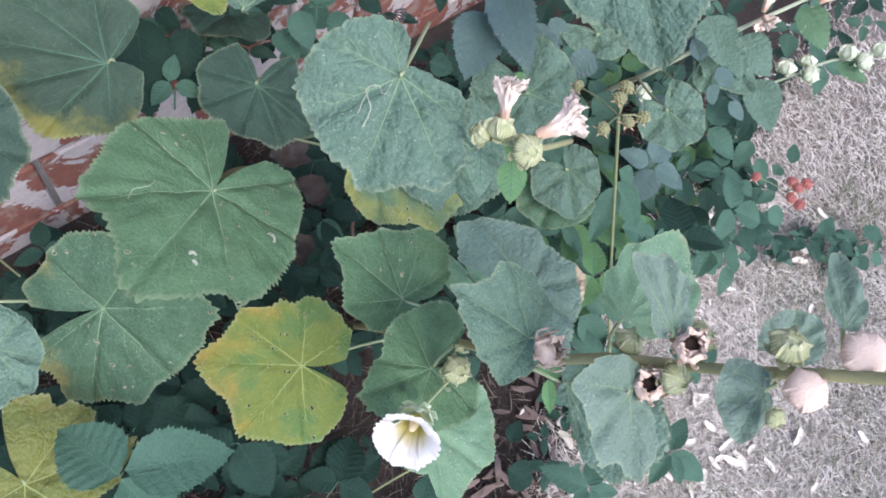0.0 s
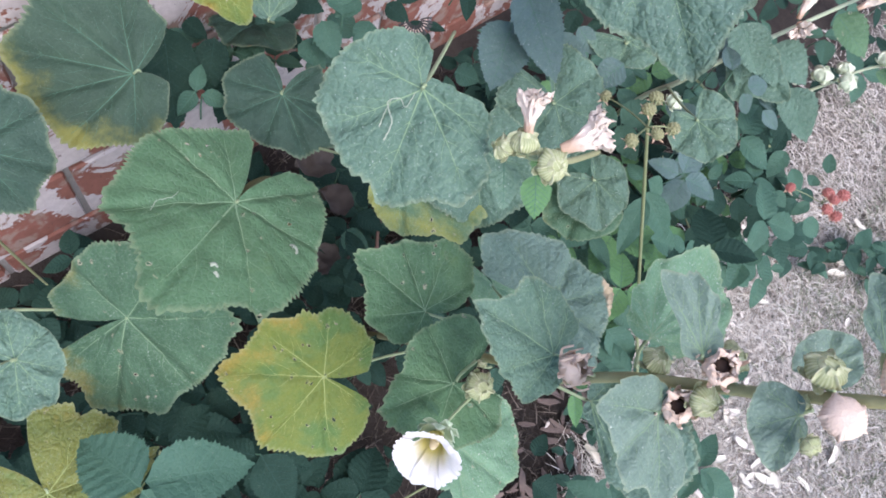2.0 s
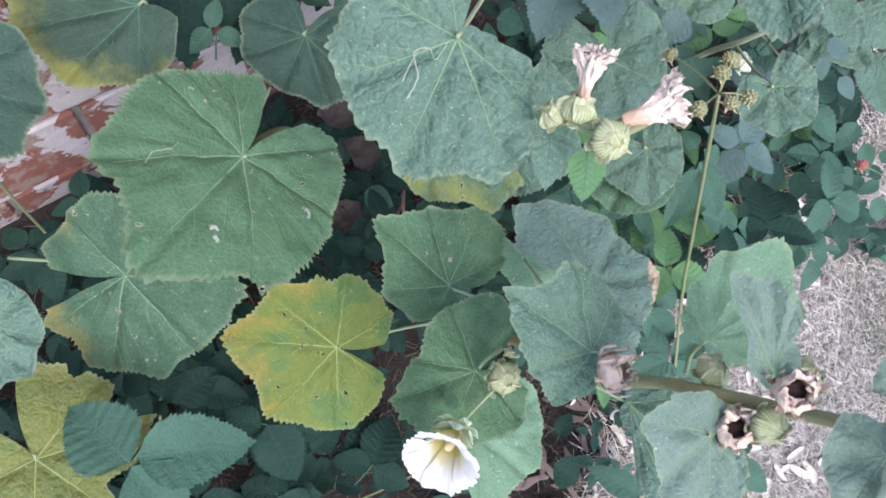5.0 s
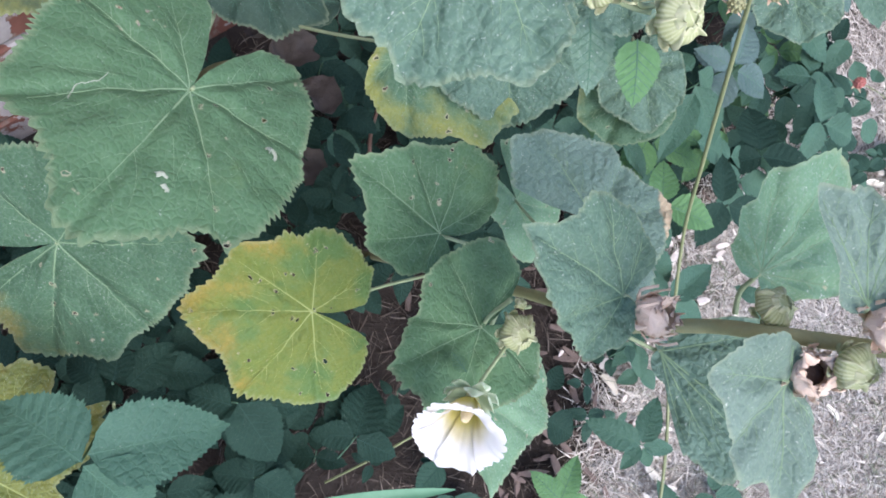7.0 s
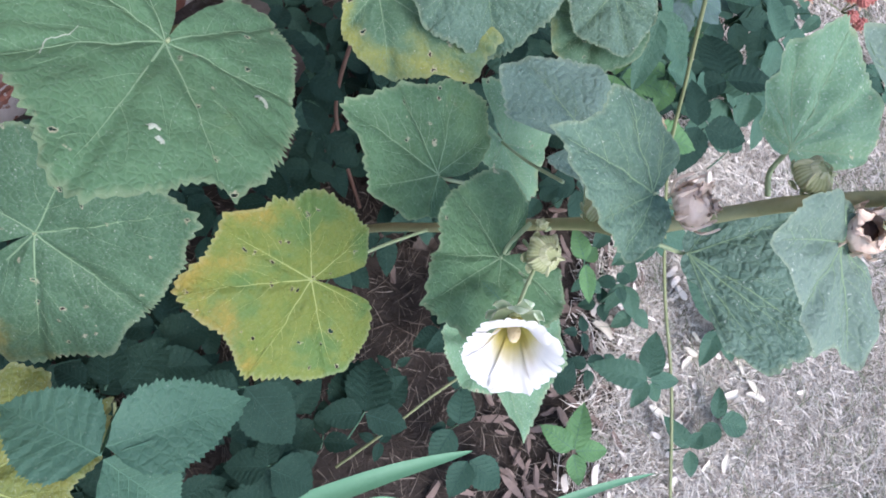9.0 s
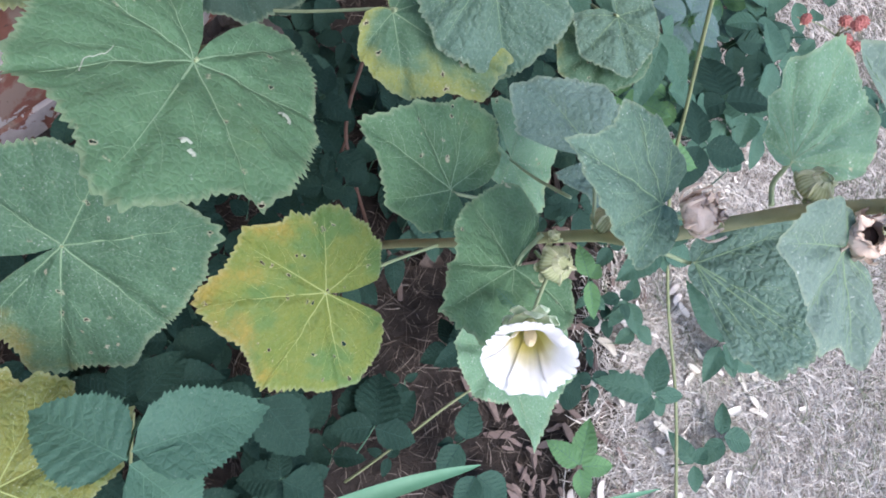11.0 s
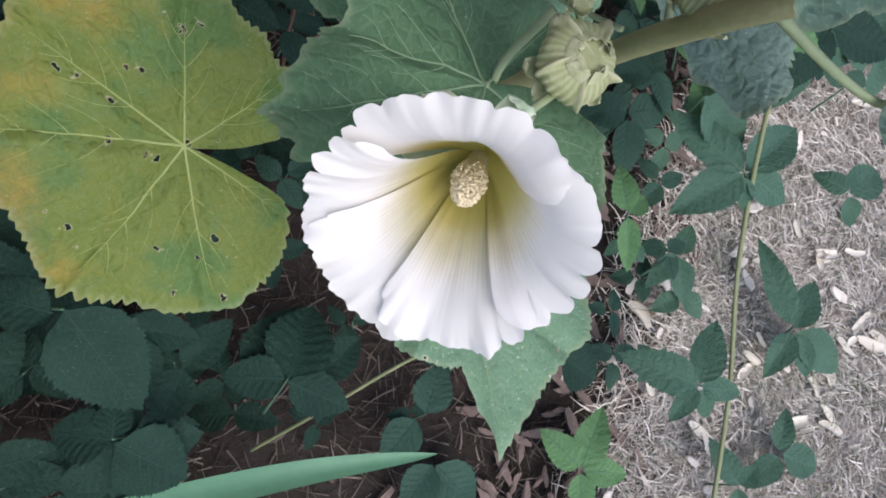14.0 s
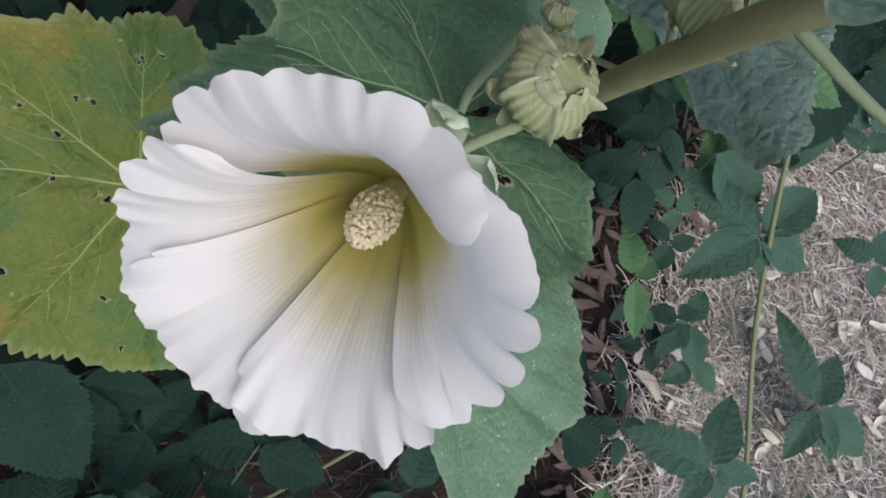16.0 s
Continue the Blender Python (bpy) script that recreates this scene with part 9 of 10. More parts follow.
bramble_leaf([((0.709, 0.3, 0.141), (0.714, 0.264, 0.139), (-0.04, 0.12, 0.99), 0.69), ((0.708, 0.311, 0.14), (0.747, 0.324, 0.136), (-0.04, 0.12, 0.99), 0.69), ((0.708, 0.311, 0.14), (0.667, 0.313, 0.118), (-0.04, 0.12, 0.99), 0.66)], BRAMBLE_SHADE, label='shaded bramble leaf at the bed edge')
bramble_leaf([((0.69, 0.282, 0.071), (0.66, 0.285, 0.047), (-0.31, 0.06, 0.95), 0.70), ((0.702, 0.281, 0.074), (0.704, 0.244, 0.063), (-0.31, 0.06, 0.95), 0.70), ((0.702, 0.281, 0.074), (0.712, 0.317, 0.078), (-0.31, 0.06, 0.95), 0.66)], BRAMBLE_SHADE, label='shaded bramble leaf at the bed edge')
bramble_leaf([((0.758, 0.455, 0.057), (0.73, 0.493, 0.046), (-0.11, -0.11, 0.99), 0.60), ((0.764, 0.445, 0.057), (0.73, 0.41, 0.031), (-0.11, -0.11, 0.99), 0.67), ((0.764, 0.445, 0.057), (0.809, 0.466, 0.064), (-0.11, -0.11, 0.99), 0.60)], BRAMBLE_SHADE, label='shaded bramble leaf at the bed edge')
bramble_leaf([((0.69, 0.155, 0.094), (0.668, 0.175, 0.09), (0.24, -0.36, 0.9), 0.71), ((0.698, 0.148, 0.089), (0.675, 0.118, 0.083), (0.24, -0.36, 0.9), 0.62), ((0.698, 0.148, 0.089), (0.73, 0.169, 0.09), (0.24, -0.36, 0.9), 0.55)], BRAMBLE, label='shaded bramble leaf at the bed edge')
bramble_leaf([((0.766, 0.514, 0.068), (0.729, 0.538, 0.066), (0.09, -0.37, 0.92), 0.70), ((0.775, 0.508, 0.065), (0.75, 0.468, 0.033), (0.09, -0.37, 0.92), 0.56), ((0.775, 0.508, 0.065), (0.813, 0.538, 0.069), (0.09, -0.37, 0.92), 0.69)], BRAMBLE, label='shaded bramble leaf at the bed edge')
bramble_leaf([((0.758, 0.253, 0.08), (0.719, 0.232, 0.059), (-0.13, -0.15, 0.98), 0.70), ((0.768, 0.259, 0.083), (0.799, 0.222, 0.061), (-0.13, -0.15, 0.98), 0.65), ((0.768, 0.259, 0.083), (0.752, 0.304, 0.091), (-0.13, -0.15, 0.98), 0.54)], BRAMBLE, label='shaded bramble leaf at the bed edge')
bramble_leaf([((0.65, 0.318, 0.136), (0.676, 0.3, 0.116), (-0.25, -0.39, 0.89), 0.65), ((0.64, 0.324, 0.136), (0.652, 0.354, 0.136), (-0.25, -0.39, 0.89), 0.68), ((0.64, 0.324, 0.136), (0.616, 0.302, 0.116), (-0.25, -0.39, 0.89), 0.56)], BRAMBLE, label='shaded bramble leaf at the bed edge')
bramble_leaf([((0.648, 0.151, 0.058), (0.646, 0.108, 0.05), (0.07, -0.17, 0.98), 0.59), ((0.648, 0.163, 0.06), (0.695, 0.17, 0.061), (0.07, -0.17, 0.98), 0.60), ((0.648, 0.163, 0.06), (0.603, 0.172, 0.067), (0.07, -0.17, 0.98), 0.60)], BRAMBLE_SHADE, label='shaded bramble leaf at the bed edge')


leaf_mark(TOP_LEAF, [(0.0673, 0.3494, 1.1300), (0.0741, 0.3679, 1.1300), (0.0697, 0.3884, 1.1300), (0.0808, 0.3943, 1.1300), (0.0863, 0.3853, 1.1300), (0.0952, 0.4026, 1.1300)], 0.0007, "leaf_miner_trail")
leaf_mark(TOP_LEAF, [(0.0632, 0.3635, 1.1300), (0.0671, 0.3777, 1.1300), (0.0727, 0.3918, 1.1300)], 0.0006, "leaf_miner_trail")
leaf_mark(NEAR_LEAF, [(0.3265, 0.4975, 1.2000), (0.3463, 0.5041, 1.2000), (0.3636, 0.5159, 1.2000)], 0.002, "dry_patch")
leaf_mark(BIG_LEAF, [(-0.1971, 0.3721, 0.8000), (-0.1899, 0.3933, 0.8000), (-0.1737, 0.4026, 0.8000), (-0.1643, 0.4165, 0.8000)], 0.0006, "dry_patch")
leaf_mark(BIG_LEAF, [(0.0009, 0.3904, 0.8000), (0.0059, 0.3970, 0.8000), (0.0109, 0.3893, 0.8000), (0.0075, 0.3811, 0.8000)], 0.0030, "dry_patch")
leaf_mark(BIG_LEAF, [(-0.1171, 0.3172, 0.8000), (-0.1112, 0.3210, 0.8000), (-0.1060, 0.3183, 0.8000)], 0.0030, "dry_patch")
leaf_mark(BIG_LEAF, [(-0.1101, 0.3087, 0.8000), (-0.1066, 0.3057, 0.8000), (-0.1069, 0.3018, 0.8000)], 0.0030, "dry_patch")

# ---------------------------------------------------------------- the second stalk
stem([(0.5, 0.86, 0), (0.7455, 1.0231, 0.3000), (0.7820, 0.9713, 0.5000), (0.8510, 0.9781, 0.6000), (0.9656, 1.0332, 0.6400), (1.1453, 1.1178, 0.7000)], 0.007, 0.004, STEM_PALE, PLANT2, "stalk", 60)
stem([(1.0897, 1.0075, 0.4500), (1.1660, 1.0255, 0.5000), (1.2511, 1.0545, 0.5400), (1.3774, 1.0724, 0.5800), (1.4967, 1.0989, 0.6200)], 0.0035, 0.0028, STEM_PALE, PLANT2, "side_shoot", 40)
for spot, axis, size in (((1.1301, 1.0255, 0.5300), (0, 0.3, 0.9), 0.048), ((1.1852, 1.0434, 0.5400), (-0.1, 0.5, 0.8), 0.039), ((1.1851, 1.0049, 0.5400), (0.1, -0.4, 0.9), 0.045), ((1.1096, 0.9833, 0.4900), (0.1, -0.5, 0.8), 0.039),
                         ((1.2779, 1.0628, 0.5700), (0, 0.5, 0.9), 0.048), ((1.3085, 1.0346, 0.5800), (0.1, -0.4, 0.9), 0.045), ((1.3410, 1.0574, 0.6000), (0.1, 0.3, 0.9), 0.045), ((1.0900, 1.0342, 0.5000), (-0.3, 0.2, 0.9), 0.036), ((0.6214, 0.7475, 0.7200), (0.3, 0, 0.9), 0.033)):
    bud(spot, axis, size, plant=PLANT2, material=CALYX_PALE, label="small pale green bud on a thin shoot")
wilted_flower((0.9747, 1.0336, 0.6600), (-0.3, -0.75, 0.5), 0.05, PLANT2, "wilted cream flower hanging from the stalk")
wilted_flower((0.9554, 1.0252, 0.6800), (0.2, 0.6, 0.7), 0.05, PLANT2)
wilted_flower((1.0870, 1.0595, 0.7000), (0.5, 0.1, 0.7), 0.05, PLANT2)
small_leaf((1.0735, 1.0756, 0.6600), (1.1448, 1.0170, 0.6000), (-0.3, -0.3, 1), 0.7, LEAF, PLANT2, "small heart-shaped leaf on the second stalk")
small_leaf((1.0924, 0.9738, 0.5000), (1.0928, 0.9091, 0.4600), (-0.3, -0.3, 1), 0.75, LEAF, PLANT2, "small leaf on the thin shoot")
small_leaf((0.8724, 1.0020, 0.6200), (0.8662, 0.9132, 0.5800), (-0.3, -0.3, 1), 0.55, LEAF_DULL, PLANT2, "narrow grey-green leaf on the second stalk")
small_leaf((0.8964, 0.9618, 0.6200), (0.9372, 0.9245, 0.5800), (-0.3, -0.3, 1), 0.6, LEAF_DULL, PLANT2, "narrow grey-green leaf on the second stalk")
small_leaf((1.2646, 1.0453, 0.5400), (1.3406, 1.0286, 0.5000), (-0.3, -0.3, 1), 0.5, LEAF, PLANT2, "small leaf on the thin shoot")


# withered stalks and brown leaves behind the large leaf
OLIVE = plain_material("olive_leaf_stalk", (0.075, 0.075, 0.03), (0.15, 0.14, 0.055), 50, 0.75, 0.4)
DEAD = plain_material("withered_brown_leaf", (0.05, 0.04, 0.033), (0.135, 0.108, 0.092), 60, 0.9, 0.8, far=0.004)
stem([(-0.088, 0.452, 0.765), (-0.074, 0.520, 0.68), (-0.057, 0.590, 0.56), (-0.045, 0.640, 0.40), (-0.03, 0.67, 0.2)], 0.006, 0.011, OLIVE, PLANT, "leaf_stalk", 30, "olive-brown withered stalk behind the large leaf")


def withered_leaf(place, size, turn):
    """A brown dead leaf, crumpled and curled in on itself."""
    bm = bmesh.new()
    rng = leaf_seed()
    ph, n = rng.uniform(0, 9), 26
    rows = []
    for j in range(9):
        v = j / 8
        row = []
        for k in range(n):
            q = 2 * math.pi * k / n
            r = size * v * (0.8 + 0.3 * noise.noise(Vector((math.cos(q) * 1.6, math.sin(q) * 1.6, ph))) + 0.12 * noise.noise(Vector((q * 3, ph, 1))))
            p = Vector((r * math.cos(q), 0.7 * r * math.sin(q), 0))
            p.z = 0.8 * abs(p.y) * v + 0.35 * size * noise.noise(p / size * 1.7 + Vector((ph, 0, 0))) + 0.12 * size * noise.noise(p / size * 5 + Vector((ph, 3, 0)))
            row.append(bm.verts.new(p) if j else None)
        rows.append(row)
    mid = bm.verts.new((0, 0, 0.3 * size * noise.noise(Vector((ph, 0, 0)))))
    for k in range(n):
        bm.faces.new((mid, rows[1][k], rows[1][(k + 1) % n]))
    for a, b in zip(rows[1:], rows[2:]):
        for k in range(n):
            bm.faces.new((a[k], b[k], b[(k + 1) % n], a[(k + 1) % n]))
    bm.transform(PLANT.matrix_basis.inverted() @ Matrix.Translation(place) @ Euler((0.5 * math.sin(turn), 0.4, turn)).to_matrix().to_4x4())
    part("withered_leaf", bm, DEAD, PLANT, "brown crumpled withered leaf hanging low on the plant")


for place, size, turn in [((0.008, 0.719, 0.4), 0.075, 0.5), ((0.052, 0.661, 0.36), 0.07, 2.2), ((0.044, 0.583, 0.25), 0.07, 4.0), ((-0.036, 0.733, 0.45), 0.06, 1.2), ((0.351, 0.453, 0.03), 0.05, 0.4), ((-0.037, 0.813, 0.3), 0.06, 3.0)]:
    withered_leaf(place, 0.75 * size, turn)


def sprays(spots, material, size, seed, label, lean=(-0.2, -0.3)):
    """Three-part bramble leaves about the places given."""
    rng = random.Random(seed)
    for x, y, z in spots:
        hub = Vector((x, y, z))
        n = unit((lean[0] + rng.uniform(-0.3, 0.3), lean[1] + rng.uniform(-0.3, 0.3), 1))
        a, big = rng.uniform(0, 6.28), size * rng.uniform(0.8, 1.2)
        leaves = []
        for k, turn in enumerate((0, 1.5, -1.5)):
            d = Vector((math.cos(a + turn), math.sin(a + turn), 0))
            d = (d - n * d.dot(n)).normalized()
            leaves.append((hub + d * 0.008, hub + d * big * (1 if k == 0 else 0.8) - Vector((0, 0, rng.uniform(0, 0.02))), n, rng.uniform(0.55, 0.72)))
        bramble_leaf(leaves, material, stalk=(x + rng.uniform(-0.03, 0.03), y + rng.uniform(-0.03, 0.03), max(0.0, z - 0.12)), label=label)


sprays([(1.07, 0.9, 0.3), (1.148, 0.925, 0.3), (1.031, 0.824, 0.3), (1.1, 0.814, 0.3), (1.015, 0.7, 0.3), (1.112, 0.722, 0.3), (1.2, 0.824, 0.3), (0.944, 0.724, 0.3), (0.99, 0.88, 0.34), (1.16, 0.86, 0.25)], BRAMBLE_SHADE, 0.085, 5, "bramble leaf beside the ripening berries")
sprays([(1.057, 0.766, 0.12), (1.377, 0.797, 0.1), (1.485, 0.796, 0.1), (1.578, 0.794, 0.1), (1.634, 0.763, 0.1), (1.079, 0.702, 0.12), (0.99, 0.762, 0.12), (1.298, 0.766, 0.1), (1.42, 0.757, 0.1), (1.33, 0.84, 0.1), (1.53, 0.84, 0.08)], BRAMBLE_SHADE, 0.07, 6, "low bramble leaf on the dry lawn")
sprays([(0.844, 0.985, 0.58), (0.924, 0.93, 0.56), (0.801, 0.843, 0.52), (0.756, 0.731, 0.5), (0.90, 1.05, 0.55), (0.87, 0.90, 0.45), (0.82, 0.78, 0.42)], BRAMBLE_BLUE, 0.085, 8, "bluish bramble leaf below the second stalk")
small_leaf((0.835, 1.01, 0.66), (0.885, 0.93, 0.60), (-0.3, -0.3, 1), 0.8, LEAF_DULL, PLANT2, "grey-green leaf on the second stalk")
small_leaf((0.93, 1.0, 0.62), (1.01, 0.955, 0.56), (-0.3, -0.3, 1), 0.8, LEAF_DULL, PLANT2, "grey-green leaf on the second stalk")
small_leaf((0.98, 0.93, 0.58), (1.04, 0.84, 0.52), (-0.3, -0.3, 1), 0.7, LEAF_DULL, PLANT2, "grey-green leaf on the second stalk")



def near_blade(x, y):
    """True beside the long blades, which stand clear of the brambles."""
    a, b = Vector((-0.1743, -0.0807, 0.0000)), Vector((0.3317, 0.0314, 0.2000))
    d, p = (b - a).to_2d(), Vector((x, y)) - a.to_2d()
    u = min(1, max(0, p.dot(d) / d.length_squared))
    return (p - d * u).length < 0.09


def undergrowth(count, seed):
    """Low dark bramble leaves that fill the bed, its shade put into their colour."""
    rng = random.Random(seed)
    made = 0
    while made < count:
        x, y = rng.uniform(-0.65, 1.1), rng.uniform(-0.5, 1.5)
        off, far = 0.643 * x - 0.766 * y, 0.943 * x - 0.766 * y - 0.3
        bare = math.hypot((x - UNDER_BARE[0]) / 0.06, (y - UNDER_BARE[1]) / 0.1)
        if off < -0.76 or far > -0.08 or bare < 1 or near_blade(x, y) or (x - 0.25) ** 2 + (y - 0.12) ** 2 < 0.02:
            continue
        made += 1
        hub = Vector((x, y, rng.uniform(0.04, 0.2)))
        n = unit((rng.uniform(-0.4, 0.4), rng.uniform(-0.5, 0.2), 1))
        a, size, leaves = rng.uniform(0, 6.28), rng.uniform(0.055, 0.1), []
        for k, turn in enumerate((0, 1.7, -1.7)):
            d = Vector((math.cos(a + turn), math.sin(a + turn), 0))
            d = (d - n * d.dot(n)).normalized()
            leaves.append((hub + d * 0.01 * (k == 0), hub + d * size * (1 if k == 0 else 0.85) - Vector((0, 0, rng.uniform(0, 0.02))), n, rng.uniform(0.55, 0.72)))
        # Front leaves take the deepest shade colour; further back the lighter one mixes in.
        bramble_leaf(leaves, BRAMBLE_SHADE if y > 0.3 and rng.random() < 0.6 else BRAMBLE_DEEP_SHADE, stalk=(x + rng.uniform(-0.02, 0.02), y + rng.uniform(-0.02, 0.02), 0.0), label="bramble leaf deep in the bed with shade in its colour")


UNDER_BARE = (0.3528, 0.3826, 0.0000)
undergrowth(240, 77)

# ---------------------------------------------------------------- bramble canes and berries
stem([(0.7792, -0.1768, 0.0200), (0.7557, -0.0827, 0.1000), (0.7396, 0.0938, 0.2000), (0.7062, 0.2634, 0.3000), (0.6229, 0.4094, 0.5000), (0.535, 0.455, 0.7), (0.447, 0.490, 0.9), (0.4117, 0.5027, 0.98)], 0.0035, 0.0022, CANE, BUSH, "cane", 80, "upright green cane")
stem([(0.1212, 0.0390, 0.0400), (0.2059, 0.0866, 0.1200), (0.3000, 0.1408, 0.1700), (0.3894, 0.1820, 0.2000)], 0.0026, 0.002, CANE, BUSH, "cane", 30)
stem([(1.0407, 0.7387, 0.1000), (0.9415, 0.7915, 0.2000), (0.8590, 0.8200, 0.3000), (0.7787, 0.8391, 0.4000)], 0.0022, 0.0018, CANE, BUSH, "cane", 20)
stem([(1.1542, 0.9619, 0.3000), (0.9771, 0.9752, 0.4000), (0.8160, 0.9922, 0.5000)], 0.003, 0.0025, CANE, BUSH, "cane", 20)
stem([(1.1494, 0.8940, 0.1200), (1.0744, 0.9092, 0.1600), (0.9971, 0.9478, 0.2000)], 0.0025, 0.002, CANE, BUSH, "cane", 20)
stem([(0.1770, 0.7022, 0.4000), (0.1600, 0.6340, 0.2500), (0.2285, 0.5412, 0.0200)], 0.0035, 0.004, CANE_BROWN, BUSH, "cane", 24, "dark brown dry cane")
stem([(0.1607, 0.6277, 0.2400), (0.1487, 0.6117, 0.1000), (0.1453, 0.5961, 0.0200)], 0.003, 0.0035, CANE_BROWN, BUSH, "cane", 16, "dark brown dry cane")
stem([(-0.1850, 0.1567, 0.4500), (-0.2065, 0.1169, 0.3000), (-0.2505, -0.0385, 0.0200)], 0.002, 0.0025, CANE, BUSH, "cane", 16)
stem([(-0.5138, 0.5059, 0.4200), (-0.4471, 0.4498, 0.4600), (-0.3848, 0.3988, 0.5000)], 0.003, 0.0016, CANE, BUSH, "cane", 16, "pale cut stem")


def berry_mesh(name, material):
    bm = bmesh.new()
    for k in range(42):
        z = 1 - 2 * (k + 0.5) / 42
        r = math.sqrt(1 - z * z)
        q = k * 2.39996
        made = bmesh.ops.create_icosphere(bm, subdivisions=1, radius=0.2)
        bmesh.ops.translate(bm, vec=(0.8 * r * math.cos(q), 0.8 * r * math.sin(q), 0.95 * z), verts=made["verts"])
    made = bmesh.ops.create_icosphere(bm, subdivisions=2, radius=0.78)
    bmesh.ops.scale(bm, vec=(1, 1, 1.15), verts=made["verts"])
    me = bpy.data.meshes.new(name)
    bm.to_mesh(me)
    bm.free()
    me.materials.append(material)
    me.shade_smooth()
    return me


def berries(spots, me, size, joint, label):
    bm = bmesh.new()
    inv = BUSH.matrix_basis.inverted()
    for p in spots:
        tube(bm, [inv @ Vector(joint), inv @ ((Vector(joint) + Vector(p)) / 2 + Vector((0, 0, 0.004))), inv @ Vector(p)], 0.0013, 0.001, 6, 6)
    top = part("berry_stalk", bm, CANE, BUSH, label)
    for k, p in enumerate(spots):
        ob = new("berry", me)
        ob.parent = top
        ob.matrix_basis = inv @ Matrix.Translation(p) @ Euler((k * 1.3, k * 0.7, k)).to_matrix().to_4x4() @ Matrix.Scale(size * (0.9 + 0.08 * (k % 3)), 4)
        bm = bmesh.new()
        for j in range(5):
            q = 2 * math.pi * j / 5 + k
            d = Vector((math.cos(q), math.sin(q), 0.2))
            s = Vector((-math.sin(q), math.cos(q), 0))
            a = [bm.verts.new(d * size * 0.3 + s * size * 0.3), bm.verts.new(d * size * 0.3 - s * size * 0.3), bm.verts.new(d * size * 1.5 + Vector((0, 0, -size * 0.2)))]
            bm.faces.new(a)
        bm.transform(inv @ Matrix.Translation(Vector(p) - Vector((0, 0, size * 0.6))))
        part("sepals", bm, WILT, top)


GREEN_BERRY, PINK_BERRY = berry_mesh("green_berry", BERRY_GREEN), berry_mesh("red_berry", BERRY_RED)
berries([(0.3747, 0.5633, 0.9500), (0.4046, 0.5147, 1.0000), (0.4292, 0.5484, 0.9800), (0.4060, 0.4739, 1.0100), (0.3826, 0.4733, 0.9900), (0.4462, 0.5050, 0.9800)], GREEN_BERRY, 0.0088, (0.4117, 0.5027, 0.9800), "cluster of unripe olive-green blackberries")
berries([(0.9836, 0.7168, 0.5300), (1.0636, 0.7084, 0.5400), (1.0904, 0.7009, 0.5500), (1.0461, 0.6764, 0.5700), (1.0609, 0.6752, 0.5300), (1.0865, 0.6666, 0.5200)], PINK_BERRY, 0.012, (1.0771, 0.7054, 0.5000), "cluster of ripening red blackberries")


def dried_curl():
    """A dark, ribbed, curled dead leaf caught against the wall."""
    place = Vector((0.1750, 0.9432, 0.6000))
    ob = thing("dried_leaf", place, "dark curled dead leaf with pale ribs against the wall", "dead leaf")
    m = frame_of((0, 0, 0), (0.9, 0.2, 0.1), (-0.2, -0.5, 0.85))
    for k in range(13):
        bm = bmesh.new()
        q0 = math.pi * (1.05 + 0.95 * k / 12)
        ring = []
        for r in (0.009, 0.017, 0.026, 0.033):
            row = []
            for e in (-1, 0, 1):
                q = q0 + e * 0.09
                row.append(bm.verts.new((r * math.cos(q), r * math.sin(q), 0.008 * math.sin(math.pi * (r - 0.009) / 0.024) - 0.002 * abs(e))))
            ring.append(row)
        for a, c in zip(ring, ring[1:]):
            for e in (0, 1):
                bm.faces.new((a[e], a[e + 1], c[e + 1], c[e]))
        bm.transform(m)
        part("rib", bm, CURL, ob)
    bm = bmesh.new()
    tube(bm, [m @ Vector((0.021 * math.cos(q), 0.021 * math.sin(q), 0.001)) for q in (3.2, 4.0, 4.7, 5.5, 6.2)], 0.004, 0.004, 8, 20)
    part("core", bm, DRY, ob)


CURL = plain_material("dead_leaf_dark", (0.03, 0.028, 0.03), (0.08, 0.07, 0.065), 80, 0.8, 0.5)
dried_curl()

# ---------------------------------------------------------------- blades of a bulb plant
BULB = thing("blade_plant", (-0.1743, -0.0807, 0.0000), "broad smooth green blades of a bulb plant", "plant")


def broad_blade(points, width, material, label=""):
    line = smooth_line(points, 40)
    bm = bmesh.new()
    inv = BULB.matrix_basis.inverted()
    rows = []
    for i, p in enumerate(line):
        u = i / 40
        d = (line[min(i + 1, 40)] - line[max(i - 1, 0)]).normalized()
        side = d.cross(Vector((0, 0, 1))).normalized()
        w = width * 0.5 * min(1, 0.6 + u) * (1 - u ** 3.5) + 0.0004
        rows.append([bm.verts.new(inv @ (p + side * w * e + Vector((0, 0, 0.35 * w * e * e)))) for e in (-1, -0.5, 0, 0.5, 1)])
    for a, b in zip(rows, rows[1:]):
        for k in range(4):
            bm.faces.new((a[k], a[k + 1], b[k + 1], b[k]))
    return part("blade", bm, material, BULB, label)


broad_blade([(-0.1743, -0.0807, 0.0000), (-0.0289, -0.0272, 0.1400), (0.1675, 0.0153, 0.2100), (0.3317, 0.0314, 0.2000)], 0.036, BLADE)
broad_blade([(0.3585, -0.1669, 0.0000), (0.4721, -0.1043, 0.0600), (0.5934, -0.0759, 0.0900), (0.7358, -0.0682, 0.0800)], 0.02, BLADE)
broad_blade([(-0.0392, -0.0948, 0.0000), (0.0845, -0.0519, 0.1000), (0.1715, -0.0279, 0.1500), (0.2595, -0.0555, 0.1200)], 0.026, BLADE)

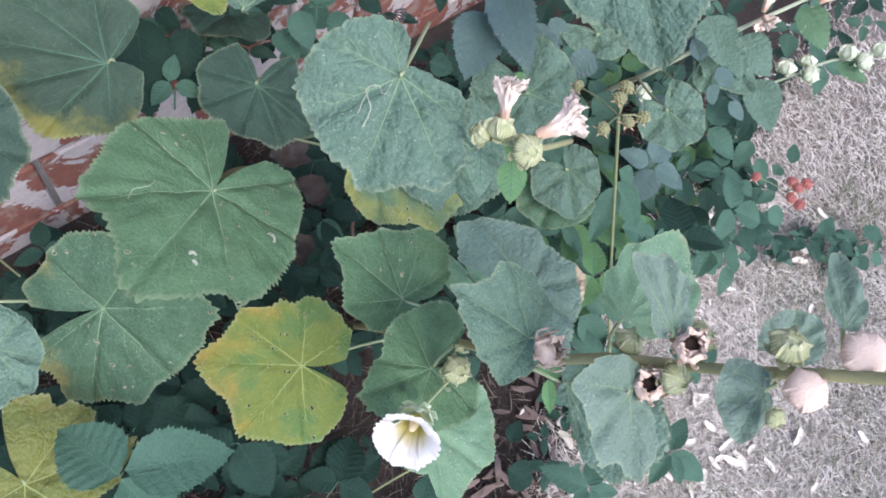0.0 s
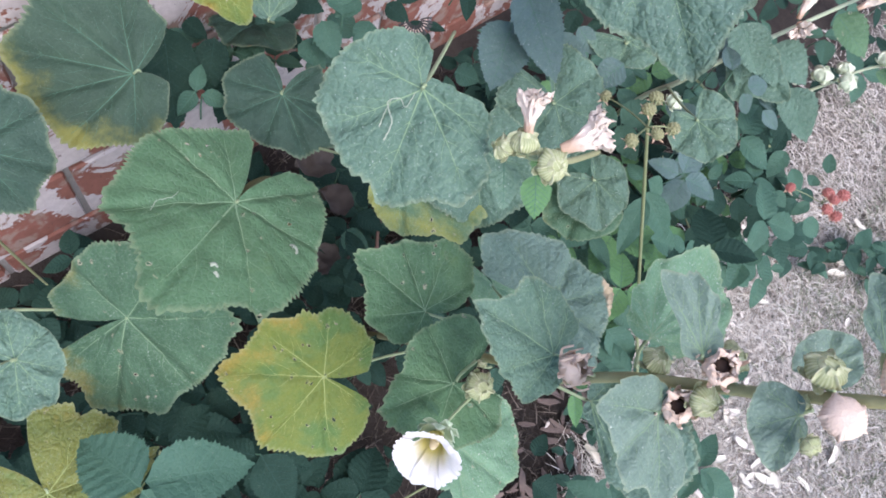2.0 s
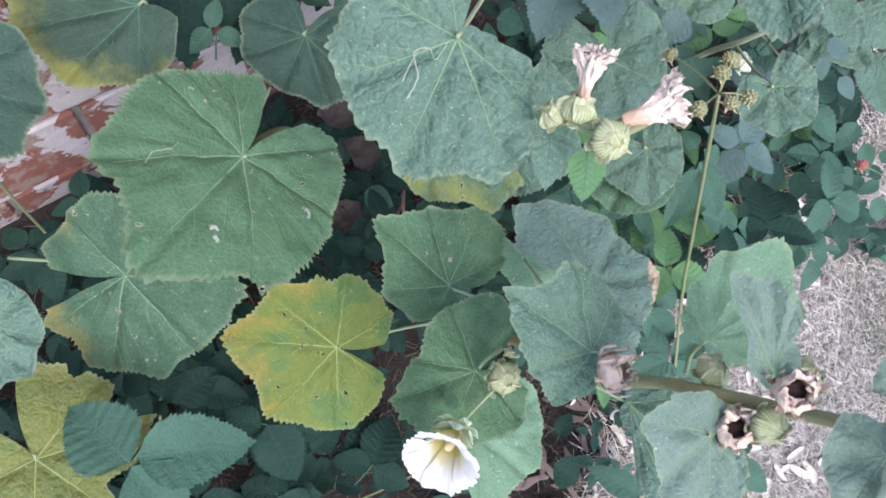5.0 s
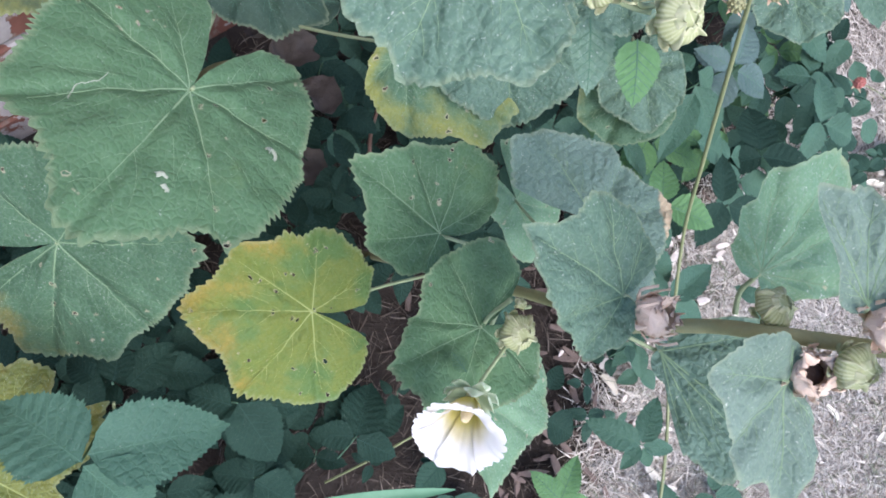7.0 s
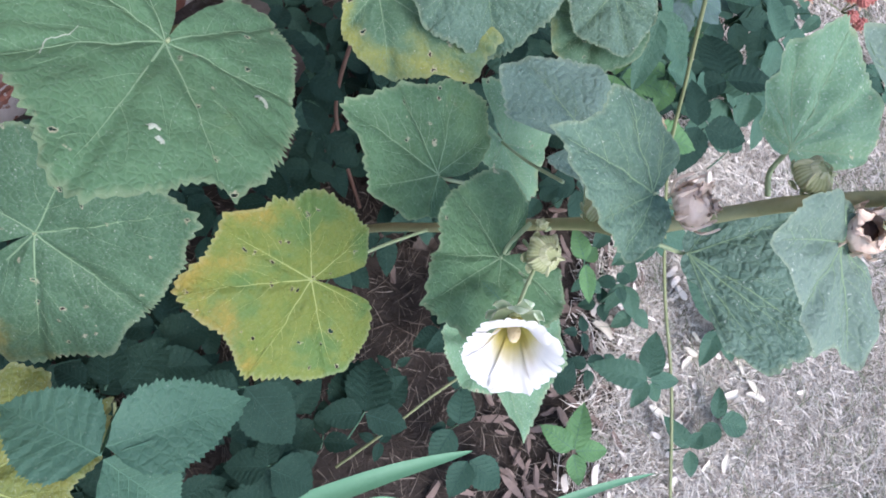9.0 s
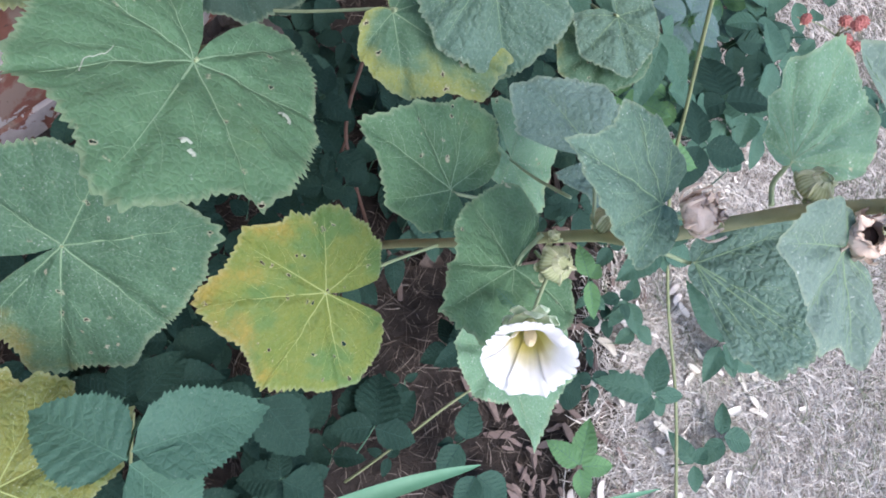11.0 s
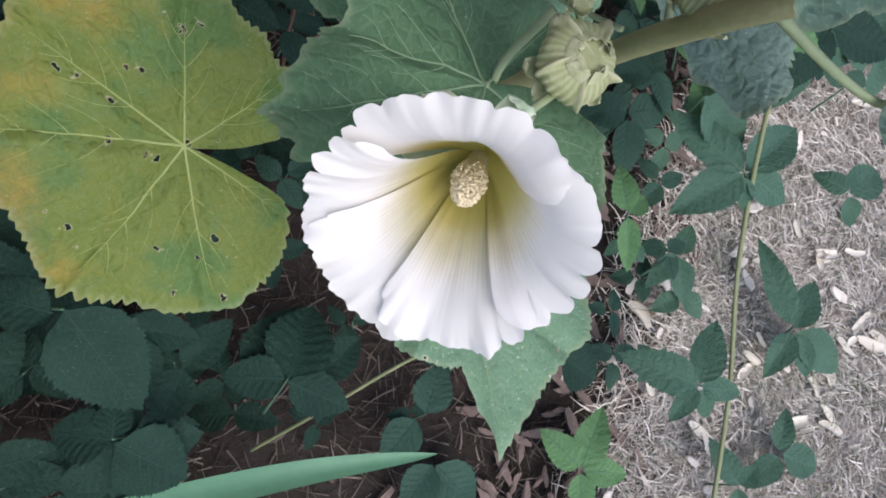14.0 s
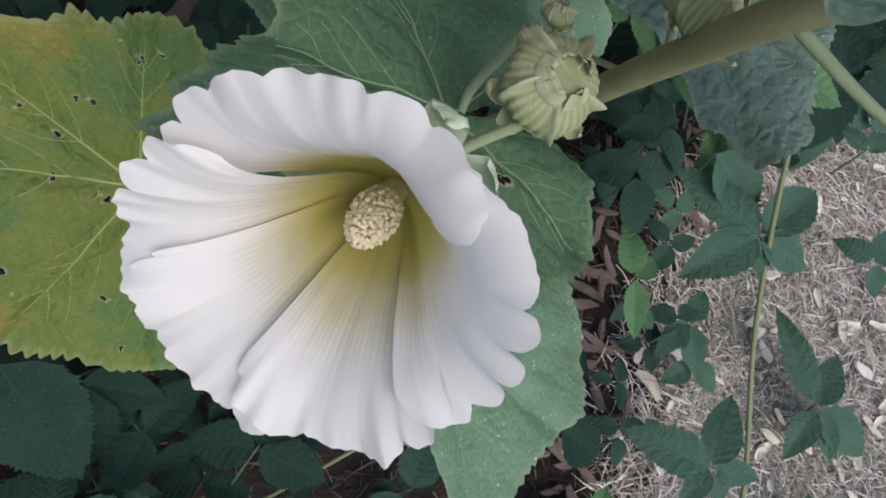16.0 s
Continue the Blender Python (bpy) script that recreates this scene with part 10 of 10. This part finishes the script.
# ---------------------------------------------------------------- litter on the ground
def strands(name, count, material, label, area, length, width, rise, seed, keep):
    """Very many thin blades lying about, one stuff object."""
    rng = np.random.default_rng(seed)
    verts, faces = [], []
    made = 0
    while made < count:
        x, y = rng.uniform(area[0], area[1]), rng.uniform(area[2], area[3])
        if rng.uniform() > keep(0.643 * x - 0.766 * y, x, y):
            continue
        made += 1
        l, w = rng.uniform(*length), rng.uniform(*width)
        q, bend, z0 = rng.uniform(0, 6.28), rng.normal(0, 0.4), rng.uniform(0.002, 0.012)
        lift = rng.uniform(*rise)
        b = len(verts)
        px, py = x, y
        for i in range(4):
            u = i / 3
            a = q + bend * u
            ww = w * (1 - 0.75 * u)
            verts += [(px - ww * math.sin(a), py + ww * math.cos(a), z0 + lift * math.sin(2.2 * u)), (px + ww * math.sin(a), py - ww * math.cos(a), z0 + 0.001 + lift * math.sin(2.2 * u))]
            px, py = px + l / 3 * math.cos(a), py + l / 3 * math.sin(a)
            if i:
                faces.append((b + 2 * i - 2, b + 2 * i - 1, b + 2 * i + 1, b + 2 * i))
    me = bpy.data.meshes.new(name)
    me.from_pydata(verts, [], faces)
    ob = hang(name, me, material, None)
    tagged(ob, label, "ground litter", kind="stuff")


def over_lawn(x, y):
    """How far a place lies out on the dry lawn, past the edge of the bed."""
    return min(0.943 * x - 0.766 * y - 0.31, 0.95 * (x - 0.56 - 0.33 * y))


lawn = lambda s, x, y: math.exp(-(((x - 1.0) / 1.1) ** 4 + ((y - 0.5) / 1.3) ** 4)) * min(1, max(0, over_lawn(x, y) / 0.25) ** 1.3)
bed = lambda s, x, y: (1 - lawn(s, x, y)) * (s > -0.8)
strands("dry_grass", 60000, STRAW, "matted dry straw-coloured grass", (0.0, 2.9, -1.3, 2.6), (0.015, 0.06), (0.0005, 0.0013), (0.0, 0.016), 1, lawn)
strands("dry_grass", 38000, STRAW, "matted pale dry grass beside the flower bed", (0.0, 1.9, -0.9, 1.3), (0.02, 0.07), (0.0006, 0.0015), (0.0, 0.02), 9, lambda s, x, y: lawn(s, x, y) * math.exp(-((x - 0.8) ** 2 + (y - 0.1) ** 2) / 0.35))
strands("dead_litter", 15000, LITTER, "brown dead stems and leaf litter on dark soil", (-0.7, 1.3, -0.6, 1.3), (0.015, 0.06), (0.0006, 0.0015), (0.0, 0.012), 2, bed)
strands("thin_grass", 9000, GREEN_GRASS, "thin green grass among the dry lawn", (0.3, 2.8, -1.0, 2.5), (0.03, 0.07), (0.0005, 0.001), (0.01, 0.035), 3, lambda s, x, y: lawn(s, x, y) * min(1, max(0, noise.noise(Vector((x * 3.1, y * 3.1, 8))) * 1.6) + max(0, (0.943 * x - 0.766 * y - 0.7) * 0.9)))


def bark_chips():
    rng = random.Random(12)
    shapes = []
    for k in range(6):
        bm = bmesh.new()
        bmesh.ops.create_cube(bm, size=1)
        bmesh.ops.subdivide_edges(bm, edges=[e for e in bm.edges if abs(e.verts[0].co.x - e.verts[1].co.x) > 0.5], cuts=2)
        for v in bm.verts:
            v.co.y *= 1 - 0.9 * abs(v.co.x + rng.uniform(-0.15, 0.15))
            v.co += Vector([rng.uniform(-0.2, 0.2) for _ in range(3)])
        bmesh.ops.transform(bm, matrix=Matrix.Diagonal((0.044, 0.013, 0.005, 1)), verts=bm.verts)
        me = bpy.data.meshes.new("bark_chip")
        bm.to_mesh(me)
        bm.free()
        me.materials.append(CHIP)
        shapes.append(me)
    made = 0
    while made < 260:
        x, y = rng.uniform(0.0, 1.1), rng.uniform(-0.45, 0.7)
        g = over_lawn(x, y)
        if rng.random() > math.exp(-((g + 0.02) / 0.15) ** 2):
            continue
        ob = new("bark_chip", shapes[made % 6])
        ob.matrix_basis = pose(x, y, 0.013 + rng.uniform(0, 0.008), rng.uniform(-15, 15), rng.uniform(-15, 15), rng.uniform(0, 360)) @ Matrix.Scale(rng.uniform(0.5, 1.25), 4)
        tagged(ob, "reddish brown bark chip lying on the soil", "bark chip", "bark chips at the bed edge")
        made += 1


bark_chips()


def pale_chips():
    """Bleached bits of wood and dry petals strewn over the grass by the bed."""
    rng = random.Random(31)
    shapes = []
    for k in range(5):
        bm = bmesh.new()
        bmesh.ops.create_cube(bm, size=1)
        bmesh.ops.subdivide_edges(bm, edges=[e for e in bm.edges if abs(e.verts[0].co.x - e.verts[1].co.x) > 0.5], cuts=2)
        for v in bm.verts:
            v.co.y *= 1.1 - 0.7 * abs(v.co.x)
            v.co += Vector([rng.uniform(-0.14, 0.14) for _ in range(3)])
            v.co.z += 0.5 * v.co.x * v.co.x
        bmesh.ops.bevel(bm, geom=bm.edges[:], offset=0.12, segments=1, affect="EDGES")
        bmesh.ops.transform(bm, matrix=Matrix.Diagonal((0.026, 0.011, 0.004, 1)), verts=bm.verts)
        me = bpy.data.meshes.new("wood_chip")
        bm.to_mesh(me)
        bm.free()
        me.materials.append(PALE_CHIP)
        shapes.append(me)
    made = 0
    while made < 110:
        x, y = rng.uniform(0.2, 1.5), rng.uniform(-0.6, 0.9)
        g = over_lawn(x, y)
        if rng.random() > math.exp(-((g - 0.2) / 0.16) ** 2):
            continue
        ob = new("wood_chip", shapes[made % 5])
        ob.matrix_basis = pose(x, y, 0.023 + rng.uniform(0, 0.008), rng.uniform(-20, 20), rng.uniform(-15, 15), rng.uniform(0, 360)) @ Matrix.Scale(rng.uniform(0.5, 1.5), 4)
        tagged(ob, "bleached pale wood chip lying on dry grass", "wood chip", "pale chips on the lawn")
        made += 1


PALE_CHIP = plain_material("bleached_wood_chip", (0.42, 0.36, 0.3), (0.8, 0.74, 0.67), 60, 0.9, 0.6)
pale_chips()


def curled_petals():
    shapes = []
    for k in range(4):
        rng = random.Random(60 + k)
        bm = bmesh.new()
        rows = []
        for i in range(9):
            u = i / 8
            w = 0.009 * math.sin(math.pi * (0.12 + 0.8 * u)) ** 0.6
            row = []
            for e in range(7):
                q = (e / 6 - 0.5) * (2.6 + 0.8 * math.sin(k + 3 * u))
                row.append(bm.verts.new(((u - 0.5) * 0.042, w * math.sin(q) + 0.003 * math.sin(4 * u + k), 0.001 + w * (1 - math.cos(q)) * 0.75 + 0.0015 * noise.noise(Vector((u * 5, e, k))))))
            rows.append(row)
        for a, b in zip(rows, rows[1:]):
            for e in range(6):
                bm.faces.new((a[e], a[e + 1], b[e + 1], b[e]))
        me = bpy.data.meshes.new("fallen_petal")
        bm.to_mesh(me)
        bm.free()
        me.materials.append(FALLEN)
        me.shade_smooth()
        shapes.append(me)
    spots = [(1.523, 0.802), (1.507, 0.759), (1.249, 0.654), (1.510, 0.612), (1.047, 0.230), (1.089, 0.339), (1.116, 0.180), (1.080, 0.141), (1.169, 0.186), (1.152, 0.225), (1.233, 0.215), (1.275, 0.177), (1.378, 0.250), (1.399, 0.122), (1.585, 0.254), (1.628, 0.926), (0.718, 0.230), (0.922, 0.162), (0.944, 0.191), (1.053, 0.392), (1.100, 0.344), (1.172, 0.237), (1.130, 0.191), (1.193, 0.189), (1.064, 0.137), (0.995, 0.057), (1.057, 0.044), (1.172, 0.352), (0.804, 0.048), (0.891, -0.076), (0.940, -0.080), (1.184, 0.042), (0.725, 0.121), (1.056, 0.068), (0.817, 0.029), (0.906, 0.138), (1.035, 0.113)]
    rng = random.Random(3)
    for k, (x, y) in enumerate(spots):
        ob = new("fallen_petal", shapes[k % 4])
        ob.matrix_basis = pose(x, y, 0.025, rng.uniform(-20, 20), rng.uniform(-12, 12), rng.uniform(0, 360)) @ Matrix.Scale(rng.uniform(0.7, 1.25), 4)
        tagged(ob, "curled cream-white fallen petal lying on dry grass", "fallen petal", "fallen petals on the lawn")


curled_petals()
